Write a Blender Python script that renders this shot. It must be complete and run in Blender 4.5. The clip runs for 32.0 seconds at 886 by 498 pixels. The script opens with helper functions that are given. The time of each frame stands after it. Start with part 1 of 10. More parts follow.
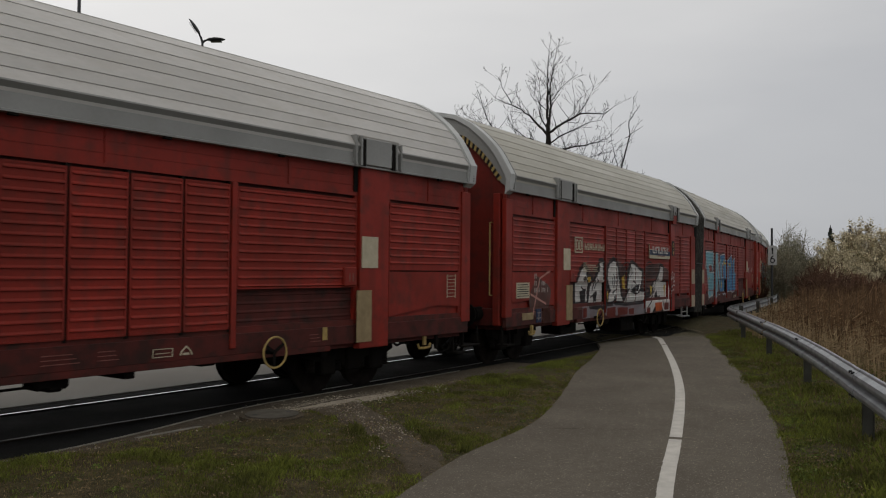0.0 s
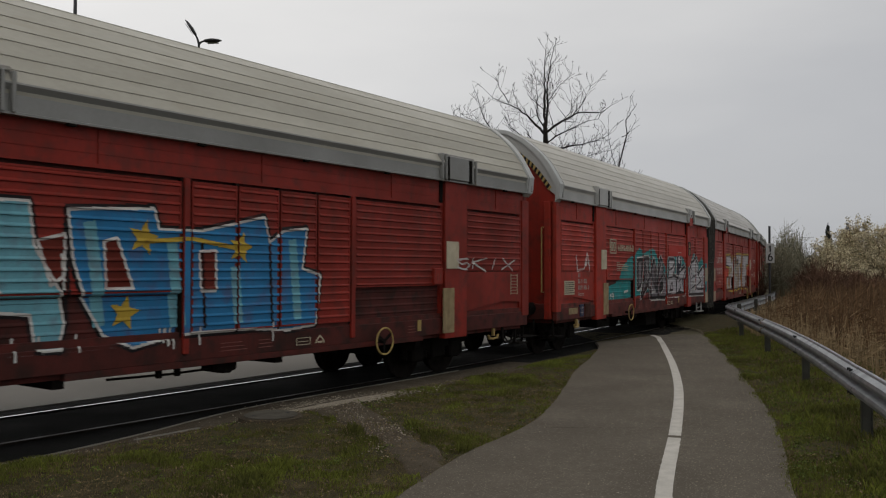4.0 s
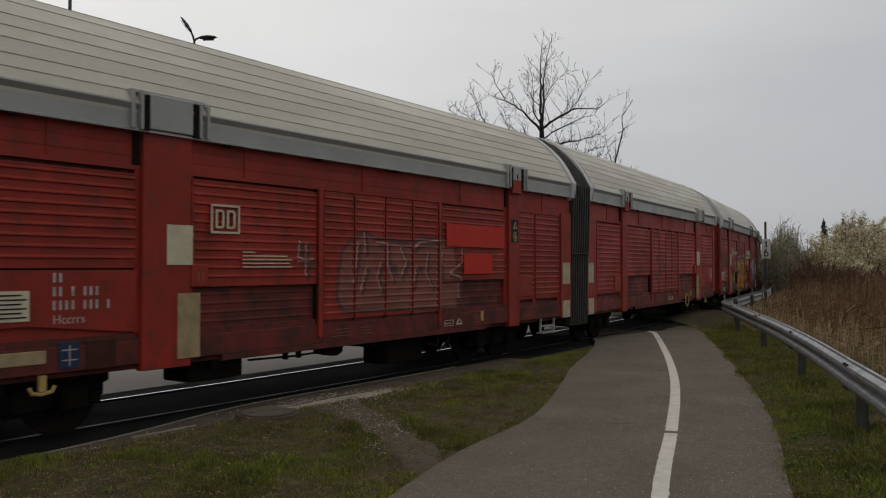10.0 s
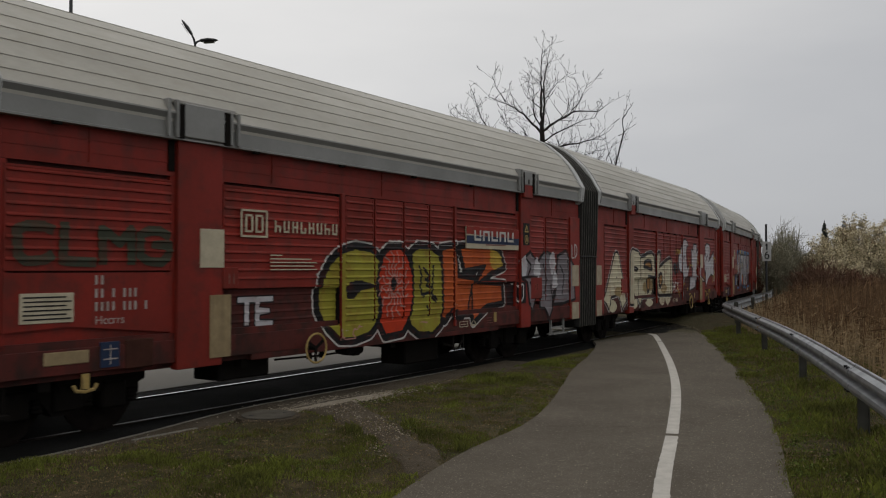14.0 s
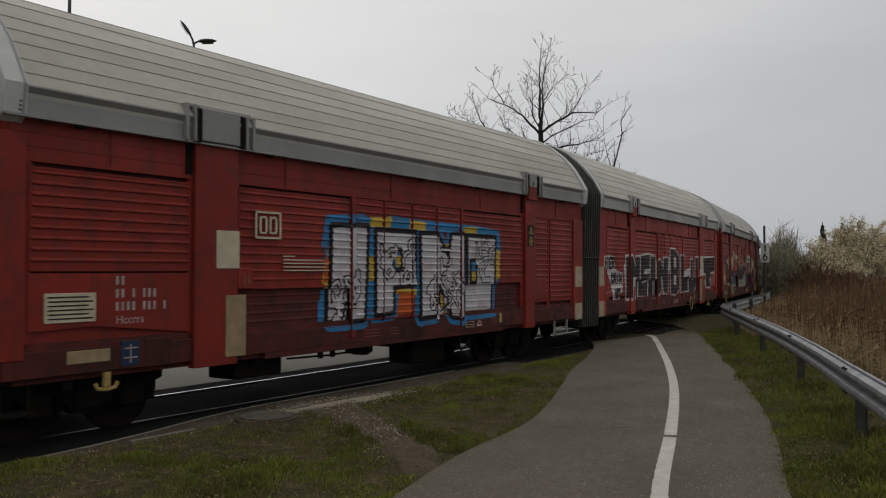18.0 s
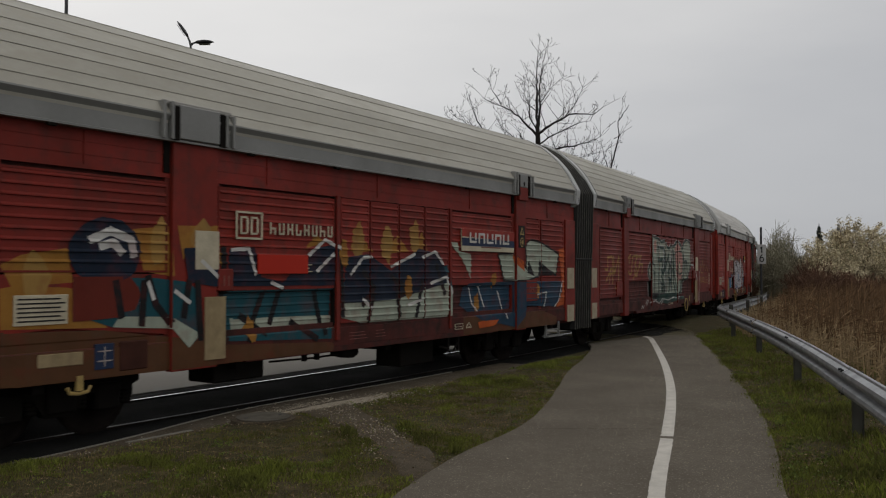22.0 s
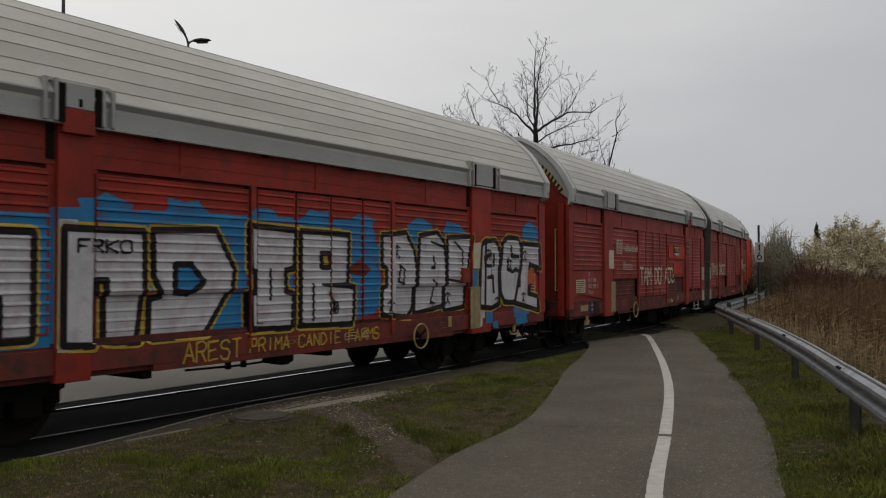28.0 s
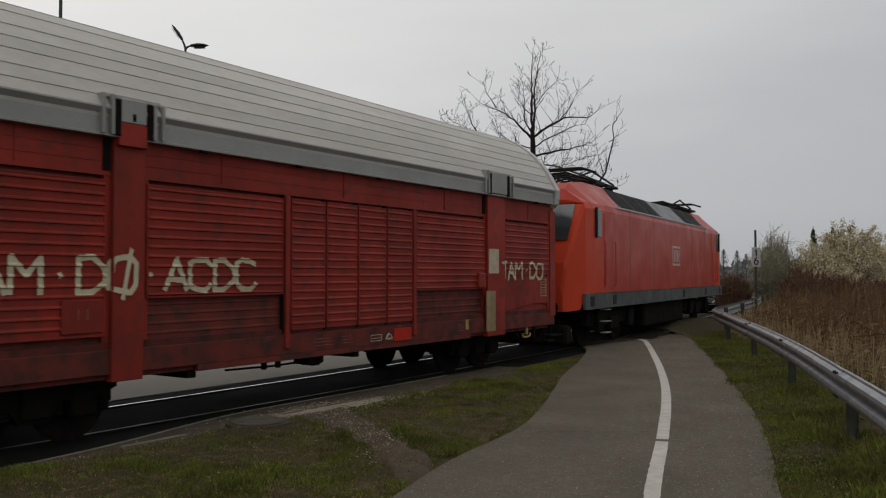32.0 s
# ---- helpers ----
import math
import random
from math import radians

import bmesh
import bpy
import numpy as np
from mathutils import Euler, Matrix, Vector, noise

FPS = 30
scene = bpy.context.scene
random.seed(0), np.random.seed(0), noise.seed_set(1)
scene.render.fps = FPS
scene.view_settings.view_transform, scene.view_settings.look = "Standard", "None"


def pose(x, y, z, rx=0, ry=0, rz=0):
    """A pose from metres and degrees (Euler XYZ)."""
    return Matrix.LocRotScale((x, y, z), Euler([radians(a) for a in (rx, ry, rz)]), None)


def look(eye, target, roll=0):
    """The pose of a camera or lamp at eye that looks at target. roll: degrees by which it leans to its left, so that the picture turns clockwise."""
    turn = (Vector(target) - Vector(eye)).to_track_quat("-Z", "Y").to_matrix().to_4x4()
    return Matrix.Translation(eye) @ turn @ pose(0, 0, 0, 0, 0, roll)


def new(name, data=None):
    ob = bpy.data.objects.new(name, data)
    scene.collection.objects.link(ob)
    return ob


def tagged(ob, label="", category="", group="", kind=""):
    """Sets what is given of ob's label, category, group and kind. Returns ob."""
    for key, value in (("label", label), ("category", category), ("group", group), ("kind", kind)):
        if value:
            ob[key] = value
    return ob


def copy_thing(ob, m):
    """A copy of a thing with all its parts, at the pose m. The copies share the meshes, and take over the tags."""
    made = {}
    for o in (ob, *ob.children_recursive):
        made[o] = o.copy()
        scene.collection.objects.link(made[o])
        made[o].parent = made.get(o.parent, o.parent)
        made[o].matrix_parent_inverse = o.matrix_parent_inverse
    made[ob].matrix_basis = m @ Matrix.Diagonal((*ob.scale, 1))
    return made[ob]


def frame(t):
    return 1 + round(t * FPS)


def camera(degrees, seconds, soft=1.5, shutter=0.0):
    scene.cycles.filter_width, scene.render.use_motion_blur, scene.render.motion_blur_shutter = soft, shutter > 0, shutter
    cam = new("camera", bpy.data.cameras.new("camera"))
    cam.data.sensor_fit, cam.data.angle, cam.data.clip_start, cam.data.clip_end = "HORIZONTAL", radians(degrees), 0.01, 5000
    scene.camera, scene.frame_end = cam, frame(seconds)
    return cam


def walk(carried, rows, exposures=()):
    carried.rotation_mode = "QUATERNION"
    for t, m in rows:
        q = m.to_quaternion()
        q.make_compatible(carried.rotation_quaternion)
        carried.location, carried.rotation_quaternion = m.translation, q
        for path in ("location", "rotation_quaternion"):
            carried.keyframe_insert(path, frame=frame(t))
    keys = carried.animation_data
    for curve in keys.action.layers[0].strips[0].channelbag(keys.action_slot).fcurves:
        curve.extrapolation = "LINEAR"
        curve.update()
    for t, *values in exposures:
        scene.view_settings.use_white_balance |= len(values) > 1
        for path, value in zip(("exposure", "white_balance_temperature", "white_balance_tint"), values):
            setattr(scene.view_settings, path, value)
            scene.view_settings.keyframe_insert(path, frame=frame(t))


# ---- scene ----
# The camera is held in the hand: it stands still and drifts by a degree or two.
cam = camera(55.19, 32.0, soft=1.15, shutter=0.12)
EYE = Vector((0, 0, 1.66))
DRIFT = [(0.0, 0.352, 1.379, 0.507), (1.0, 0.309, 1.404, 0.471), (2.0, 0.268, 1.439, 0.411), (3.0, 0.247, 1.417, 0.309),
         (5.0, 0.169, 1.325, 0.031), (6.0, 0.137, 1.249, 0.016), (7.0, 0.088, 1.097, -0.004), (8.0, 0.036, 1.096, -0.01),
         (9.0, 0.0, 1.154, -0.007), (10.0, -0.021, 1.138, -0.023), (11.0, -0.057, 1.196, -0.012), (12.0, -0.011, 1.256, -0.058),
         (13.0, 0.013, 1.316, -0.098), (14.0, 0.02, 1.314, -0.039), (17.0, -0.033, 1.423, 0.003), (18.0, -0.086, 1.385, 0.036),
         (19.0, -0.127, 1.331, 0.035), (20.0, -0.182, 1.377, 0.053), (21.0, -0.235, 1.427, 0.052), (22.0, -0.284, 1.471, 0.06),
         (23.0, -0.33, 1.481, 0.055), (24.0, -0.333, 1.415, 0.078), (25.0, -0.338, 1.373, 0.072), (28.0, -0.421, 1.359, -0.006),
         (29.0, -0.457, 1.503, 0.0), (30.0, -0.511, 1.57, 0.01), (31.0, -0.569, 1.669, -0.018), (32.0, -0.612, 1.694, -0.021)]


def aim(yaw, pitch, roll):
    a, b = radians(yaw), radians(pitch)
    return look(EYE, EYE + Vector((-math.sin(a) * math.cos(b), math.cos(a) * math.cos(b), math.sin(b))), roll)


walk(cam, [(t, aim(y, p, r)) for t, y, p, r in DRIFT], exposures=[(0, 0.0), (12, 0.0), (28, -0.03), (32, -0.05)])

# ---- light: an overcast spring sky, brighter overhead ----
world = bpy.data.worlds.new("overcast_sky")
scene.world = world
world.use_nodes = True
wn, wl = world.node_tree.nodes, world.node_tree.links
wn.clear()
w_out = wn.new("ShaderNodeOutputWorld")
w_add = wn.new("ShaderNodeAddShader")
w_sky = wn.new("ShaderNodeTexSky")
w_sky.sky_type, w_sky.sun_disc = "NISHITA", False
w_sky.sun_elevation, w_sky.sun_rotation = radians(38), radians(-40)
w_bg1, w_bg2 = wn.new("ShaderNodeBackground"), wn.new("ShaderNodeBackground")
w_hs = wn.new("ShaderNodeHueSaturation")
w_hs.inputs["Saturation"].default_value = 0.25
wl.new(w_sky.outputs[0], w_hs.inputs["Color"])
wl.new(w_hs.outputs[0], w_bg1.inputs["Color"])
w_bg1.inputs["Strength"].default_value = 0.012
w_tc = wn.new("ShaderNodeTexCoord")
w_dot = wn.new("ShaderNodeVectorMath")
w_dot.operation = "DOT_PRODUCT"
w_dot.inputs[1].default_value = (-0.36, -0.04, 0.93)
wl.new(w_tc.outputs["Generated"], w_dot.inputs[0])
w_map = wn.new("ShaderNodeMapping")
w_map.inputs["Scale"].default_value = (1.3, 1.3, 4.5)
wl.new(w_tc.outputs["Generated"], w_map.inputs["Vector"])
w_noise = wn.new("ShaderNodeTexNoise")
w_noise.inputs["Scale"].default_value, w_noise.inputs["Detail"].default_value = 1.6, 5
w_noise.inputs["Roughness"].default_value = 0.5
wl.new(w_map.outputs[0], w_noise.inputs["Vector"])
w_mul = wn.new("ShaderNodeMath")
w_mul.operation = "MULTIPLY_ADD"
w_mul.inputs[1].default_value, w_mul.inputs[2].default_value = 0.30, 0.05
wl.new(w_noise.outputs["Fac"], w_mul.inputs[0])
w_sum = wn.new("ShaderNodeMath")
w_sum.operation = "ADD"
wl.new(w_dot.outputs["Value"], w_sum.inputs[0])
wl.new(w_mul.outputs[0], w_sum.inputs[1])
w_ramp = wn.new("ShaderNodeValToRGB")
w_ramp.color_ramp.elements[0].position, w_ramp.color_ramp.elements[0].color = 0.0, (0.375, 0.385, 0.41, 1)
w_ramp.color_ramp.elements[1].position, w_ramp.color_ramp.elements[1].color = 1.0, (0.625, 0.615, 0.60, 1)
w_low = w_ramp.color_ramp.elements.new(0.20)
w_low.color = (0.465, 0.47, 0.485, 1)
w_mid = w_ramp.color_ramp.elements.new(0.60)
w_mid.color = (0.80, 0.785, 0.765, 1)
wl.new(w_sum.outputs[0], w_ramp.inputs[0])
wl.new(w_ramp.outputs[0], w_bg2.inputs["Color"])
w_bg2.inputs["Strength"].default_value = 0.95
wl.new(w_bg1.outputs[0], w_add.inputs[0])
wl.new(w_bg2.outputs[0], w_add.inputs[1])
wl.new(w_add.outputs[0], w_out.inputs["Surface"])

sun = new("sun", bpy.data.lights.new("sun", "SUN"))
sun.data.energy, sun.data.angle, sun.data.color = 0.3, radians(40), (1.0, 0.97, 0.93)
sun.matrix_world = look((-30, -25, 60), (0, 10, 0))


# ---- materials ----
def surface(name, base, other=None, rough=0.7, metal=0.0, scale=6.0, fine=60.0, spread=0.5, bump=0.15, stretch=(1, 1, 1),
            streak=None, tint=False, vary=0.0, depth=0.01, spec=0.15, island=0.0, grime=None, grit=None):
    """Two scales of noise between two colours, a fine relief, and, if asked, streaks of dirt that run down."""
    m = bpy.data.materials.new(name)
    m.use_nodes = True
    n, l = m.node_tree.nodes, m.node_tree.links
    b = n["Principled BSDF"]
    b.inputs["Roughness"].default_value, b.inputs["Metallic"].default_value = rough, metal
    b.inputs["Specular IOR Level"].default_value = spec
    tc, mp, info = n.new("ShaderNodeTexCoord"), n.new("ShaderNodeMapping"), n.new("ShaderNodeObjectInfo")
    mp.inputs["Scale"].default_value = stretch
    l.new(tc.outputs["Object"], mp.inputs["Vector"])

    def noise_at(size, detail=4.0, vec=None):
        t = n.new("ShaderNodeTexNoise")
        t.noise_dimensions = "4D"
        t.inputs["Scale"].default_value, t.inputs["Detail"].default_value = size, detail
        l.new(vec or mp.outputs[0], t.inputs["Vector"])
        w = n.new("ShaderNodeMath")
        w.operation = "MULTIPLY"
        w.inputs[1].default_value = 40.0
        l.new(info.outputs["Random"], w.inputs[0])
        l.new(w.outputs[0], t.inputs["W"])
        return t.outputs["Fac"]

    def mix(fac, a, c, mode="MIX"):
        x = n.new("ShaderNodeMix")
        x.data_type, x.blend_type = "RGBA", mode
        for sock, val in ((x.inputs[0], fac), (x.inputs[6], a), (x.inputs[7], c)):
            if isinstance(val, (int, float)):
                sock.default_value = val
            elif isinstance(val, tuple):
                sock.default_value = (*val[:3], 1)
            else:
                l.new(val, sock)
        return x.outputs[2]

    def remap(val, lo, hi, to0=0.0, to1=1.0):
        r = n.new("ShaderNodeMapRange")
        r.inputs[1].default_value, r.inputs[2].default_value = lo, hi
        r.inputs[3].default_value, r.inputs[4].default_value = to0, to1
        l.new(val, r.inputs[0])
        return r.outputs[0]

    other = other or tuple(c * (1 - 0.45 * spread) for c in base)
    big, small = noise_at(scale), noise_at(fine, 3.0)
    col = mix(remap(big, 0.5 - 0.25 / max(spread, 0.1) * 0.6, 0.5 + 0.25 / max(spread, 0.1) * 0.6), base, other)
    col = mix(remap(small, 0.3, 0.7, 0.0, 0.35 * spread), col, tuple(c * 0.55 for c in base))
    if streak:
        ms = n.new("ShaderNodeMapping")
        ms.inputs["Scale"].default_value = (9.0, 9.0, 0.55)
        l.new(tc.outputs["Object"], ms.inputs["Vector"])
        st = noise_at(1.0, 5.0, ms.outputs[0])
        col = mix(remap(st, 0.52, 0.80, 0.0, 0.55), col, streak)
    if grime:
        col = mix(remap(noise_at(5.0, 8.0), 0.50, 0.68, 0.0, 0.7), col, grime)
        col = mix(remap(noise_at(38.0, 4.0), 0.60, 0.74, 0.0, 0.55), col, grime)
    if grit:
        col = mix(remap(noise_at(11.0, 6.0), 0.42, 0.66, 0.0, 0.5), col, tuple(c * 0.62 for c in base))
        col = mix(remap(noise_at(75.0, 2.0), 0.60, 0.68, 0.0, 0.75), col, grit)
        col = mix(remap(noise_at(120.0, 2.0), 0.60, 0.68, 0.0, 0.8), col, tuple(c * 0.35 for c in base))
    if vary:
        hs = n.new("ShaderNodeHueSaturation")
        l.new(remap(info.outputs["Random"], 0, 1, 1 - vary, 1 + vary), hs.inputs["Value"])
        l.new(col, hs.inputs["Color"])
        col = hs.outputs[0]
    if island:
        geo, hs = n.new("ShaderNodeNewGeometry"), n.new("ShaderNodeHueSaturation")
        l.new(remap(geo.outputs["Random Per Island"], 0, 1, 1 - island, 1 + island), hs.inputs["Value"])
        l.new(col, hs.inputs["Color"])
        col = hs.outputs[0]
    if tint:
        col = mix(1.0, col, info.outputs["Color"], "MULTIPLY")
    l.new(col, b.inputs["Base Color"])
    l.new(remap(big, 0.3, 0.7, max(rough - 0.12, 0.05), min(rough + 0.12, 1.0)), b.inputs["Roughness"])
    if bump:
        bp = n.new("ShaderNodeBump")
        bp.inputs["Strength"].default_value, bp.inputs["Distance"].default_value = bump, depth
        l.new(small, bp.inputs["Height"])
        l.new(bp.outputs[0], b.inputs["Normal"])
    return m


RED = surface("red_wagon_paint", (0.31, 0.021, 0.010), (0.20, 0.019, 0.010), rough=0.6, scale=1.1, fine=25, spread=0.9, bump=0.08,
              streak=(0.085, 0.022, 0.014), vary=0.07, tint=True, spec=0.3, grime=(0.115, 0.020, 0.012))
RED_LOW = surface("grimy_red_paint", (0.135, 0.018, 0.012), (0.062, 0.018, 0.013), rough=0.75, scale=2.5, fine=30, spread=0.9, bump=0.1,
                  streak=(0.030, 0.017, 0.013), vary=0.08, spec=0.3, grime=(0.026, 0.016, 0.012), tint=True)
RED_NEW = surface("fresh_red_paint", (0.42, 0.025, 0.012), rough=0.5, scale=2, fine=40, spread=0.2, bump=0.03)
ROOF = surface("weathered_aluminium_roof", (0.47, 0.455, 0.42), (0.37, 0.358, 0.33), rough=0.5, metal=0.15, scale=0.9, fine=18, spread=0.6,
               bump=0.05, stretch=(0.5, 1, 1), tint=True, vary=0.055, grime=(0.37, 0.35, 0.31))
FASCIA = surface("grey_metal_fascia", (0.36, 0.36, 0.345), (0.27, 0.272, 0.262), tint=True, rough=0.5, metal=0.2, scale=1.5, fine=25, spread=0.5, bump=0.05)
TRIM = surface("pale_metal_trim", (0.50, 0.51, 0.50), rough=0.45, metal=0.2, scale=3, spread=0.5, bump=0.05)
# Near black: the shade under the wagons is put into the steel's colour.
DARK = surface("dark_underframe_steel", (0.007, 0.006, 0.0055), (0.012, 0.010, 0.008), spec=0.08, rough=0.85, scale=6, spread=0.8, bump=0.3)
RUBBER = surface("black_rubber_bellows", (0.018, 0.018, 0.018), (0.028, 0.028, 0.027), rough=0.6, scale=4, spread=0.8, bump=0.1)
# Paler than the rubber: light caught by the pleat ridges is in the colour.
RIDGE = surface("worn_grey_pleat_edge", (0.075, 0.072, 0.062), (0.042, 0.040, 0.034), rough=0.55, scale=5, spread=0.9, bump=0.1)
DULLLID = surface("worn_dark_concrete", (0.115, 0.105, 0.085), (0.075, 0.068, 0.055), rough=0.9, scale=5, fine=80, spread=0.9, bump=0.4)
YELLOW = surface("worn_yellow_paint", (0.42, 0.30, 0.10), (0.28, 0.20, 0.09), rough=0.6, scale=14, spread=0.9)
BLACK = surface("black_paint", (0.015, 0.015, 0.016), rough=0.6, scale=8, spread=0.6, bump=0.05)
FADED = surface("faded_lettering", (0.24, 0.11, 0.09), (0.17, 0.06, 0.048), rough=0.7, scale=20, spread=0.9)
CREAMDULL = surface("dull_stained_cream", (0.42, 0.365, 0.265), (0.32, 0.27, 0.19), rough=0.65, scale=8, spread=0.9, streak=(0.17, 0.12, 0.08))
CREAM = surface("dirty_cream_plate", (0.55, 0.49, 0.36), (0.42, 0.37, 0.27), rough=0.6, scale=7, spread=0.8)
WHITE = surface("off_white_paint", (0.62, 0.60, 0.56), (0.48, 0.46, 0.42), rough=0.6, scale=6, spread=0.7)
# Rust far darker than bare: the wheels' shade is mixed into the colour.
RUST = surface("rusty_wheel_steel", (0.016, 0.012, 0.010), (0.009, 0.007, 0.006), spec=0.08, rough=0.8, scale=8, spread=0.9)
BRIGHT = surface("polished_rail_steel", (0.50, 0.50, 0.50), rough=0.16, metal=1.0, scale=4, fine=60, spread=0.3, bump=0.02)
ASPHALT = surface("grey_path_asphalt", (0.128, 0.109, 0.084), (0.098, 0.084, 0.066), rough=0.95, scale=1.1, fine=150, spread=0.8, bump=0.2, depth=0.006, spec=0.2, grit=(0.30, 0.265, 0.21))
ROADMAT = surface("pale_road_asphalt", (0.215, 0.203, 0.182), (0.175, 0.167, 0.150), rough=0.9, scale=0.5, fine=90, spread=0.5, bump=0.3)
# Near rail's head: dark reflection of the train is set as a dull colour.
SHADERAIL = surface("dull_worn_rail", (0.10, 0.09, 0.08), (0.05, 0.045, 0.04), rough=0.45, metal=0.7, scale=3, spread=1.0, bump=0.05)
TAN = surface("stained_tan_plate", (0.34, 0.26, 0.145), (0.24, 0.18, 0.10), rough=0.65, scale=8, spread=0.9, streak=(0.16, 0.11, 0.07))
# Darker than plain asphalt: the shade below the train is painted in.
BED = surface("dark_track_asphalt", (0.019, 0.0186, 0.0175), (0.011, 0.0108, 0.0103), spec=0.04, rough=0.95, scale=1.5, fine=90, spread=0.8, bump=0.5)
SOIL = surface("bare_brown_soil", (0.072, 0.055, 0.036), (0.115, 0.096, 0.070), rough=0.95, scale=2.2, fine=70, spread=1.0, bump=0.8, depth=0.025, grit=(0.21, 0.18, 0.13))
FIELD = surface("dry_winter_field", (0.10, 0.085, 0.05), (0.06, 0.065, 0.03), rough=0.95, scale=0.15, fine=8, spread=1.0, bump=0.5, depth=0.05)
POSTSTEEL = surface("dull_post_steel", (0.066, 0.066, 0.056), (0.042, 0.042, 0.036), rough=0.6, metal=0.3, scale=5, spread=0.6)
GALV = surface("galvanised_steel", (0.30, 0.315, 0.33), (0.22, 0.23, 0.24), rough=0.45, metal=0.6, scale=5, fine=40, spread=0.6, bump=0.05)
CONCRETE = surface("weathered_concrete", (0.25, 0.235, 0.205), (0.18, 0.17, 0.145), rough=0.9, scale=5, fine=80, spread=0.9, bump=0.4)
SAND = surface("pale_sand_and_stone", (0.40, 0.35, 0.275), (0.28, 0.245, 0.19), rough=0.95, scale=3.5, fine=60, spread=0.9, bump=0.6, depth=0.02, grit=(0.42, 0.38, 0.31))
PEBBLE = surface("pale_gravel_stones", (0.32, 0.28, 0.22), (0.18, 0.155, 0.12), rough=0.9, scale=9, spread=0.9, island=0.4)
BARK = surface("dark_tree_bark", (0.014, 0.012, 0.011), (0.021, 0.018, 0.016), rough=0.95, scale=8, spread=0.9, bump=0.3)


# ---- mesh helpers ----
class Shape:
    """Collects vertices and faces of one part."""

    def __init__(self):
        self.v, self.f, self.mi = [], [], []

    def add(self, verts, faces, m=None, mat=0):
        k = len(self.v)
        self.v += [tuple(m @ Vector(p)) for p in verts] if m is not None else [tuple(p) for p in verts]
        self.f += [tuple(i + k for i in face) for face in faces]
        self.mi += [mat] * len(faces)
        return self

    def box(self, x0, x1, y0, y1, z0, z1, c=0.0, m=None, mat=0):
        x0, x1, y0, y1, z0, z1 = min(x0, x1), max(x0, x1), min(y0, y1), max(y0, y1), min(z0, z1), max(z0, z1)
        c = min(c, (x1 - x0) * 0.45, (y1 - y0) * 0.45, (z1 - z0) * 0.45)
        if c <= 0:
            vs = [(x, y, z) for z in (z0, z1) for y in (y0, y1) for x in (x0, x1)]
            return self.add(vs, [(0, 2, 3, 1), (4, 5, 7, 6), (0, 1, 5, 4), (2, 6, 7, 3), (0, 4, 6, 2), (1, 3, 7, 5)], m, mat)
        bm = bmesh.new()
        bmesh.ops.create_cube(bm, size=1.0)
        for v in bm.verts:
            v.co = Vector(((x0 + x1) / 2 + v.co.x * (x1 - x0), (y0 + y1) / 2 + v.co.y * (y1 - y0), (z0 + z1) / 2 + v.co.z * (z1 - z0)))
        bmesh.ops.bevel(bm, geom=bm.edges[:], offset=c, segments=1, affect="EDGES", clamp_overlap=True)
        bm.verts.index_update()
        self.add([v.co[:] for v in bm.verts], [[v.index for v in f.verts] for f in bm.faces], m, mat)
        bm.free()
        return self

    def ring(self, sections, closed=False, caps=True, m=None, mat=0):
        """A skin over equal loops of points."""
        k, n = len(sections), len(sections[0])
        vs = [p for s in sections for p in s]
        fs = []
        for i in range(k if closed else k - 1):
            a, b = i * n, ((i + 1) % k) * n
            fs += [(a + j, a + (j + 1) % n, b + (j + 1) % n, b + j) for j in range(n)]
        if caps and not closed:
            fs += [tuple(range(n - 1, -1, -1)), tuple(range((k - 1) * n, k * n))]
        return self.add(vs, fs, m, mat)

    def strip(self, rows, m=None, mat=0):
        """A sheet over equal rows of points."""
        k, n = len(rows), len(rows[0])
        fs = [(i * n + j, i * n + j + 1, (i + 1) * n + j + 1, (i + 1) * n + j) for i in range(k - 1) for j in range(n - 1)]
        return self.add([p for r in rows for p in r], fs, m, mat)

    def tube(self, pts, r, n=8, closed=False, mat=0, m=None):
        pts = [Vector(p) for p in pts]
        rs = r if isinstance(r, (list, tuple)) else [r] * len(pts)
        loops, up = [], None
        for i, p in enumerate(pts):
            a = pts[i - 1] if (i or closed) else p
            b = pts[(i + 1) % len(pts)] if (i < len(pts) - 1 or closed) else p
            d = (b - a).normalized()
            if up is None:
                up = d.orthogonal().normalized()
            up = (up - d * up.dot(d)).normalized()
            side = d.cross(up)
            loops.append([p + (up * math.cos(t) + side * math.sin(t)) * rs[i] for t in (2 * math.pi * j / n for j in range(n))])
        return self.ring(loops, closed=closed, m=m, mat=mat)

    def disc(self, c, axis, r, h, n=20, mat=0, m=None):
        """A cylinder from c along axis."""
        c, axis = Vector(c), Vector(axis).normalized()
        return self.tube([c, c + axis * h], r, n, mat=mat, m=m)

    def mesh(self, name, mats, smooth=False):
        me = bpy.data.meshes.new(name)
        me.from_pydata(self.v, [], self.f)
        for x in mats if isinstance(mats, (list, tuple)) else [mats]:
            me.materials.append(x)
        me.polygons.foreach_set("material_index", self.mi)
        if smooth:
            me.polygons.foreach_set("use_smooth", [True] * len(self.f))
        me.update()
        return me


def part(name, shape, material, parent, label="", smooth=False, at=None):
    """ONE mesh object under a thing or a part."""
    me = shape if isinstance(shape, bpy.types.Mesh) else shape.mesh(name, material, smooth)
    ob = new(name, me)
    ob.parent = parent
    if at is not None:
        ob.matrix_basis = at
    return tagged(ob, label)


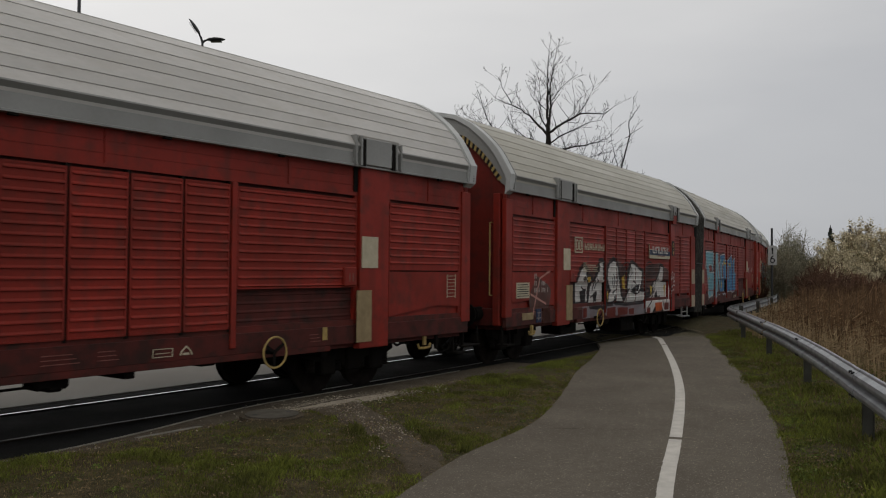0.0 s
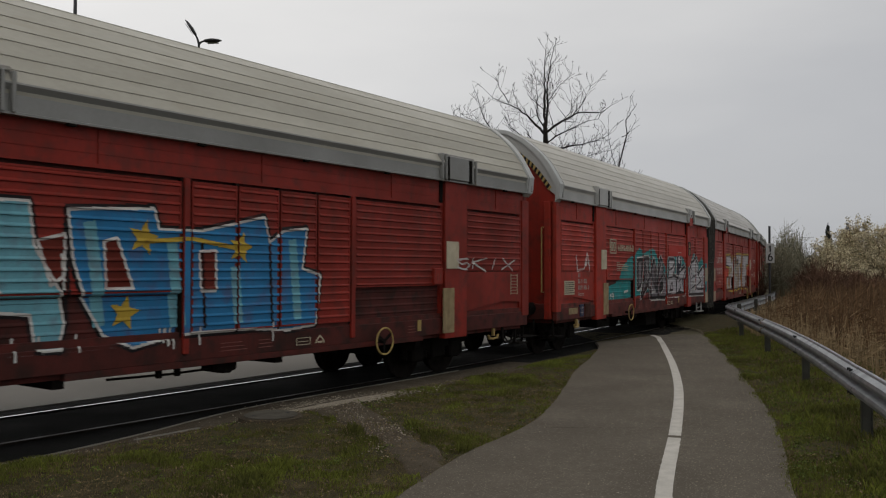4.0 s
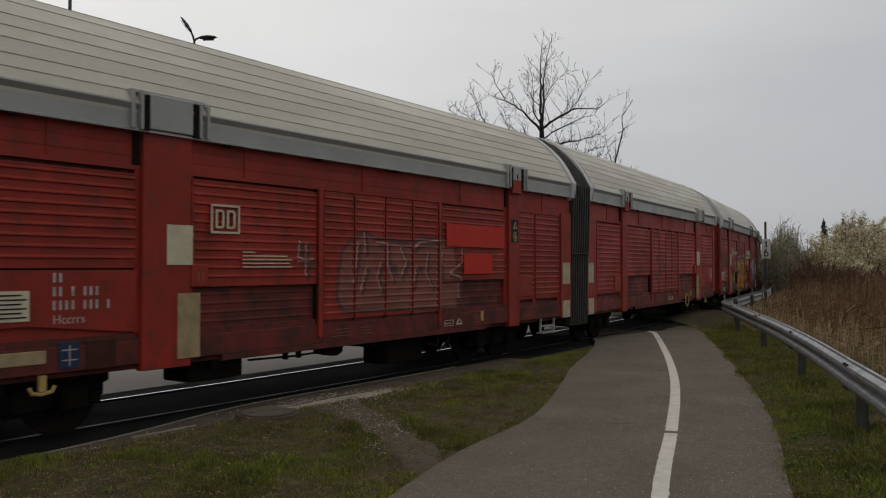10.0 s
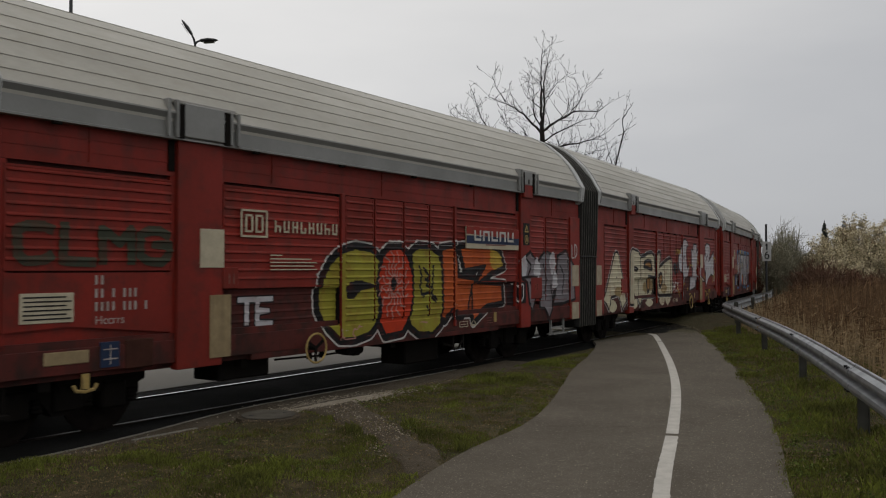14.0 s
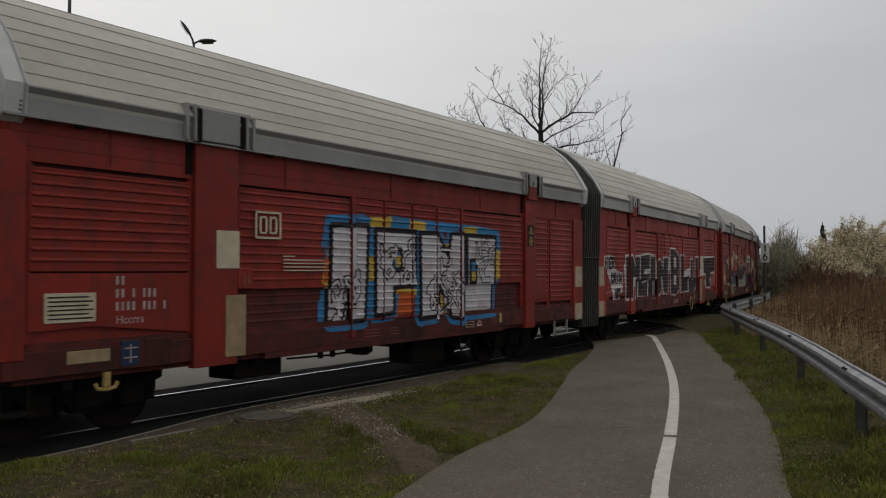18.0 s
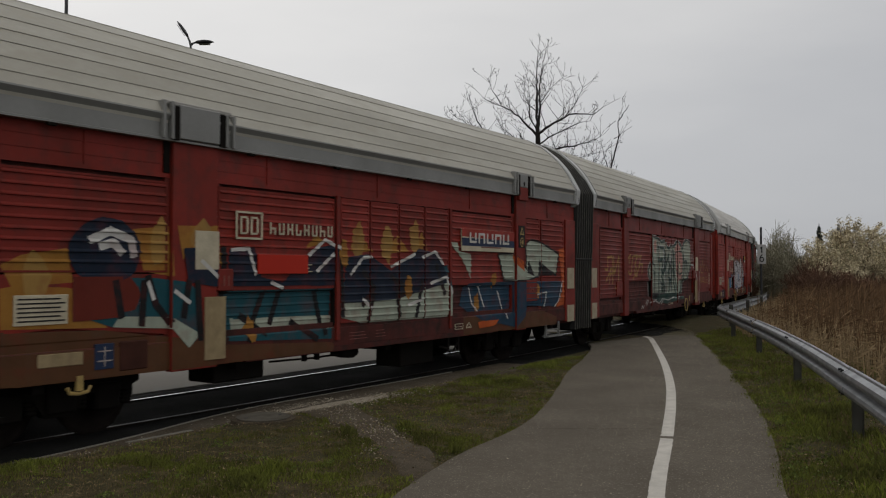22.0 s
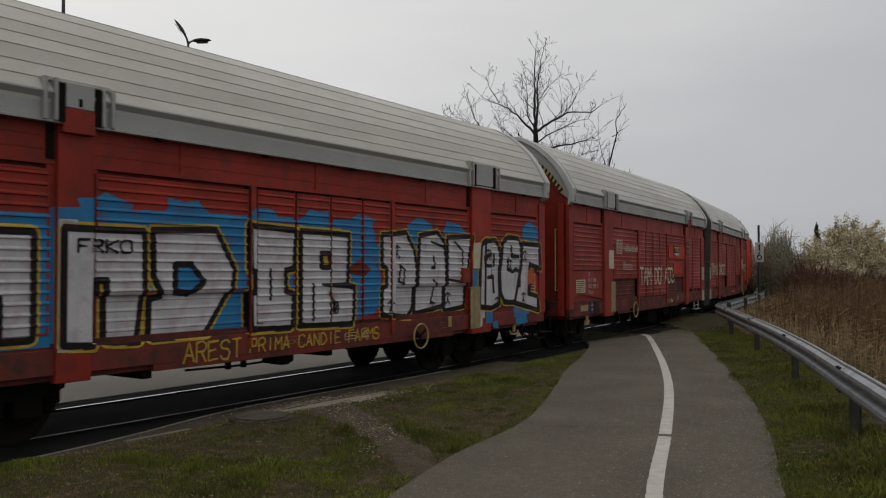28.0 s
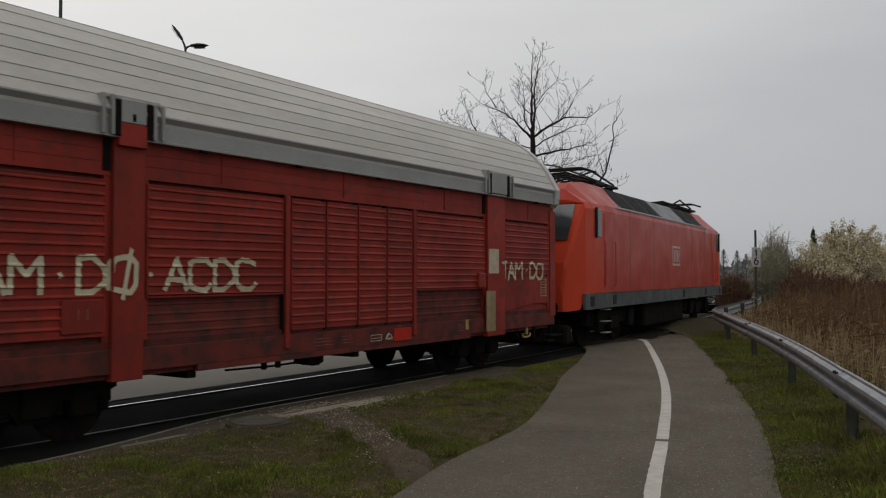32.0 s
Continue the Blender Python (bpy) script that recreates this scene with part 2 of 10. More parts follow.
def thing(name, label, category, group="", at=None):
    ob = new(name)
    ob.empty_display_size = 0.3
    if at is not None:
        ob.matrix_basis = at
    return tagged(ob, label, category, group)


def solid(name, shape, material, label="", category="", group="", kind="", smooth=False):
    return tagged(new(name, shape.mesh(name, material, smooth)), label, category, group, kind)


# ---- the line of the track: along the wagons' near side, from the left to the far bend ----
RAIL = -0.10
BEND = ((-60, 0.0), (-40, 0.0061), (-30, 0.0061), (-10, 0.00565), (5, 0.0052), (20, 0.00508), (70, 0.00505), (120, 0.0050), (140, 0.0))
STEP = 0.5
ARC = np.arange(-140, 340, STEP)
_k = np.interp(ARC, [b[0] for b in BEND], [b[1] for b in BEND])
_z0 = int(np.argmin(abs(ARC)))
HEAD = np.concatenate([[0], np.cumsum((_k[1:] + _k[:-1]) / 2 * STEP)])
HEAD = HEAD - HEAD[_z0] + 0.98863
LINE_X = np.concatenate([[0], np.cumsum(np.cos((HEAD[1:] + HEAD[:-1]) / 2) * STEP)])
LINE_Y = np.concatenate([[0], np.cumsum(np.sin((HEAD[1:] + HEAD[:-1]) / 2) * STEP)])
LINE_X, LINE_Y = LINE_X - LINE_X[_z0], LINE_Y - LINE_Y[_z0] + 13.70


def line(s, off=0.0):
    """A point beside the line at s metres along it; off: to its far side."""
    x, y, h = np.interp(s, ARC, LINE_X), np.interp(s, ARC, LINE_Y), np.interp(s, ARC, HEAD)
    return x - off * math.sin(h), y + off * math.cos(h)


def beside(x, y):
    """How far along the line a place lies, and how far to its near side."""
    i = int(np.argmin((LINE_X - x) ** 2 + (LINE_Y - y) ** 2))
    h = HEAD[i]
    return ARC[i] + (x - LINE_X[i]) * math.cos(h) + (y - LINE_Y[i]) * math.sin(h), (x - LINE_X[i]) * math.sin(h) - (y - LINE_Y[i]) * math.cos(h)


# How far the train has come: its speed in m/s every two seconds.
SPEED = (6.248, 6.477, 6.55, 6.646, 6.61, 6.853, 6.877, 6.905, 6.921, 6.946, 7.081, 7.109, 7.372, 7.271, 6.838, 6.82, 6.824)
CLOCK = np.arange(0, 32.01, 1 / 60)
_v = np.interp(CLOCK, np.arange(0, 33, 2), SPEED)
GONE = np.concatenate([[0], np.cumsum((_v[1:] + _v[:-1]) / 120)]) - 58.875
PITCH, JOINT = 13.9766, -1.7203


def gone(t):
    return float(np.interp(t, CLOCK, GONE))


def ride(u, t, half=4.3):
    """The pose of a vehicle whose middle lies u along the train, standing on the track."""
    s = u - gone(t)
    (ax, ay), (bx, by) = line(s - half, 1.5), line(s + half, 1.5)
    return pose((ax + bx) / 2, (ay + by) / 2, RAIL, 0, 0, math.degrees(math.atan2(by - ay, bx - ax)))


# ---- ground, road, track, path ----
# The left edge, the white line, the right edge of the path, from the camera to the crossing.
PATH_L = ((-1.6, 1.0), (-0.85, 4.6), (-0.29, 6.44), (0.08, 7.5), (0.89, 9.17), (1.53, 11.42), (2.1, 13.9), (2.77, 16.24), (3.3, 18.4), (3.6, 21.0), (3.2, 24.0), (1.8, 27.0), (-1.5, 31.0))
PATH_M = ((0.1, 1.0), (1.15, 4.6), (1.65, 6.44), (2.27, 8.46), (3.27, 11.97), (3.95, 14.8), (4.55, 17.6), (5.0, 19.8), (5.4, 22.1), (5.3, 24.6), (4.4, 27.3), (2.6, 30.4), (-0.2, 34.0))
PATH_R = ((1.2, 1.0), (2.05, 4.6), (2.63, 6.44), (3.49, 8.97), (4.63, 13.23), (5.35, 16.2), (5.95, 18.8), (6.45, 20.9), (7.0, 23.4), (7.1, 26.0), (6.5, 28.5), (5.0, 32.0), (2.0, 36.5))


def smooth_line(pts, n=120):
    """A smooth curve through the points, in n even steps."""
    p = np.array(pts, float)
    d = np.concatenate([[0], np.cumsum(np.hypot(*np.diff(p, axis=0).T))])
    g = np.gradient(p, d, axis=0)
    out = []
    for s in np.linspace(0, d[-1], n):
        i = min(int(np.searchsorted(d, s, "right")) - 1, len(d) - 2)
        h = d[i + 1] - d[i]
        t = (s - d[i]) / h
        out.append((2 * t**3 - 3 * t**2 + 1) * p[i] + (t**3 - 2 * t**2 + t) * h * g[i] + (3 * t**2 - 2 * t**3) * p[i + 1] + (t**3 - t**2) * h * g[i + 1])
    return np.array(out)


EDGE_L, EDGE_M, EDGE_R = smooth_line(PATH_L), smooth_line(PATH_M), smooth_line(PATH_R)


def reach(edge, k):
    """A point k metres behind the near end of an edge."""
    d = edge[0] - edge[2]
    return edge[0] + d / np.hypot(*d) * k


BEHIND = (26.0, 18.0, 11.0, 6.0, 2.5)


def on_path(x, y, grow=0.0):
    i = int(np.argmin((EDGE_M[:, 0] - x) ** 2 + (EDGE_M[:, 1] - y) ** 2))
    a, b = EDGE_L[i], EDGE_R[i]
    d = b - a
    w = np.hypot(*d)
    u = ((x - a[0]) * d[0] + (y - a[1]) * d[1]) / w
    return -grow < u < w + grow and y > 0.9


def lie(x, y):
    """The height of the open ground."""
    s, near = beside(x, y)
    if near < -3.0:
        base = -0.16
    elif near < 0.05:
        base = -0.14
    elif near < 0.7:
        base = -0.14 + (near - 0.05) / 0.65 * 0.10
    else:
        base = -0.035 + 0.02 * noise.noise(Vector((x * 0.7, y * 0.7, 0)))
    return base


def bank(d):
    """How far the verge has risen, d metres from the path's edge towards the guardrail."""
    return float(np.interp(d, (0, 0.35, 1.0, 1.8), (0, 0.02, 0.09, 0.11)))


def edge_off(s):
    """How far inside the line the edging of the track bed runs."""
    return float(np.interp(s, (-9, -7, -6.3, -5.6, -5.1, -4.5, -3.9, -3.3, -2, 0), (-0.35, -0.16, -0.08, 0.05, 0.18, 0.32, 0.42, 0.46, 0.44, 0.40)))


def build_ground():
    xs = np.concatenate([[-4000, -900, -250, -90, -45], np.arange(-24, 30.1, 0.75), [38, 55, 90, 250, 900, 4000]])
    ys = np.concatenate([[-4000, -900, -200, -40, -8, -2], np.arange(1, 46.1, 0.75), [52, 70, 110, 250, 900, 4000]])
    g = Shape()
    g.strip([[(x, y, lie(x, y) if abs(x) < 60 and -10 < y < 80 else -0.16) for x in xs] for y in ys])
    solid("ground", g, FIELD, "flat dry winter field with soil and thin grass", "ground", kind="structure", smooth=True)

    # The paved bed that carries the rails, shade in its colour, and the pale road behind it.
    ss = np.arange(-60, 150, 1.5)
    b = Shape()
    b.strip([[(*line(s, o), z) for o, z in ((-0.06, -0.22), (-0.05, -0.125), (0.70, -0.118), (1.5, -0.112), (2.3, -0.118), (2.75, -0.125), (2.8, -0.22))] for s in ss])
    bed = solid("track_bed", b, BED, "worn asphalt bed between the rails, the train's shade in its colour", "track bed", kind="structure")
    r = Shape()
    r.strip([[(*line(s, o), z) for o, z in ((2.80, -0.20), (2.82, -0.118), (6, -0.10), (9.8, -0.12), (9.82, -0.25))] for s in ss])
    road = solid("road", r, ROADMAT, "pale grey asphalt road beside the railway", "road", kind="structure")
    w = Shape()
    for s in np.arange(-57, 140, 6.0):
        w.strip([[(*line(q, o), -0.090) for o in (6.2, 6.32)] for q in np.linspace(s, s + 3, 4)])
    part("lane_marking", w, WHITE, road, "white painted lane dashes")
    for off, name in ((0.75, "near"), (2.25, "far")):
        t = thing("rail", "steel rail with a polished head sunk in dark asphalt", "rail", "rails of the track")
        p = Shape()
        prof = ((-0.035, -0.20), (-0.035, RAIL - 0.008), (-0.026, RAIL), (0.026, RAIL), (0.035, RAIL - 0.008), (0.035, -0.20))
        p.ring([[(*line(s, off + a), z) for a, z in prof] for s in ss])
        part("rail_web", p, RUST, t)
        h = Shape()
        h.strip([[(*line(s, off + a), RAIL + 0.003) for a in (-0.024, 0.026)] for s in ss])
        part("rail_head", h, SHADERAIL if name == "near" else BRIGHT, t, "polished running surface" if name == "far" else "running surface dulled by colour for the train's shade")
    # The concrete edging, half lost in the turf.
    k = Shape()
    for s in np.arange(-34, -5.3, 0.8):
        if noise.noise(Vector((s * 0.6, 3, 0))) > -0.35:
            o = edge_off(s) - 0.30
            k.ring([[(*line(q, o + a), z) for a, z in ((-0.04, -0.2), (-0.04, -0.055), (0.04, -0.06), (0.04, -0.2))] for q in (s, s + 0.785)])
    solid("kerb", k, CONCRETE, "row of low concrete edging stones sunk in turf", "kerb", kind="structure")
    e = Shape()
    for q in np.arange(-34, 1, 0.5):
        e.ring([[(*line(w, edge_off(w) + a), z) for a, z in ((-0.025, -0.2), (-0.025, -0.086 + 0.006 * noise.noise(Vector((w * 2, 0, 0)))), (0.015, -0.09), (0.015, -0.2))] for w in (q, q + 0.493)])
    solid("track_edging", e, CONCRETE, "worn concrete edging along the track bed", "kerb", kind="structure")

    # The path, with its worn edge, joint and white line.
    p = Shape()
    rows = []
    for k2 in BEHIND:
        a, c, d = reach(EDGE_L, k2), reach(EDGE_M, k2), reach(EDGE_R, k2)
        pts = [a, (a * 2 + c) / 3, (a + c * 2) / 3, c, (c + d) / 2, d]
        rows.append([(*pts[0], -0.16)] + [(*q, z) for q, z in zip(pts, (-0.006, 0.0, 0.004, 0.004, 0.002, -0.006))] + [(*pts[5], -0.16)])
    for i in range(len(EDGE_L)):
        a, c, d = EDGE_L[i], EDGE_M[i], EDGE_R[i]
        if beside(*c)[1] < -0.05:
            break
        wob = 0.035 * noise.noise(Vector((i * 0.27, 0, 0)))
        wob2 = 0.02 * noise.noise(Vector((i * 0.25, 9, 0)))
        drop = -0.09 if beside(*c)[1] < -0.1 else 0.0
        if beside(*c)[1] < 0.8 and not drop:
            drop = -0.09 * (0.8 - beside(*c)[1]) / 0.9
        pts = [a + (a - c) / np.hypot(*(a - c)) * wob, (a * 2 + c) / 3, (a + c * 2) / 3, c, (c + d) / 2, d + (d - c) / np.hypot(*(d - c)) * wob2]
        prof = [(*pts[0], -0.16 + drop)] + [(*q, z + drop) for q, z in zip(pts, (-0.006, 0.0, 0.004, 0.004, 0.002, -0.006))] + [(*pts[5], -0.16 + drop)]
        rows.append(prof)
    p.strip(rows)
    path = solid("path", p, ASPHALT, "grey asphalt foot and cycle path, worn at the edges", "path", kind="structure")
    m = Shape()
    ends = [reach(EDGE_M, k2) for k2 in BEHIND] + [EDGE_M[0]]
    nb2 = EDGE_M[2] - EDGE_M[0]
    nb2 = np.array([-nb2[1], nb2[0]]) / np.hypot(*nb2) * 0.062
    m.strip([[(*(c - nb2), 0.0085), (*(c + nb2), 0.0085)] for c in ends])
    for i in range(len(EDGE_M) - 1):
        c, d = EDGE_M[i], EDGE_M[i + 1]
        for k2 in range(5):
            q0, q1 = c + (d - c) * k2 / 5, c + (d - c) * (k2 + 1) / 5
            tdir = (q1 - q0) / np.hypot(*(q1 - q0))
            nrm = np.array([-tdir[1], tdir[0]])
            seam = abs(q0[1] - 8.42) < 0.045 or abs(q0[1] - 19.2) < 0.07
            near = beside(*c)[1]
            drop = 0.0 if near > 0.8 else -0.09 * min((0.8 - near) / 0.9, 1.0)
            if seam or q0[1] > 22.3:
                continue
            w0 = 0.062 + 0.010 * noise.noise(Vector((q0[1] * 9, 1, 0)))
            w1 = 0.062 + 0.010 * noise.noise(Vector((q0[1] * 9, 7, 0)))
            m.add([(*(q0 - nrm * w0), 0.0085 + drop), (*(q1 - nrm * w0), 0.0085 + drop), (*(q1 + nrm * w1), 0.0085 + drop), (*(q0 + nrm * w1), 0.0085 + drop)], [(0, 1, 2, 3)])
    part("centre_line", m, LINEPAINT, path, "worn white painted line")
    j = Shape()
    for k2 in range(16):
        x0 = 1.05 + 1.2 * k2 / 16
        if noise.noise(Vector((x0 * 7, 3, 0))) < -0.1:
            continue
        yy = [8.93 + 0.03 * noise.noise(Vector((x * 3, 2, 0))) for x in (x0, x0 + 0.078)]
        j.add([(x0, yy[0] - 0.004, 0.0065), (x0 + 0.078, yy[1] - 0.004, 0.0065), (x0 + 0.078, yy[1] + 0.004, 0.0065), (x0, yy[0] + 0.004, 0.0065)], [(0, 1, 2, 3)])
    part("asphalt_joint", j, BED, path, "dark crack across the asphalt")

    # The turf on both sides.
    for name, lab in (("verge", "mossy grass verge between path and track"),):
        v = Shape()
        n = 70
        rows = []
        for a in [reach(EDGE_L, k2) for k2 in BEHIND] + list(EDGE_L[:92]):
            s, near = beside(*a)
            far = line(s, -0.03)
            rows.append([(a[0] + 0.10 + (far[0] - a[0] - 0.10) * t, a[1] + (far[1] - a[1]) * t,
                          max(lie(a[0] + (far[0] - a[0]) * t, a[1] + (far[1] - a[1]) * t) + 0.012, -0.11)
                          + 0.018 * noise.noise(Vector((a[0] * 4 + t * 20, a[1] * 4, 1)))) for t in np.linspace(0, 1, 16)])
        v.strip(rows)
        solid(name, v, TURFMIX, lab, "verge", kind="structure", smooth=True)
    v = Shape()
    rows = []
    for d in [reach(EDGE_R, k2) for k2 in BEHIND] + list(EDGE_R[:100]):
        rows.append([(d[0] - 0.08 + t * 4.2, d[1] - t * 0.7, -0.028 + bank(t * 4.2) + 0.02 * noise.noise(Vector((d[0] * 3 + t * 9, d[1] * 3, 4)))) for t in np.linspace(0, 1, 22)])
    v.strip(rows)
    solid("verge_beside_guardrail", v, TURFMIX, "mossy grass verge below the guardrail", "verge", kind="structure", smooth=True)


def mixed_ground():
    """Turf in patches: moss, olive grass, bare soil and straw."""
    m = surface("turf_with_bare_soil", (0.058, 0.054, 0.021), (0.066, 0.047, 0.026), rough=0.95, scale=1.4, fine=45, spread=1.2, bump=1.0, depth=0.04,
                grime=(0.135, 0.104, 0.055), grit=(0.19, 0.16, 0.09))
    return m


TURFMIX = mixed_ground()
LINEPAINT = surface("worn_white_line_paint", (0.58, 0.55, 0.50), (0.46, 0.44, 0.40), rough=0.8, scale=7, fine=90, spread=0.9, bump=0.3)
build_ground()


def build_guardrail():
    t = thing("guardrail", "galvanised steel guardrail on posts beside the path", "guardrail")
    run = smooth_line(((2.4, 2.2), (3.0, 4.9), (3.6, 6.96), (4.03, 8.46), (4.52, 10.16), (5.42, 13.58), (6.35, 17.59), (6.9, 20.0), (7.25, 21.6), (7.55, 22.75), (8.3, 24.3), (9.3, 26.3), (10.7, 29.2), (12.6, 33.0), (14.8, 38.0)), 160)
    prof = ((0.00, 0.440), (0.012, 0.450), (0.020, 0.475), (0.070, 0.500), (0.080, 0.530), (0.070, 0.560), (0.015, 0.585), (0.0, 0.600), (0.015, 0.615), (0.070, 0.640), (0.080, 0.670), (0.070, 0.700), (0.020, 0.725), (0.012, 0.745), (0.0, 0.752))
    nrm = []
    for i in range(len(run)):
        d = run[min(i + 1, len(run) - 1)] - run[max(i - 1, 0)]
        d = d / np.hypot(*d)
        nrm.append(np.array([-d[1], d[0]]))
    cum = np.concatenate([[0], np.cumsum(np.hypot(*np.diff(run, axis=0).T))])
    seams = [2.2, 6.15, 10.3, 14.4, 18.6, 23.0, 27.2, 31.5, 35.7, 39.5]
    for a, b in zip(seams[:-1], seams[1:]):
        s = Shape()
        idx = np.arange(a - 0.12, b + 0.01, 0.25)
        rows = []
        for q in idx:
            lap = 0.006 if q < a + 0.2 else 0.0
            p = np.array([np.interp(q, cum, run[:, 0]), np.interp(q, cum, run[:, 1])])
            n0 = np.array([np.interp(q, cum, [v[0] for v in nrm]), np.interp(q, cum, [v[1] for v in nrm])])
            rows.append([(*(p + n0 * (y + lap)), z) for y, z in prof] + [(*(p + n0 * (y + lap - 0.006)), z) for y, z in reversed(prof)])
        s.ring(rows)
        beam = part("beam", s, GALV, t)
        p = np.array([np.interp(a, cum, run[:, 0]), np.interp(a, cum, run[:, 1])])
        n0 = np.array([np.interp(a, cum, [v[0] for v in nrm]), np.interp(a, cum, [v[1] for v in nrm])])
        d0 = np.array([n0[1], -n0[0]])
        for k, (along, z) in enumerate(((-0.06, 0.49), (0.06, 0.49), (-0.06, 0.71), (0.06, 0.71))):
            c = p + d0 * along + n0 * 0.055
            bolt = Shape().disc((*c, z), (*n0, 0), 0.013, 0.03, 8)
            part("bolt", bolt, BLACK, beam, "dark bolt head")
        c = p - n0 * 0.075
        ang = math.degrees(math.atan2(d0[1], d0[0]))
        post = Shape()
        post.box(-0.05, 0.05, -0.006, 0.006, -0.3, 0.70)
        post.box(-0.05, -0.044, -0.03, 0.03, -0.3, 0.70)
        post.box(0.044, 0.05, -0.03, 0.03, -0.3, 0.70)
        part("post", post, POSTSTEEL, t, at=pose(c[0], c[1], 0, 0, 0, ang + 90))
        spacer = Shape().box(-0.04, 0.04, -0.05, 0.06, 0.5, 0.68, 0.008)
        part("spacer", spacer, POSTSTEEL, t, at=pose(c[0], c[1], 0, 0, 0, ang))


build_guardrail()


def build_manhole():
    t = thing("manhole_cover", "round worn concrete manhole cover flush with the soil", "manhole cover", at=pose(-1.98, 9.63, -0.006))
    part("rim", Shape().disc((0, 0, -0.05), (0, 0, 1), 0.36, 0.055, 32), SOIL, t)
    lid = part("lid", Shape().disc((0, 0, 0.012), (0, 0, 1), 0.30, 0.008, 32), DULLLID, t)
    for a in (0.6, 3.7):
        part("lifting_hole", Shape().disc((0.2 * math.cos(a), 0.2 * math.sin(a), 0.0205), (0, 0, 1), 0.025, 0.002, 10), BLACK, lid)


build_manhole()


def street_lamp(x, y, h, arms, turn, r=0.055):
    t = thing("street_lamp", "slim grey steel street lamp behind the train", "street lamp", "street lamps", at=pose(x, y, -0.15, 0, 0, turn))
    part("pole", Shape().tube([(0, 0, 0), (0, 0, 1.2), (0, 0, 1.25), (0, 0, h)], [r * 1.35, r * 1.35, r, r * 0.55], 12), BARKGREY, t, smooth=True)
    part("base_plate", Shape().disc((0, 0, 0), (0, 0, 1), r * 2.4, 0.05, 14), BARKGREY, t)
    for ax, az, ln, tilt in arms:
        sgn = 1 if ax > 0 else -1
        arm = part("arm", Shape().tube([(0, 0, h - 0.02), (ax * 0.5, 0, h + az * 0.6), (ax, 0, h + az)], [r * 0.6, r * 0.5, r * 0.45], 8), BARKGREY, t)
        hd = Shape()
        loops = []
        for q, wd, th in ((0, 0.04, 0.03), (0.12, 0.11, 0.05), (0.45, 0.16, 0.065), (0.8, 0.12, 0.045), (1.0, 0.02, 0.012)):
            loops.append([(sgn * q * ln, wd * math.cos(a), (0.5 * th if math.sin(a) < 0 else th) * math.sin(a)) for a in np.linspace(0, 2 * math.pi, 12, endpoint=False)])
        hd.ring(loops)
        head = part("lamp_head", hd, BARKGREY, t, "dark flat lamp head", smooth=True, at=pose(ax, 0, h + az, 0, -sgn * tilt, 0))
        part("lens", Shape().box(sgn * 0.2 * ln, sgn * 0.8 * ln, -0.1, 0.1, -0.055, -0.045, 0.004), GLASS_DARK, head)


BARKGREY = surface("dark_grey_pole_steel", (0.055, 0.057, 0.06), rough=0.6, metal=0.3, scale=3, spread=0.4)
GLASS_DARK = surface("dark_tinted_glass", (0.02, 0.025, 0.028), rough=0.12, scale=3, spread=0.2, bump=0.0)


SIGNGREY = surface("weathered_white_board", (0.40, 0.40, 0.39), (0.31, 0.31, 0.30), rough=0.7, scale=5, spread=0.8)


def build_sign():
    t = thing("track_sign", "white marker board with black figures on a grey pole", "railway sign", at=pose(14.9, 39.1, -0.16))
    part("pole", Shape().tube([(0, 0, 0), (0, 0, 3.85)], 0.05, 10), BARKGREY, t)
    board = part("board", Shape().box(-0.2, 0.2, -0.075, -0.055, 2.15, 3.05, 0.012), SIGNGREY, t)
    fig = Shape()
    fig.box(-0.03, 0.03, -0.082, -0.077, 2.66, 2.95)
    fig.box(-0.07, -0.03, -0.082, -0.077, 2.86, 2.91)
    part("numeral_one", fig, BLACK, board)
    six = Shape()
    six.tube([(0.09 * math.cos(a), -0.08, 2.36 + 0.1 * math.sin(a)) for a in np.linspace(0, 2 * math.pi, 14, endpoint=False)], 0.025, 6, closed=True)
    six.tube([(-0.09, -0.08, 2.38), (-0.06, -0.08, 2.5), (0.03, -0.08, 2.58)], 0.025, 6)
    part("numeral_six", six, BLACK, board)


build_sign()


# ---- the car carrier wagons ----
RIB, RIB_OUT, WALL = 0.105, 0.019, 1.44
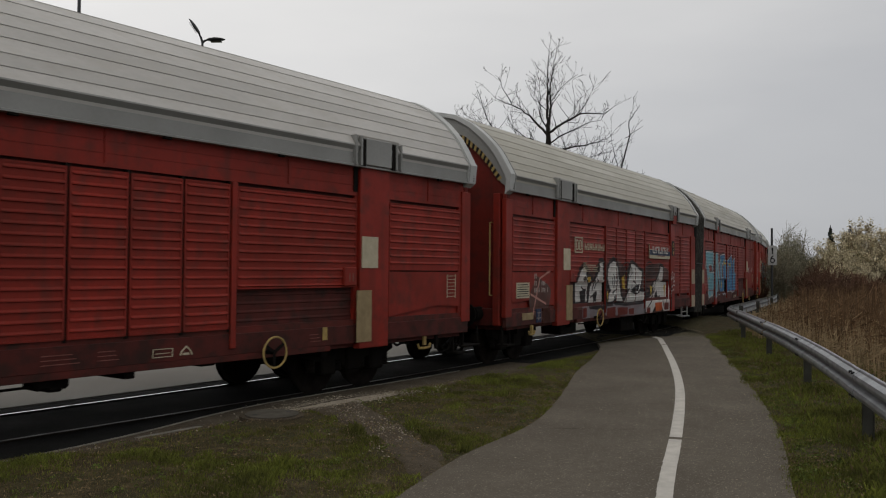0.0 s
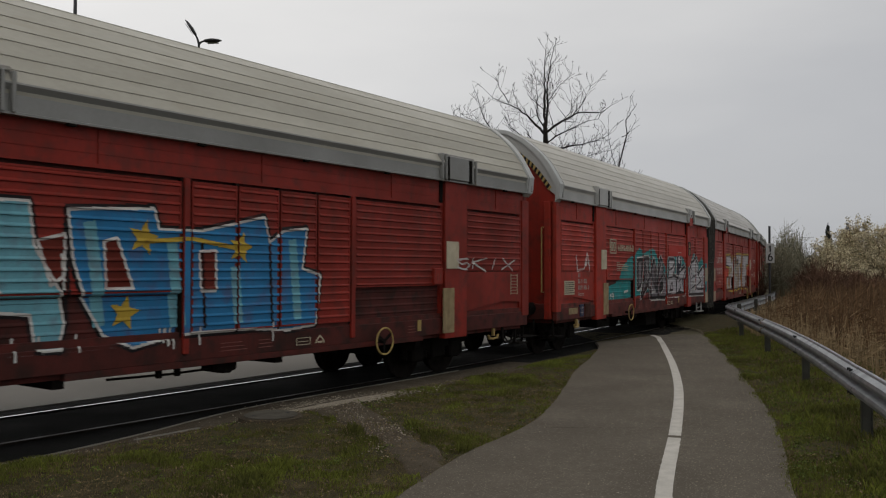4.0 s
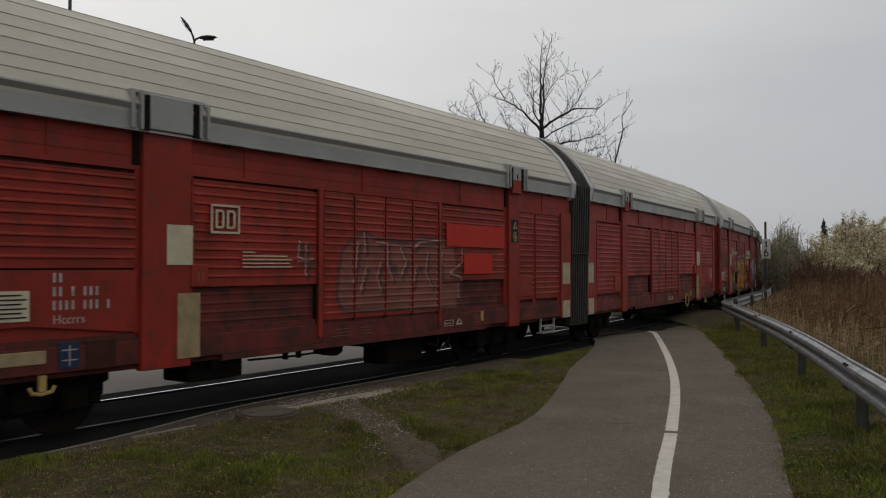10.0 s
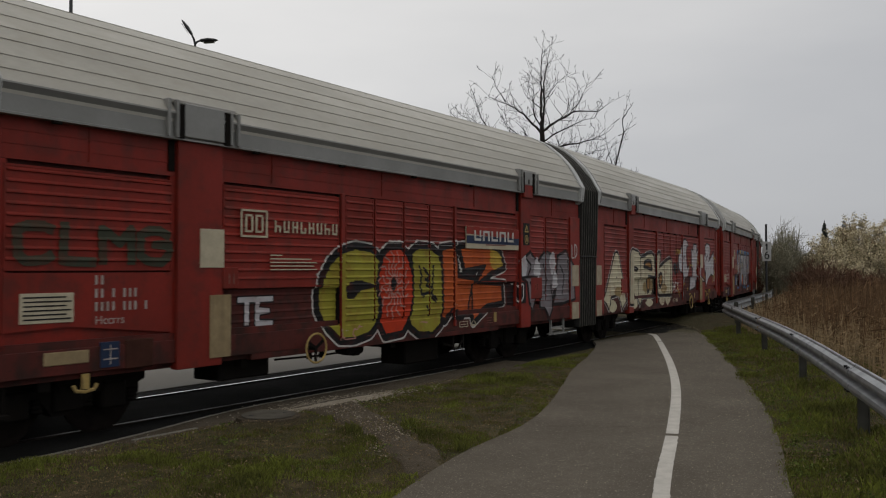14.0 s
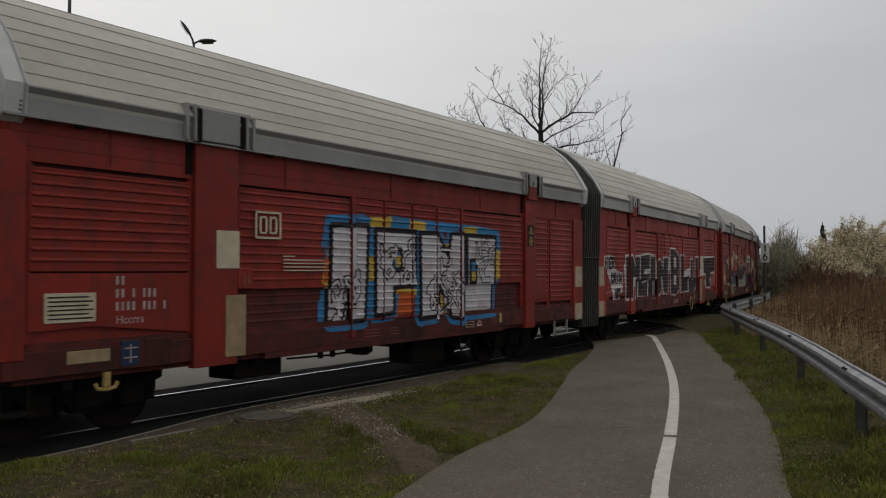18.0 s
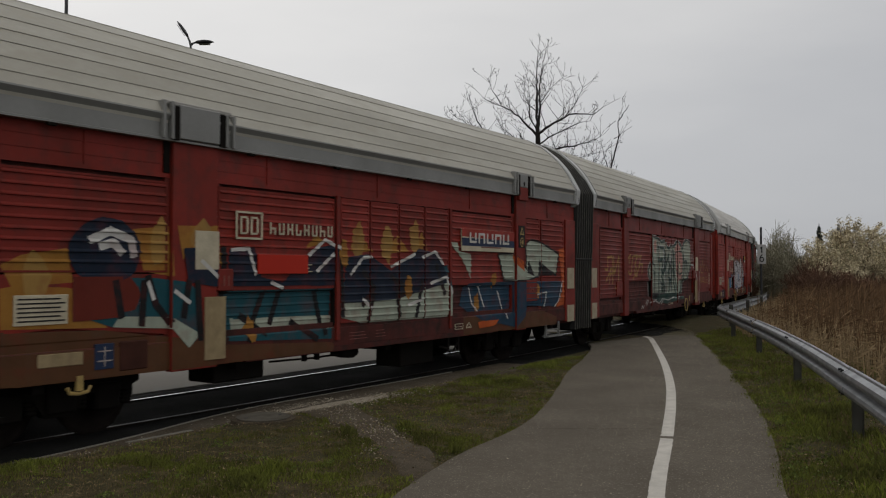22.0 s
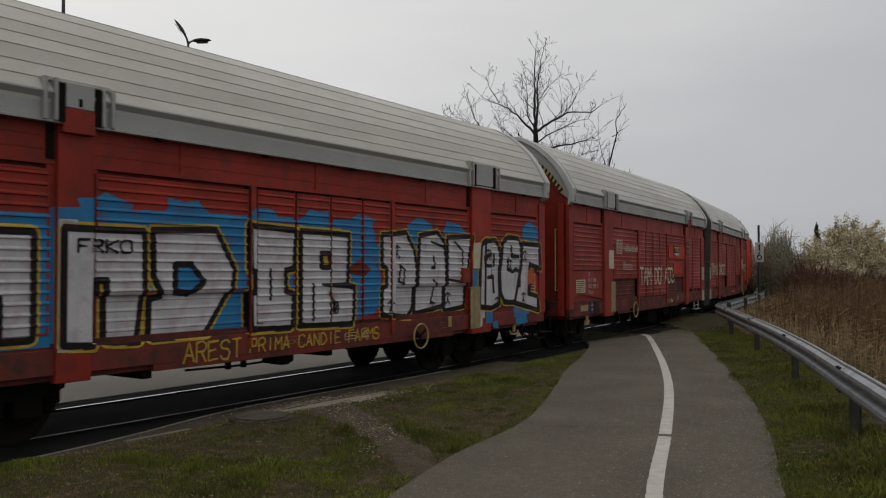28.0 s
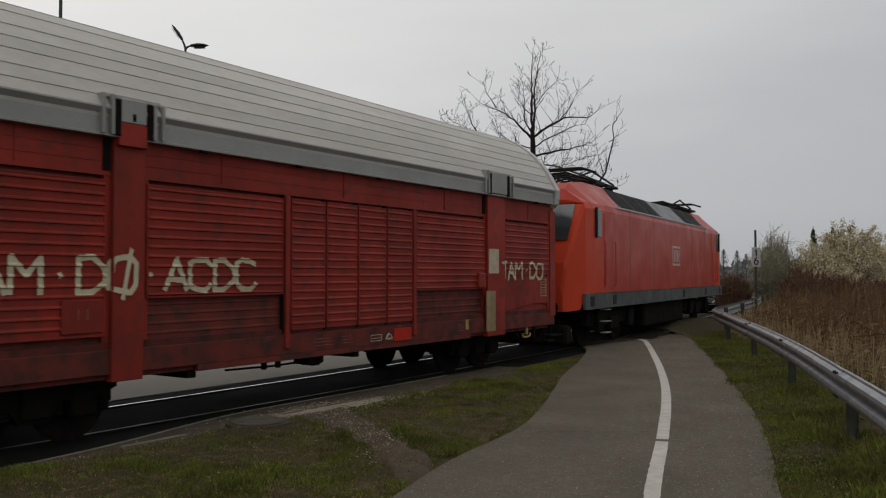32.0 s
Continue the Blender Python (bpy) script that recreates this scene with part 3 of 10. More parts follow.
# Of each side: kind, from, to along the wagon, bottom, top, how far proud of the wall, whether it is ribbed.
SIDE_A = (("louvre_panel", -6.08, -4.18, 1.74, 2.74, 0.010, True), ("lower_panel", -6.08, -4.18, 1.06, 1.72, 0.012, False),
          ("wide_post", -4.14, -3.50, 0.64, 3.24, 0.060, False), ("louvre_panel", -3.46, -1.38, 1.52, 2.75, 0.014, True),
          ("recessed_panel", -3.46, -1.38, 0.98, 1.50, -0.050, True), ("door_post", -1.36, -1.28, 0.80, 2.80, 0.052, False),
          ("door_leaf", -1.262, -0.630, 1.03, 2.77, 0.030, True), ("door_leaf", -0.600, 0.085, 1.03, 2.77, 0.030, True),
          ("door_leaf", 0.115, 0.775, 1.03, 2.77, 0.030, True), ("door_leaf", 0.805, 1.485, 1.03, 2.77, 0.030, True)) + (
          ("door_post", 1.515, 1.575, 0.80, 2.80, 0.052, False), ("louvre_panel", 1.60, 3.71, 1.52, 2.75, 0.014, True),
          ("recessed_panel", 1.60, 3.71, 0.98, 1.50, -0.050, True), ("narrow_post", 3.80, 4.18, 0.64, 3.24, 0.060, False),
          ("louvre_panel", 4.24, 4.84, 1.12, 2.77, 0.014, True), ("louvre_panel", 4.90, 5.93, 1.12, 2.77, 0.014, True),
          ("end_post", 6.00, 6.47, 0.70, 2.84, 0.040, False), ("end_post", -6.37, -6.12, 0.90, 3.05, 0.030, False))
SIDE_B = (("end_post", -6.58, -6.02, 0.70, 2.84, 0.040, False), ("louvre_panel", -5.94, -4.22, 1.12, 2.74, 0.014, True),
          ("narrow_post", -4.16, -3.78, 0.64, 3.24, 0.060, False), ("louvre_panel", -3.72, -1.62, 1.50, 2.74, 0.014, True),
          ("recessed_panel", -3.72, -1.62, 0.98, 1.48, -0.050, True), ("door_post", -1.60, -1.52, 0.80, 2.78, 0.052, False),
          ("door_leaf", -1.49, -0.825, 1.03, 2.75, 0.030, True), ("door_leaf", -0.795, -0.135, 1.03, 2.75, 0.030, True),
          ("door_leaf", -0.105, 0.555, 1.03, 2.75, 0.030, True), ("door_leaf", 0.585, 1.23, 1.03, 2.75, 0.030, True)) + (
          ("door_post", 1.255, 1.335, 0.80, 2.78, 0.052, False), ("louvre_panel", 1.36, 3.50, 1.50, 2.74, 0.014, True),
          ("recessed_panel", 1.36, 3.50, 0.98, 1.48, -0.050, True), ("wide_post", 3.54, 4.18, 0.64, 3.24, 0.060, False),
          ("louvre_panel", 4.24, 6.08, 1.74, 2.74, 0.010, True), ("lower_panel", 4.24, 6.08, 1.06, 1.72, 0.012, False),
          ("end_post", 6.12, 6.37, 0.90, 3.05, 0.030, False))
RIB_STOPS = ((0.0, 0.0), (0.048, 0.0), (0.055, 1.0), (0.066, 1.0), (0.088, 0.0), (0.105, 0.0))


def rib_at(z):
    return float(np.interp(z % RIB, [r[0] for r in RIB_STOPS], [r[1] for r in RIB_STOPS])) * RIB_OUT


def proud(side, x, z):
    """How far the side stands out at a place, over the wall."""
    best = 0.0 if z > 2.78 or z < 0.62 else 0.005
    for kind, x0, x1, z0, z1, out, ribbed in side:
        if x0 <= x <= x1 and z0 <= z <= z1:
            v = out + (rib_at(z) * (0.5 if kind == "recessed_panel" else 1) if ribbed and z0 + 0.02 < z < z1 - 0.02 else 0)
            best = v if kind == "recessed_panel" else max(best, v)
    if 0.64 <= z <= 0.97:
        best = max(best, 0.020)
    return best


def ribbed_shape(x0, x1, z0, z1, out, amount=1.0):
    zs = [z0, z0 + 0.02]
    k = math.floor(z0 / RIB)
    while k * RIB < z1:
        zs += [k * RIB + r for r, _ in RIB_STOPS[:-1] if z0 + 0.025 < k * RIB + r < z1 - 0.025]
        k += 1
    zs += [z1 - 0.02, z1]
    prof = [(z, out + (rib_at(z) * amount if z0 + 0.021 < z < z1 - 0.021 else 0)) for z in zs]
    s = Shape()
    s.strip([[(x, -(WALL + d), z) for z, d in prof] for x in (x0 + 0.025, x1 - 0.025)])
    lip = out + 0.006
    for a, b in ((x0, x0 + 0.028), (x1 - 0.028, x1)):
        s.box(a, b, -(WALL + lip), -(WALL - 0.06), z0, z1)
    for a, b in ((z0, z0 + 0.02), (z1 - 0.02, z1)):
        s.box(x0, x1, -(WALL + lip), -(WALL - 0.06), a, b)
    return s


ROOF_LINE = ((1.555, 3.475), (1.478, 3.61), (1.397, 3.755), (1.285, 3.93), (1.16, 4.08), (1.00, 4.24), (0.74, 4.45), (0.40, 4.635), (0.0, 4.72))


def arch(scale=1.0, drop=0.0, low=3.20, n_low=None):
    """Half the roof's section, from one eave over the top to the other."""
    half = [(1.525, low)] + list(ROOF_LINE)
    pts = [(-y * scale, z - drop) for y, z in half] + [(y * scale, z - drop) for y, z in reversed(half[:-1])]
    return pts


def roof_panels(lo, hi):
    """One long lapped sheet a facet of the roof, and the lining under them."""
    out = []
    for sgn in (-1, 1):
        for (ya, za), (yb, zb) in zip(ROOF_LINE[:-1], ROOF_LINE[1:]):
            ln = math.hypot(za - zb, ya - yb)
            dy, dz = (zb - za) / ln, (ya - yb) / ln
            prof = [(ya + dy * 0.009, za + dz * 0.009), (yb + dy * 0.001, zb + dz * 0.001), (yb - dy * 0.012, zb - dz * 0.012), (ya - dy * 0.004, za - dz * 0.004)]
            out.append(Shape().ring([[(x, sgn * y, z) for y, z in prof] for x in (lo + 0.2, hi - 0.2)]))
    lining = Shape().strip([[(x, y * 0.985, z - 0.03) for y, z in arch(low=3.3)] for x in (lo + 0.14, hi - 0.14)])
    return out, lining


def roof_rim(x0, x1, more=0.0):
    s = Shape()
    a = [(y * (1.012 + more), z + 0.016 + more) for y, z in arch(low=3.19)]
    b = [(y * 0.95, z - 0.06) for y, z in arch(low=3.19)]
    loop = lambda x: [(x, y, z) for y, z in a] + [(x, y, z) for y, z in reversed(b)]
    return s.ring([loop(x0), loop(x1)])


def wheelset_shape():
    s = Shape()
    for y in (-0.75, 0.75):
        prof = ((0.10, -0.05), (0.14, -0.065), (0.36, -0.06), (0.40, -0.065), (0.435, -0.055), (0.435, -0.03), (0.405, -0.028), (0.40, 0.065), (0.36, 0.06), (0.14, 0.04), (0.10, 0.06))
        sg = 1 if y < 0 else -1
        loops = [[(r * math.cos(a), y - sg * d * -1, r * math.sin(a)) for r, d in prof] for a in np.linspace(0, 2 * math.pi, 24, endpoint=False)]
        s.ring(loops, closed=True)
        for a in np.linspace(0, 2 * math.pi, 6, endpoint=False):
            s.box(-0.02, 0.02, y - 0.07, y + 0.07, 0.16, 0.2, m=pose(0, 0, 0, 0, math.degrees(a), 0))
    s.tube([(0, -0.98, 0), (0, -0.8, 0), (0, 0.8, 0), (0, 0.98, 0)], [0.06, 0.085, 0.085, 0.06], 12)
    return s


WHEEL_R = 0.40
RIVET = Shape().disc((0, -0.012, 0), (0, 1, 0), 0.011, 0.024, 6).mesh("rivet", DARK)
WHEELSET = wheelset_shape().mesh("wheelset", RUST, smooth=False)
AXLES = {"a": (-5.75, -4.65, 3.45, 4.55), "b": (-5.30, -4.20, 3.35, 4.40)}


GRIMYRED = surface("rusty_dark_red_plate", (0.060, 0.020, 0.013), (0.040, 0.016, 0.011), rough=0.8, scale=6, spread=0.9)
NAVY = surface("dull_blue_sign", (0.018, 0.021, 0.024), (0.024, 0.024, 0.024), rough=0.6, scale=9, spread=0.7)
FADEDWHITE = surface("worn_white_lettering", (0.43, 0.38, 0.35), (0.30, 0.24, 0.21), rough=0.65, scale=14, spread=0.9)


def lettering(words, size, material):
    """Painted words as a thin mesh that lies flat."""
    cu = bpy.data.curves.new("lettering", "FONT")
    cu.body, cu.size, cu.extrude, cu.resolution_u = words, size, 0.002, 3
    me = bpy.data.meshes.new_from_object(bpy.data.objects.new("lettering", cu))
    me.materials.clear()
    me.materials.append(material)
    return me


def build_wagon(kind):
    side = SIDE_A if kind == "a" else SIDE_B
    flip = 1 if kind == "a" else -1  # the end with buffers lies to -x on one half, to +x on the other
    t = thing("car_carrier_wagon", "red closed car carrier wagon with a grey roof", "freight wagon", "wagons of the train")
    LO, HI = (-6.40, 6.55) if kind == "a" else (-6.63, 6.40)
    lo, hi = (LO + 0.06, HI - 0.08) if kind == "a" else (LO + 0.08, HI - 0.06)
    core = Shape()
    core.box(max(lo + 0.02, -6.18) if kind == "a" else lo + 0.02, min(hi - 0.02, 6.18) if kind == "b" else hi - 0.02, -WALL + 0.055, WALL - 0.055, 0.66, 3.32)
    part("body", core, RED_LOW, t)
    for turn, m in ((0, Matrix.Identity(4)), (180, pose(0, 0, 0, 0, 0, 180))):
        use = side if turn == 0 else (SIDE_B if kind == "a" else SIDE_A)
        lo, hi, xl, xh = (LO + 0.07, HI - 0.07, LO + 0.02, HI - 0.02) if turn == 0 else (-HI + 0.07, -LO - 0.07, -HI + 0.02, -LO - 0.02)
        band = Shape().box(lo, hi, -(WALL), -(WALL - 0.06), 2.785, 3.24)
        band.box(lo, hi, -(WALL + 0.012), -(WALL - 0.02), 2.785, 2.83)
        for x in (-5.2, -2.65, -0.4, 2.2, 5.2):
            band.box(x - 0.008, x + 0.008, -(WALL + 0.012), -(WALL - 0.02), 2.83, 3.2)
        for z in (2.93, 3.06):
            band.box(lo, hi, -(WALL + 0.006), -(WALL - 0.02), z, z + 0.012)
        part("upper_band", band, RED, t, at=m)
        part("wall_strip", Shape().box(lo, hi, -(WALL + 0.004), -(WALL - 0.05), 0.97, 1.05), RED_LOW, t, at=m)
        gaps = sorted((q[1], q[2]) for q in use if q[4] > 2.2 and q[0] != "recessed_panel")
        for (a0, a1), (b0, b1) in zip(gaps[:-1], gaps[1:]):
            if b0 - a1 > 0.005:
                slim = b0 - a1 < 0.035
                part("door_seal" if slim else "wall_strip", Shape().box(a1 - (0.004 if slim else 0.03), b0 + (0.004 if slim else 0.03), -(WALL + (0.018 if slim else 0.004)), -(WALL - 0.05), 1.0, 2.785), RUST if slim else RED, t, at=m)
        sill = Shape()
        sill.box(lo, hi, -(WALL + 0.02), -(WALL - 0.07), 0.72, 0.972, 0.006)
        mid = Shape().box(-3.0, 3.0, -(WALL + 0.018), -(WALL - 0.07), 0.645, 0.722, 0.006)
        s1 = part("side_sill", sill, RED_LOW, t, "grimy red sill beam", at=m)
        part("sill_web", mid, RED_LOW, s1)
        for name, x0, x1, z0, z1, o, ribbed in use:
            if ribbed:
                sh = ribbed_shape(x0, x1, z0, z1, o, 0.5 if name == "recessed_panel" else 1.0)
            else:
                sh = Shape()
                if name == "lower_panel":
                    d = -(WALL + o)
                    lo = [(x0, z0 + 0.10), (x0 + 0.35 * (x1 - x0), z0 + 0.13), (x1, z0)] if x0 < 0 else [(x0, z0), (x1 - 0.35 * (x1 - x0), z0 + 0.13), (x1, z0 + 0.10)]
                    f = [(x, d, z) for x, z in lo] + [(x1, d, z1), (x0, d, z1)]
                    sh.ring([[(x, y + 0.05, z) for x, y, z in f], f])
                    sh.box(x0, x1, -(WALL - 0.03), -(WALL - 0.07), 0.95, 1.3)
                else:
                    sh.box(x0, x1, -(WALL + o), -(WALL - 0.06), z0, z1, 0.008)
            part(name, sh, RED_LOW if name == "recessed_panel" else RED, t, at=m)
        # Fascia under the roof and the covers over the posts.
        fa = Shape()
        fp = ((-1.45, 3.185), (-1.548, 3.185), (-1.548, 3.207), (-1.526, 3.214), (-1.520, 3.385), (-1.504, 3.389), (-1.504, 3.399), (-1.520, 3.404), (-1.566, 3.468), (-1.562, 3.486), (-1.50, 3.50), (-1.44, 3.47))
        fa.ring([[(x, y, z) for y, z in fp] for x in (xl, xh)])
        fas = part("roof_fascia", fa, FASCIA, t, "grey fascia along the eave", at=m)
        for name, x0, x1, z0, z1, o, ribbed in use:
            if name in ("wide_post", "narrow_post"):
                foot = 3.22 if name == "wide_post" else 3.345
                part("post_cover", Shape().box(x0 + 0.03, x1 - 0.03, -1.566, -1.47, foot, 3.60, 0.01), FASCIA, fas)
                if name == "narrow_post":
                    part("post_head", Shape().box(x0 + 0.015, x1 - 0.015, -1.562, -1.47, 3.10, 3.344, 0.008), RED, fas, "red head of the post below its cover")
                    part("latch", Shape().box((x0 + x1) / 2 - 0.02, (x0 + x1) / 2 + 0.02, -1.574, -1.56, 3.37, 3.45, 0.006), DARK, fas)
                for xa in (x0 - 0.09, x1 + 0.05, x0 - 0.20, x1 + 0.16):
                    part("cover_rib", Shape().box(xa, xa + 0.035, -1.585, -1.44, 3.20, 3.585 if xa > x0 else 3.62, 0.006), FASCIA, fas)
                for xa in (x0 - 0.045, x1 - 0.025):
                    part("cover_slot", Shape().box(xa, xa + 0.07, -1.571, -1.45, 3.20, 3.575), DARK, fas, "dark slot beside the cover")
                part("cover_cap", Shape().box(x0 - 0.17, x1 + 0.17, -1.535, -1.40, 3.585, 3.635, 0.01), ROOF, fas)
                dk = Shape().box(x0 - 0.10, x0 - 0.02, -(WALL + 0.02), -(WALL - 0.01), 2.84, 3.2)
                part("slot", dk, DARK, fas, "dark slot beside the post")
        for x in (-5.6, -3.0, -1.4, 0.3, 2.0, 5.4):
            part("lock_lug", Shape().box(x - 0.05, x + 0.05, -1.545, -1.50, 3.155, 3.186, 0.006), DARK, fas)
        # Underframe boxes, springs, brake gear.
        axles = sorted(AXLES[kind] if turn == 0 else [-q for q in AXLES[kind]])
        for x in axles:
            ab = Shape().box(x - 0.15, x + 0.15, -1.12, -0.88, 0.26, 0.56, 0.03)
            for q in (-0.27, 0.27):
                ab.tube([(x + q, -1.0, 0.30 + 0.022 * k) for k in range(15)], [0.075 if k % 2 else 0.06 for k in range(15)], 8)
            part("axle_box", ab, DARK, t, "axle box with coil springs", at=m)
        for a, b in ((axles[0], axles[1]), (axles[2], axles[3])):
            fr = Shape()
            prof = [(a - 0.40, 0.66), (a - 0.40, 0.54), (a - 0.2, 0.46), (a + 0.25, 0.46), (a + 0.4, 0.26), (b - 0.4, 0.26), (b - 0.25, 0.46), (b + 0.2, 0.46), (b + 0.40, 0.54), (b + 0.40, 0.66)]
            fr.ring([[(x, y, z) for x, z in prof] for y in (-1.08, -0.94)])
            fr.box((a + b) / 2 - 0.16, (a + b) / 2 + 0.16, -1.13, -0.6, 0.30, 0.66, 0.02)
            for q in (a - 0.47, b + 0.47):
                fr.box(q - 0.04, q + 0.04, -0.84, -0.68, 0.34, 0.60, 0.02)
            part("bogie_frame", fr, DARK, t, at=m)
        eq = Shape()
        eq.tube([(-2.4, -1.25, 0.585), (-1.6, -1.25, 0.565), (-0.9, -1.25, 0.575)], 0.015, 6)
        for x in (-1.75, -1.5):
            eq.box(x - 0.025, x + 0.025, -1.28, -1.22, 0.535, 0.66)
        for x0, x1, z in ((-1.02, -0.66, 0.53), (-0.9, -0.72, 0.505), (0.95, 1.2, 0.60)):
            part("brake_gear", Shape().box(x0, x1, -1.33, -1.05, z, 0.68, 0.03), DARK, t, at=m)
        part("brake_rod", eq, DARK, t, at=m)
    # Roof.
    sheets, lining = roof_panels(LO, HI)
    roof = part("roof", lining, ROOF, t, "pale weathered metal roof of long lapped sheets")
    for sh in sheets:
        part("roof_panel", sh, ROOF, roof)
    for x0, x1 in ((LO, LO + 0.23), (HI - 0.23, HI)):
        rr = part("roof_rim", roof_rim(x0, x1), TRIM, t, "pale rim at the roof's end")
        inner = x1 - 0.03 if x0 < 0 else x0 + 0.03
        part("rim_seam", roof_rim(inner - 0.012, inner + 0.012, 0.004), FASCIA, rr)
        for k in range(6):
            for y in (-1.546, 1.546):
                part("rivet", RIVET, None, rr, at=pose((x0 + x1) / 2 + 0.05, y, 3.24 + 0.04 * k))
    # The end wall with its striped arch, posts and grab rails.
    d = flip * -1
    ew = Shape()
    aw = [(y * 0.955, z - 0.07) for y, z in arch(low=3.3)]
    prof = [(-1.40, 0.95)] + aw + [(1.40, 0.95)]
    ew.ring([[(d * 6.28, y, z) for y, z in prof], [(d * 6.20, y, z) for y, z in prof]])
    ew.box(d * 6.28, d * 6.30, -0.62, 0.62, 0.95, 4.12, 0.006)
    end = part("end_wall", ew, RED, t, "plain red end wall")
    for y in (-0.62, 0.0, 0.62):
        part("door_seam", Shape().box(d * 6.298, d * 6.305, y - 0.012, y + 0.012, 0.95, 4.12), DARK, end)
    for y in (-0.08, 0.08):
        for z in (1.35, 2.1, 2.85, 3.55):
            part("door_hinge", Shape().box(d * 6.30, d * 6.34, y - 0.05, y + 0.05, z - 0.05, z + 0.05, 0.01), RED_LOW, end)
    part("lock_bar", Shape().tube([(d * 6.33, 0.2, 1.3), (d * 6.33, 0.2, 2.6)], 0.016, 6), RUST, end)
    half = [(-1.345, 3.40), (-1.115, 3.71), (-0.92, 3.925), (-0.60, 4.19), (-0.25, 4.30)]
    pp = np.array(half + [(-y, z) for y, z in reversed(half)])
    dd = np.concatenate([[0], np.cumsum(np.hypot(*np.diff(pp, axis=0).T))])
    n = 62
    for i in range(n):
        q = [np.array([np.interp(w, dd, pp[:, 0]), np.interp(w, dd, pp[:, 1])]) for w in (dd[-1] * i / n, dd[-1] * (i + 1) / n)]
        lean = 0.03 if q[0][0] < 0 else -0.03
        out = [(p - (0, 2.6)) / np.hypot(*(p - (0, 2.6))) * 0.055 for p in q]
        st = Shape()
        st.ring([[(x, *(q[0] - out[0])), (x, *(q[1] - out[1])), (x, q[1][0] + out[1][0] + lean, q[1][1] + out[1][1]), (x, q[0][0] + out[0][0] + lean, q[0][1] + out[0][1])] for x in (d * 6.348, d * 6.354)])
        part("black_stripe" if i % 2 else "yellow_stripe", st, BLACK if i % 2 else YELLOW, end)
    back = Shape()
    b0 = [(y * 0.985, z - 0.02) for y, z in arch(low=3.25)]
    b1 = [(y, z - 0.055) for y, z in pp]
    back.strip([[(d * 6.346, np.interp(k, np.linspace(0, 1, len(b)), [p[0] for p in b]), np.interp(k, np.linspace(0, 1, len(b)), [p[1] for p in b])) for k in np.linspace(0, 1, 41)] for b in (b0, b1)])
    back.strip([[(d * 6.30, np.interp(k, np.linspace(0, 1, len(b1)), [p[0] for p in b1]), np.interp(k, np.linspace(0, 1, len(b1)), [p[1] for p in b1])) for k in np.linspace(0, 1, 41)], [(d * 6.346, np.interp(k, np.linspace(0, 1, len(b1)), [p[0] for p in b1]), np.interp(k, np.linspace(0, 1, len(b1)), [p[1] for p in b1])) for k in np.linspace(0, 1, 41)]])
    part("arch_plate", back, FASCIA, end, "grey plate under the roof arch")
    for y in (-1.28, 1.28):
        part("corner_post", Shape().box(d * 6.20, d * 6.40, y - 0.07, y + 0.07, 0.75, 3.15, 0.01), RED, end)
        part("grab_rail", Shape().tube([(d * 6.34, y * 0.93, 2.62), (d * 6.47, y * 0.93, 2.62), (d * 6.47, y * 0.93, 1.30), (d * 6.34, y * 0.93, 1.30)], 0.014, 6), YELLOW, end, "yellow grab rail")
        bf = Shape().disc((d * 6.3, y * 0.70, 0.96), (d, 0, 0), 0.13, 0.30, 14)
        bf.disc((d * 6.58, y * 0.70, 0.96), (d, 0, 0), 0.09, 0.25, 14)
        buf = part("buffer", bf, DARK, t)
        part("buffer_head", Shape().disc((d * 6.82, y * 0.70, 0.96), (d, 0, 0), 0.22, 0.035, 20), DARK, buf)
        hs = Shape().tube([(d * 6.35, y * 0.32, 0.80), (d * 6.5, y * 0.33, 0.50), (d * 6.75, y * 0.30, 0.36), (d * 6.95, y * 0.2, 0.48)], 0.025, 6)
        part("brake_hose", hs, BLACK, t)
    hook = Shape().box(d * 6.3, d * 6.6, -0.05, 0.05, 0.86, 1.0, 0.01)
    hook.tube([(d * 6.6, 0, 0.93), (d * 6.95, 0, 0.85)], 0.035, 6)
    part("draw_hook", hook, DARK, t)
    part("headstock", Shape().box(d * 6.18, d * 6.38, -1.30, 1.30, 0.74, 1.06, 0.015), RED_LOW, t)
    for y in (-1.36, 1.36):
        stp = Shape().box(d * 6.0, d * 6.32, y - 0.12, y + 0.12, 0.38, 0.41)
        for xx in (d * 6.02, d * 6.30):
            stp.box(xx - 0.015, xx + 0.015, y - 0.02, y + 0.02, 0.38, 0.75)
        part("foot_step", stp, DARK, t)
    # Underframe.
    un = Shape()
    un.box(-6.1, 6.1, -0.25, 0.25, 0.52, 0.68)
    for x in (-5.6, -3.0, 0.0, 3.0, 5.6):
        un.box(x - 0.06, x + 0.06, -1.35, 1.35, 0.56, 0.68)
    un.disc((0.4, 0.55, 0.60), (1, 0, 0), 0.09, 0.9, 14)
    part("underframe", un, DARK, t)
    if kind == "a":
        part("equipment_box", Shape().box(-3.30, -2.46, -1.22, -0.75, 0.40, 0.68, 0.02), DARK, t, "dark box under the sill")
        part("equipment_box", Shape().box(0.52, 1.45, -1.20, -0.7, 0.24, 0.68, 0.02), DARK, t, "black box under the sill")
        hg = Shape()
        for x in (1.58, 1.89):
            hg.box(x - 0.02, x + 0.02, -1.42, -1.38, 0.42, 0.68)
        hg.tube([(1.30, -1.4, 0.52), (1.58, -1.4, 0.46), (1.64, -1.4, 0.40), (1.75, -1.4, 0.41), (1.84, -1.4, 0.50), (1.90, -1.4, 0.56)], 0.018, 6)
        part("brake_hanger", hg, DARK, t)
        sp = Shape()
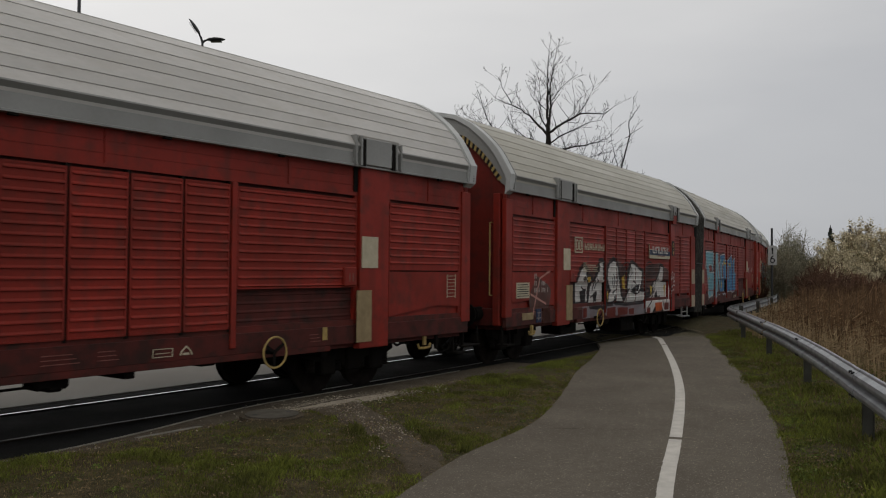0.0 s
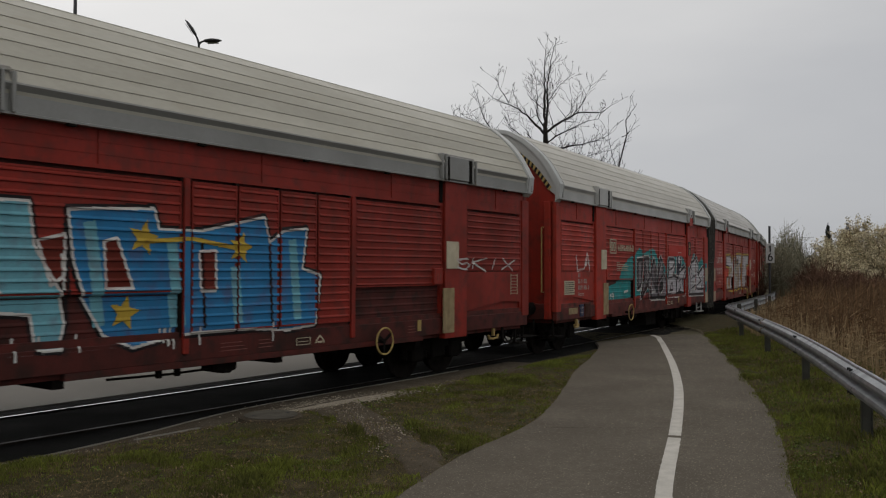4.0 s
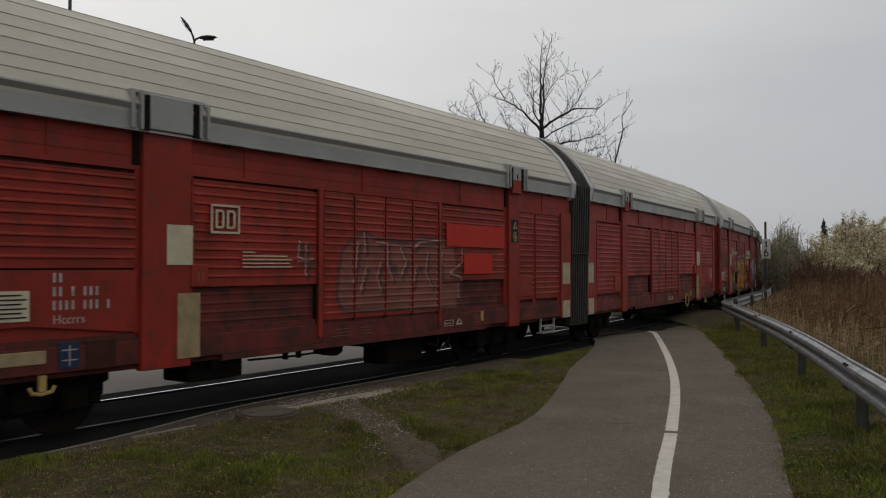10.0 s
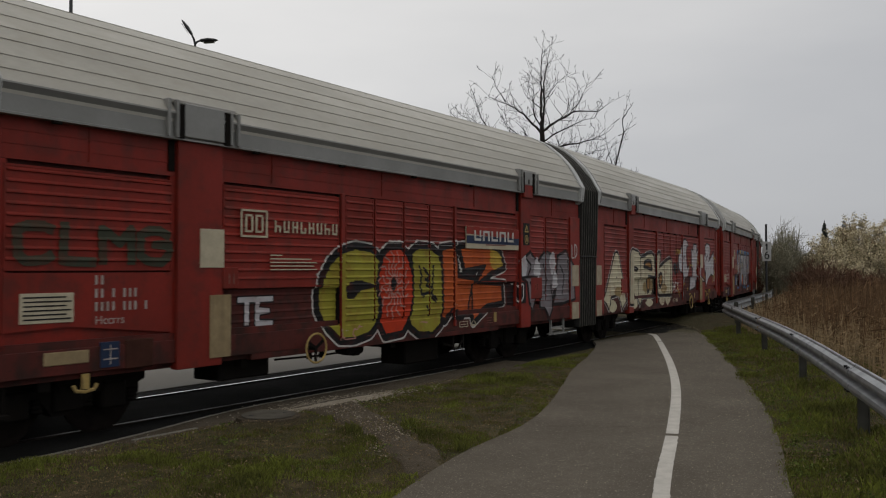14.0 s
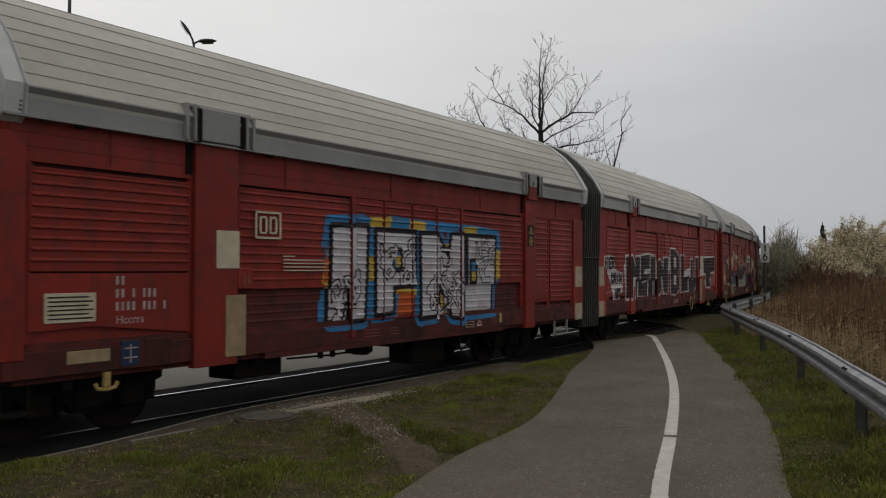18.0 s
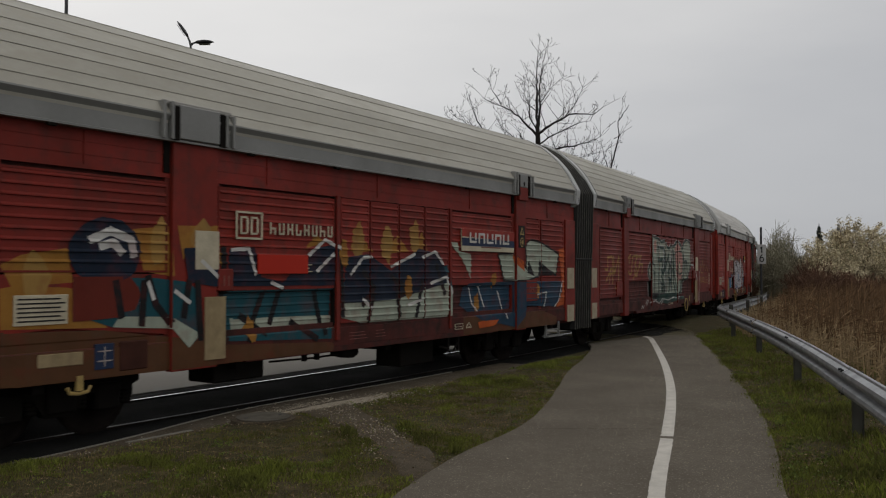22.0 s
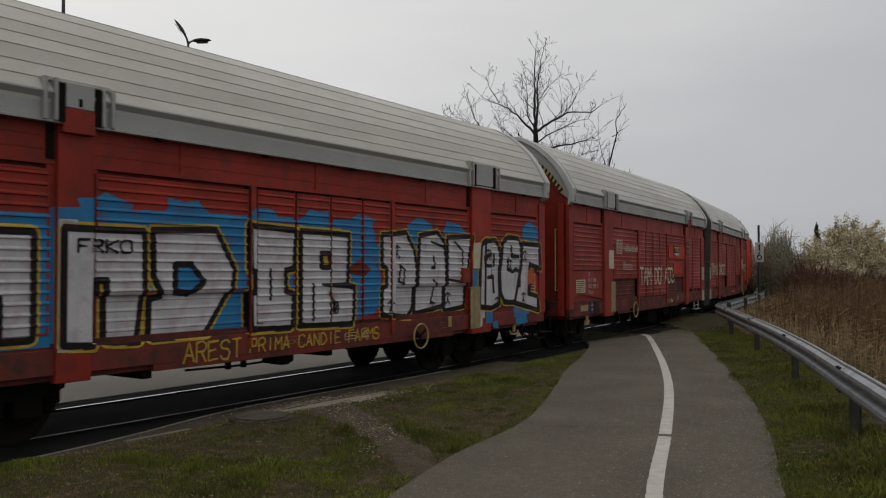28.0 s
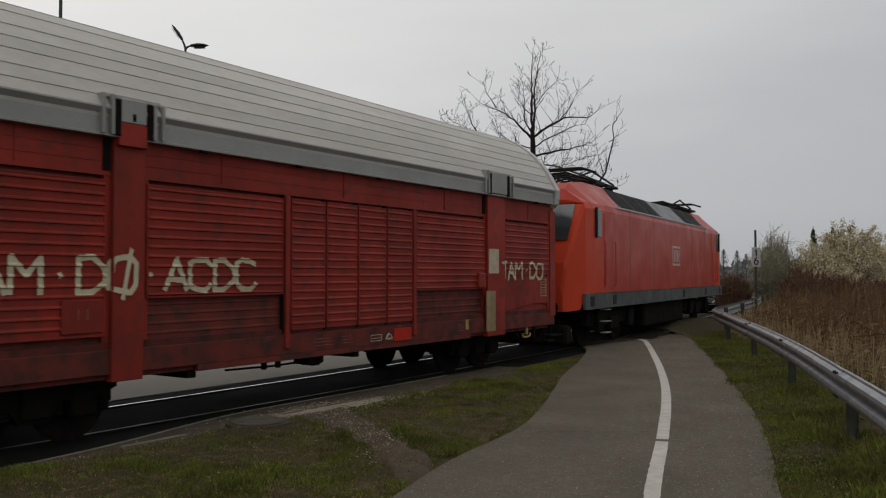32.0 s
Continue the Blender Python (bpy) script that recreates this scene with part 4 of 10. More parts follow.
        for x in (5.18, 5.76):
            sp.box(x - 0.018, x + 0.018, -1.44, -1.40, 0.42, 0.72)
        sp.box(5.16, 5.78, -1.50, -1.34, 0.42, 0.445)
        sp.box(5.18, 5.76, -1.43, -1.405, 0.55, 0.575)
        part("foot_step", sp, FASCIA, t, "grey steel foot step")
        part("cover_plate", Shape().box(-4.78, -4.43, -1.474, -1.44, 0.71, 1.02, 0.012), GRIMYRED, t, "rusty square cover plate")
        gs = part("grid_sign", Shape().box(-5.07, -4.85, -1.472, -1.44, 0.75, 1.01, 0.003), NAVY, t, "dark blue sign with pale lines")
        for gz in (0.83, 0.93):
            part("sign_line", Shape().box(-5.04, -4.88, -1.477, -1.471, gz, gz + 0.012), FADEDWHITE, gs)
        part("sign_line", Shape().box(-4.965, -4.955, -1.477, -1.471, 0.78, 0.98), FADEDWHITE, gs)
        hk = Shape().box(-5.265, -5.195, -1.47, -1.43, 0.56, 0.71)
        hk.tube([(-5.36, -1.45, 0.60), (-5.33, -1.45, 0.545), (-5.23, -1.45, 0.53), (-5.13, -1.45, 0.545), (-5.10, -1.45, 0.60)], 0.02, 6)
        part("rope_hook", hk, YELLOW, t, "worn ochre rope hook")
    else:
        hk = Shape().box(5.15, 5.21, -1.43, -1.39, 0.58, 0.74)
        hk.tube([(5.02, -1.41, 0.60), (5.05, -1.41, 0.54), (5.18, -1.41, 0.53), (5.31, -1.41, 0.54), (5.34, -1.41, 0.60)], 0.02, 6)
        part("rope_hook", hk, YELLOW, t, "worn ochre rope hook")
        part("brake_hanger", Shape().box(5.48, 5.53, -1.42, -1.38, 0.50, 0.74), DARK, t)
        part("shunter_step", Shape().box(6.22, 6.74, -1.46, -1.08, 0.475, 0.50, 0.008), DARK, t)
        for x, y, dz in ((5.62, -1.35, 0.0), (5.85, -1.30, -0.03), (6.05, -1.25, 0.02)):
            part("hose", Shape().tube([(x - 0.12, y, 0.74), (x - 0.08, y, 0.54 + dz), (x + 0.08, y, 0.42 + dz), (x + 0.30, y, 0.46 + dz), (x + 0.44, y, 0.74)], 0.016, 6), DARK, t)
        for x in (6.26, 6.68):
            part("step_rod", Shape().box(x - 0.014, x + 0.014, -1.42, -1.39, 0.56, 0.80), DARK, t)
    # Handbrake wheel, hatches, plates, data panels.
    hx = -1.99 if kind == "a" else 1.86
    hw = Shape().tube([(hx + 0.19 * math.cos(a), -1.60, 0.72 + 0.19 * math.sin(a)) for a in np.linspace(0, 2 * math.pi, 24, endpoint=False)], 0.014, 6, closed=True)
    hub = Shape().disc((hx, -1.40, 0.72), (0, -1, 0), 0.03, 0.2, 8)
    for a in (0.55, 2.59, 4.71):
        hub.box(-0.02, 0.02, -1.592, -1.580, 0.0, 0.185, m=Matrix.Translation((hx, 0, 0.72)) @ Matrix.Rotation(math.pi / 2 - a, 4, "Y"))
    brake = part("handbrake_wheel", hw, YELLOW, t, "worn yellow handbrake wheel")
    part("spokes", hub, DARK, brake, "dark wheel hub and spokes")
    wide = -3.66 if kind == "a" else 3.745
    part("blank_plate", Shape().box(wide - 0.175, wide + 0.175, -1.512, -1.494, 1.77, 2.215, 0.003), CREAM, t, "blank cream plate")
    tx0 = wide - 0.03 if kind == "a" else wide - 0.27
    lad = Shape().box(tx0, tx0 + 0.31, -1.516, -1.494, 0.73, 1.455, 0.003)
    part("load_table", lad, TAN, t, "stained tan load table")
    bx = 6.23 if kind == "a" else -6.38
    for z0, z1 in ((1.385, 1.825), (0.69, 1.04)):
        part("reflector_plate", Shape().box(bx - 0.165, bx + 0.165, -1.492, -1.475, z0, z1, 0.003), CREAMDULL, t, "stained pale plate by the bellows")
    x0, x1 = (4.20, 4.70) if kind == "a" else (-4.72, -4.26)
    z0, z1 = (1.17, 1.58) if kind == "a" else (1.16, 1.50)
    ht = part("hatch", Shape().box(x0, x1, -1.482, -1.44, z0, z1, 0.008), RED, t)
    for q in (-0.06, 0.04):
        part("hatch_mark", Shape().box((x0 + x1) / 2 + q, (x0 + x1) / 2 + q + 0.016, -1.486, -1.480, (z0 + z1) / 2 - 0.03, (z0 + z1) / 2 + 0.08), FADED, ht)
    hx0 = -3.50 if kind == "a" else 3.22
    h2 = part("hatch", Shape().box(hx0, hx0 + 0.24, -1.515, -1.44, 1.52, 1.78, 0.012), RED, t)
    for q in (0.08, 0.15):
        part("hatch_mark", Shape().box(hx0 + q, hx0 + q + 0.018, -1.519, -1.514, 1.58, 1.70), FADED, h2)
    if kind == "a":
        px = 4.00
        pl = part("warning_plate", Shape().box(px - 0.125, px + 0.125, -1.508, -1.498, 2.20, 2.62), BLACK, t, "black warning plate with yellow signs")
        tri = Shape()
        for rr, yy, mt in ((0.10, -1.512, 0), (0.048, -1.516, 1)):
            tri.add([(px + rr * math.cos(a), yy, 2.495 + rr * math.sin(a)) for a in (math.pi / 2, math.pi * 7 / 6, math.pi * 11 / 6)], [(0, 1, 2)], mat=mt)
        part("triangle_sign", tri, [YELLOW, BLACK], pl)
        orb = Shape()
        for rr, yy, mt in ((0.082, -1.512, 0), (0.062, -1.515, 1), (0.040, -1.518, 0)):
            orb.add([(px + rr * math.cos(a), yy, 2.305 + 1.15 * rr * math.sin(a)) for a in np.linspace(0.39, 6.67, 9)[:8]], [tuple(range(8))], mat=mt)
        part("round_sign", orb, [YELLOW, BLACK], pl)
        for r, places in enumerate(((0, 1), (0, 1, 3, 5, 6, 7), (0, 1, 2, 3, 5, 6, 7, 9))):
            nb, z = Shape(), 1.60 - r * 0.135
            for k in places:
                x = -5.13 + 0.066 * k
                nb.box(x, x + 0.027, -1.458, -1.449, z, z + 0.092)
            part("number_row", nb, FADEDWHITE, t, "row of worn white painted bars")
        part("type_lettering", lettering("Hccrrs", 0.125, FADEDWHITE), None, t, "white painted letters", at=pose(-5.13, -1.452, 1.195, 90, 0, 0))
        pn = Shape().box(-5.92, -5.37, -1.466, -1.445, 1.235, 1.525, 0.003)
        pp2 = part("data_plate", pn, CREAM, t)
        b2 = Shape()
        for k in range(6):
            b2.box(-5.89, -5.40 - 0.05 * (k % 2), -1.470, -1.465, 1.268 + 0.042 * k, 1.282 + 0.042 * k)
        tagged(part("plate_ruling", b2, BLACK, pp2), kind="stuff")
        part("data_plate", Shape().box(-5.68, -5.20, -1.470, -1.43, 0.82, 0.95, 0.006), TAN, t, "stained pale plate on the sill")
        lg = Shape()
        for a, b, c2, d2 in ((-3.21, -2.77, 2.14, 2.165), (-3.21, -2.77, 2.455, 2.48), (-3.21, -3.185, 2.14, 2.48), (-2.795, -2.77, 2.14, 2.48)):
            lg.box(a, b, -1.494, -1.484, c2, d2)
        for a in (-3.14, -2.97):
            for q0, q1, r0, r1 in ((0, 0.03, 2.2, 2.42), (0, 0.11, 2.2, 2.225), (0, 0.11, 2.395, 2.42), (0.10, 0.13, 2.22, 2.40)):
                lg.box(a + q0, a + q1, -1.494, -1.484, r0, r1)
        part("emblem", lg, CREAM, t, "cream framed emblem")
        for k in range(8):
            q = -2.64 + k * 0.155
            nm = Shape().box(q, q + 0.024, -1.492, -1.484, 2.215, 2.365)
            nm.box(q, q + 0.10, -1.492, -1.484, 2.215 + (0.0 if k % 2 else 0.063), 2.24 + (0.0 if k % 2 else 0.063))
            nm.box(q + 0.076, q + 0.10, -1.492, -1.484, 2.215, 2.365 if k % 3 else 2.29)
            part("name_block", nm, CREAM, t)
        tx = Shape()
        for k, w in enumerate((0.2, 0.75, 0.85, 0.8, 0.85)):
            tx.box(-2.72, -2.72 + w, -1.494, -1.484, 1.92 - 0.045 * k, 1.935 - 0.045 * k)
        part("small_print", tx, CREAM, t)
    else:
        tb = Shape()
        for k in range(7):
            tb.box(5.72, 5.96, -1.458, -1.449, 1.32 + 0.055 * k, 1.328 + 0.055 * k)
        for x in (5.72, 5.95):
            tb.box(x, x + 0.012, -1.458, -1.449, 1.30, 1.68)
        tagged(part("table_ruling", tb, CREAM, t, "pale ruled table"), kind="stuff")
    mk2 = Shape()
    for x, w in ((-1.05, 0.40), (-0.45, 0.24), (2.6, 0.2)):
        for z in (0.79, 0.835, 0.88):
            mk2.box(x, x + w * (1 - 2 * (z - 0.79)), -1.466, -1.459, z, z + 0.008)
    sx = 1.70 if kind == "a" else 0.2
    fr = Shape().box(sx, sx + 0.26, -1.466, -1.459, 0.77, 0.778)
    fr.box(sx, sx + 0.26, -1.466, -1.459, 0.857, 0.865).box(sx, sx + 0.01, -1.466, -1.459, 0.77, 0.865).box(sx + 0.25, sx + 0.26, -1.466, -1.459, 0.77, 0.865)
    fr.box(sx + 0.03, sx + 0.22, -1.466, -1.459, 0.81, 0.818)
    part("sill_sign", fr, CREAM, t, "small framed white sign on the sill")
    lift = Shape().tube([(sx + 0.36, -1.462, 0.775), (sx + 0.38, -1.462, 0.82), (sx + 0.44, -1.462, 0.87), (sx + 0.50, -1.462, 0.82), (sx + 0.52, -1.462, 0.775)], 0.012, 4)
    lift.box(sx + 0.40, sx + 0.48, -1.466, -1.459, 0.775, 0.80)
    part("lifting_sign", lift, CREAM, t, "small white lifting point sign")
    part("rust_patch", Shape().box(2.84, 2.93, -1.468, -1.458, 0.80, 0.97, 0.002), YELLOW, t, "small ochre tag plate")
    tagged(part("sill_lettering", mk2, FADED, t, "faded lettering bars on the sill"), kind="stuff")
    if kind == "a":
        bl_pts = arch(0.985, 0.015, low=2.2)

        def hoop(x, g):
            k = 1 - g
            return [(x, -1.45 + k, 0.50), (x, -1.48 + k, 2.0)] + [(x, y - k * y / 1.5, z - (k if z > 3.3 else 0) * (z - 3.2) / 1.4) for y, z in bl_pts] + [(x, 1.48 - k, 2.0), (x, 1.45 - k, 0.50)]

        bl = Shape()
        bl.ring([hoop(6.50, 0.88), hoop(7.39, 0.88)])
        bel = part("bellows", bl, RUBBER, t, "black pleated rubber bellows")
        for k in range(8):
            x = 6.545 + 0.1145 * k
            pleat = Shape()
            pleat.ring([hoop(x - 0.042, 0.885), hoop(x - 0.012, 0.985), hoop(x - 0.008, 1.0), hoop(x + 0.008, 1.0), hoop(x + 0.012, 0.985), hoop(x + 0.042, 0.885)], caps=False)
            pleat.mi = [1 if len(bl_pts) and (q // len(hoop(0, 1))) in (1, 2, 3) else 0 for q in range(len(pleat.f))]
            part("pleat", pleat, [RUBBER, RIDGE], bel)
        part("bellows_clamp", Shape().box(6.50, 7.39, -1.50, -1.38, 2.0, 2.035, 0.01), RUBBER, t)
    for x in AXLES[kind]:
        w = part("wheelset", WHEELSET, None, t, at=pose(x, 0, WHEEL_R))
    return t




# ---- painted letters on the wagons ----
# Strokes of each sign on a grid four wide and six high.
SIGNS = {"A": "00-26-40/12-32", "B": "00-06-36-45-44-33-03/33-42-41-30-00", "C": "45-36-16-05-01-10-30-41", "D": "00-06-26-44-42-20-00", "E": "40-00-06-46/03-33",
         "F": "00-06-46/03-33", "G": "45-36-16-05-01-10-30-41-43-23", "H": "00-06/40-46/03-43", "I": "20-26", "K": "00-06/46-03-40", "L": "06-00-40",
         "M": "00-06-23-46-40", "N": "00-06-40-46", "O": "10-01-05-16-36-45-41-30-10", "P": "00-06-36-45-44-33-03", "R": "00-06-36-45-44-33-03/23-40",
         "S": "45-36-16-05-04-13-33-42-41-30-10-01", "T": "20-26/06-46", "U": "06-01-10-30-41-46", "V": "06-20-46", "W": "06-10-24-30-46", "Z": "06-46-00-40",
         "0": "10-01-05-16-36-45-41-30-10/11-35", "1": "04-26-20", "2": "05-16-36-45-44-00-40", "5": "46-06-04-34-43-41-30-00", "8": "13-04-05-16-36-45-44-33-13-02-01-10-30-41-42-33",
         "9": "40-46-06-03-43", "!": "26-22/20-20", "-": "13-33", ".": "23-23", "i": "20-24/26-26", "o": "11-12-23-32-31-20-11", "^": "02-13-33-42", "X": "00-46/06-40"}


def strokes_of(text, x0, x1, z0, z1, gap=0.28, rnd=None, wobble=0.0, bow=0.0):
    """Lines of the letters in a box, as lists of points."""
    out, n = [], len(text)
    wide = (x1 - x0) / (n + gap * (n - 1)) if n > 1 else (x1 - x0)
    for i, ch in enumerate(text):
        if ch == " ":
            continue
        a = x0 + i * wide * (1 + gap)
        for st in SIGNS[ch].split("/"):
            pts = []
            for g in st.split("-"):
                u, w = int(g[0]) / 4, int(g[1]) / 6
                if rnd:
                    u, w = u + rnd.uniform(-wobble, wobble), w + rnd.uniform(-wobble, wobble)
                xx = a + u * wide
                lift = bow * math.sin(math.pi * (xx - x0) / max(x1 - x0, 0.01))
                pts.append((xx, z0 + w * (z1 - z0) + lift))
            out.append(pts)
    return out


def thick(lines, half, grow=0.0, cap=0.55):
    """Each line as four-cornered pieces with square ends and round joints."""
    polys, w = [], half + grow
    for pts in lines:
        last = len(pts) - 2
        for i, ((ax, az), (bx, bz)) in enumerate(zip(pts[:-1], pts[1:]) if len(pts) > 1 else [(pts[0], pts[0])]):
            d = math.hypot(bx - ax, bz - az)
            ux, uz = ((bx - ax) / d, (bz - az) / d) if d > 1e-5 else (1.0, 0.0)
            e0, e1 = (half * cap + grow if i == 0 else 0.0), (half * cap + grow if i >= last else 0.0)
            if d <= 1e-5:
                e0 = e1 = w
            ax2, az2, bx2, bz2 = ax - ux * e0, az - uz * e0, bx + ux * e1, bz + uz * e1
            polys.append([(ax2 - uz * w, az2 + ux * w), (bx2 - uz * w, bz2 + ux * w), (bx2 + uz * w, bz2 - ux * w), (ax2 + uz * w, az2 - ux * w)])
            if i:
                polys.append([(ax + w * math.cos(q), az + w * math.sin(q)) for q in np.linspace(0.26, 6.54, 12, endpoint=False)])
    return polys


def blob(rnd, x, z, rx, rz, n=18, rough=0.25):
    return [(x + rx * math.cos(a) * (1 + rnd.uniform(-rough, rough)), z + rz * math.sin(a) * (1 + rnd.uniform(-rough, rough))) for a in np.linspace(0, 2 * math.pi, n, endpoint=False)]


def star(x, z, r):
    return [(x + r * (1 if k % 2 == 0 else 0.42) * math.sin(math.pi * k / 5 + 0.2), z + r * (1 if k % 2 == 0 else 0.42) * math.cos(math.pi * k / 5 + 0.2)) for k in range(10)]


def spans_at(polys, z):
    got = []
    for p in polys:
        xs = []
        for (ax, az), (bx, bz) in zip(p, p[1:] + p[:1]):
            if (az <= z) != (bz <= z):
                xs.append(ax + (z - az) / (bz - az) * (bx - ax))
        xs.sort()
        got += list(zip(xs[::2], xs[1::2]))
    got.sort()
    out = []
    for a, b in got:
        if out and a <= out[-1][1] + 0.002:
            out[-1][1] = max(out[-1][1], b)
        else:
            out.append([a, b])
    return out


CUTS = (0.0, 0.016, 0.032, 0.048, 0.055, 0.066, 0.077, 0.088, 0.097)
PAINT = {}


def apart(polys):
    """The polygons in groups that touch one another."""
    boxes = [(min(q[0] for q in p), max(q[0] for q in p), min(q[1] for q in p), max(q[1] for q in p)) for p in polys]
    root = list(range(len(polys)))

    def top(i):
        while root[i] != i:
            i = root[i]
        return i

    for i in range(len(polys)):
        for j in range(i):
            a, b = boxes[i], boxes[j]
            if a[0] <= b[1] and b[0] <= a[1] and a[2] <= b[3] and b[2] <= a[3]:
                root[top(i)] = top(j)
    out = {}
    for i, p in enumerate(polys):
        out.setdefault(top(i), []).append(p)
    return list(out.values())


def paint(polys, colour, parent, side, lift, name="graffiti", label="", top=3.15, low=0.66):
    """A coat of paint that follows the ribs, posts and panels of the side: each patch is a part."""
    for group in apart(polys):
        paint_patch(group, colour, parent, side, lift, name, label, top, low)


def paint_patch(polys, colour, parent, side, lift, name, label, top, low):
    s = Shape()
    zs = [k * RIB + c for k in range(6, 31) for c in CUTS]
    zmin, zmax = min(q[1] for p in polys for q in p), max(q[1] for p in polys for q in p)
    zs = [z for z in zs if max(low, zmin - 0.02) <= z <= min(top, zmax + 0.02)]
    edges = sorted({e for q in side for e in (q[1], q[2])})
    tops, lows = [max(q[1] for q in p) for p in polys], [min(q[1] for q in p) for p in polys]
    for za, zb in zip(zs[:-1], zs[1:]):
        live = [p for p, t, b in zip(polys, tops, lows) if b <= zb and t >= za]
        lo, hi = spans_at(live, za + 1e-5), spans_at(live, zb - 1e-5)
        if len(lo) != len(hi):
            lo = hi = spans_at(live, (za + zb) / 2)
        for (a0, b0), (a1, b1) in zip(lo, hi):
            a0, a1, b0, b1 = max(a0, -6.36), max(a1, -6.36), min(b0, 6.36), min(b1, 6.36)
            if b0 - a0 < 0.003 and b1 - a1 < 0.003:
                continue
            mid = [e for e in edges if max(a0, a1) + 0.004 < e < min(b0, b1) - 0.004]
            left = [(a0, a1)] + [(e, e) for e in mid]
            right = [(e, e) for e in mid] + [(b0, b1)]
            for (l0, l1), (r0, r1) in zip(left, right):
                xm = (l0 + l1 + r0 + r1) / 4
                d0, d1 = proud(side, xm, za + 1e-4) + lift, proud(side, xm, zb - 1e-4) + lift
                s.add([(l0, -(WALL + d0), za), (r0, -(WALL + d0), za), (r1, -(WALL + d1), zb), (l1, -(WALL + d1), zb)], [(0, 1, 2, 3)])
    if s.f:
        part(name, s, PAINT[colour], parent, label)


def coat(key, rgb, metal=0.0, rough=0.55, spread=0.6):
    PAINT[key] = surface(key + "_spray_paint", rgb, rough=rough, metal=metal, scale=3.0, fine=40, spread=spread, bump=0.04, streak=tuple(c * 0.55 + 0.02 for c in rgb), grime=(rgb[0] * 0.5 + 0.06, rgb[1] * 0.45 + 0.01, rgb[2] * 0.45 + 0.007))


for key, rgb, metal in ((("silver", (0.58, 0.57, 0.59), 0.1), ("white", (0.62, 0.61, 0.58), 0), ("black", (0.012, 0.012, 0.013), 0), ("teal", (0.015, 0.27, 0.27), 0), ("grey", (0.24, 0.22, 0.235), 0.1), ("cyan", (0.17, 0.42, 0.50), 0), ("blue", (0.03, 0.20, 0.42), 0), ("yellow", (0.52, 0.36, 0.05), 0), ("orange", (0.50, 0.10, 0.02), 0), ("olive", (0.34, 0.31, 0.04), 0), ("cream", (0.62, 0.57, 0.40), 0), ("deep_teal", (0.012, 0.075, 0.095), 0), ("ochre", (0.34, 0.16, 0.03), 0), ("pale_green", (0.37, 0.41, 0.33), 0), ("rust_brown", (0.10, 0.045, 0.02), 0), ("dark_green", (0.02, 0.06, 0.05), 0), ("pink", (0.50, 0.26, 0.22), 0), ("faded", (0.10, 0.05, 0.042), 0), ("worn_pink", (0.235, 0.085, 0.062), 0), ("ochre_dust", (0.36, 0.27, 0.13), 0), ("brick", (0.14, 0.022, 0.013), 0), ("midnight", (0.010, 0.018, 0.036), 0), ("night_blue", (0.014, 0.048, 0.085), 0)) + (("murky_green", (0.055, 0.06, 0.04), 0), ("flame", (0.55, 0.05, 0.015), 0), ("dim_yellow", (0.36, 0.21, 0.06), 0))):
    coat(key, rgb, metal)


def piece(ob, side, lines, half, layers, base=0.003):
    """Letters in several coats: (growth, colour) from the lowest coat to the top one."""
    for k, (grow, colour) in enumerate(layers):
        paint(thick(lines, half, grow), colour, ob, side, base + 0.0025 * k)


def rim(shapes):
    return [list(p) + list(p[:2]) for p in shapes]


def block(ob, side, shapes, fill, under=(), edge=None, base=0.003, holes=(), inner=None):
    """Solid letters: coats round their outline, the fill, holes in them, and a thin line along all edges."""
    z = base
    for w, c in under:
        paint(thick(rim(shapes), w), c, ob, side, z)
        z += 0.0022
    paint([list(p) for p in shapes], fill, ob, side, z)
    z += 0.0022
    if holes:
        for w, c in under[-1:]:
            paint(thick(rim(holes), w), c, ob, side, z)
            z += 0.0022
        paint([list(p) for p in holes], inner, ob, side, z)
        z += 0.0022
    if edge:
        paint(thick(rim(list(shapes) + list(holes)), edge[0]), edge[1], ob, side, z)
    return z + 0.0022


def arcs(x, z, radii, a0=0.2, a1=2.9):
    return [[(x + r * math.cos(a), z + r * math.sin(a)) for a in np.linspace(a0, a1, 9)] for r in radii]


def tag(ob, side, text, x0, x1, z0, z1, colour, half=0.012, rnd=None, wob=0.0, lift=0.013, gap=0.3):
    paint(thick(strokes_of(text, x0, x1, z0, z1, gap, rnd, wob), half), colour, ob, side, lift, "lettering")


def scribble(rnd, x, z, w, h, n):
    pts = []
    a = rnd.uniform(0, 6)
    px, pz = x, z
    for i in range(n):
        a += rnd.uniform(-1.5, 1.5)
        px = min(max(px + 0.07 * math.cos(a), x - w / 2), x + w / 2)
        pz = min(max(pz + 0.07 * math.sin(a), z - h / 2), z + h / 2)
        pts.append((px, pz))
    return pts


def drips(rnd, x0, x1, z, n, ln=0.25):
    return [[(x, z), (x, z - rnd.uniform(0.05, ln))] for x in (rnd.uniform(x0, x1) for _ in range(n))]


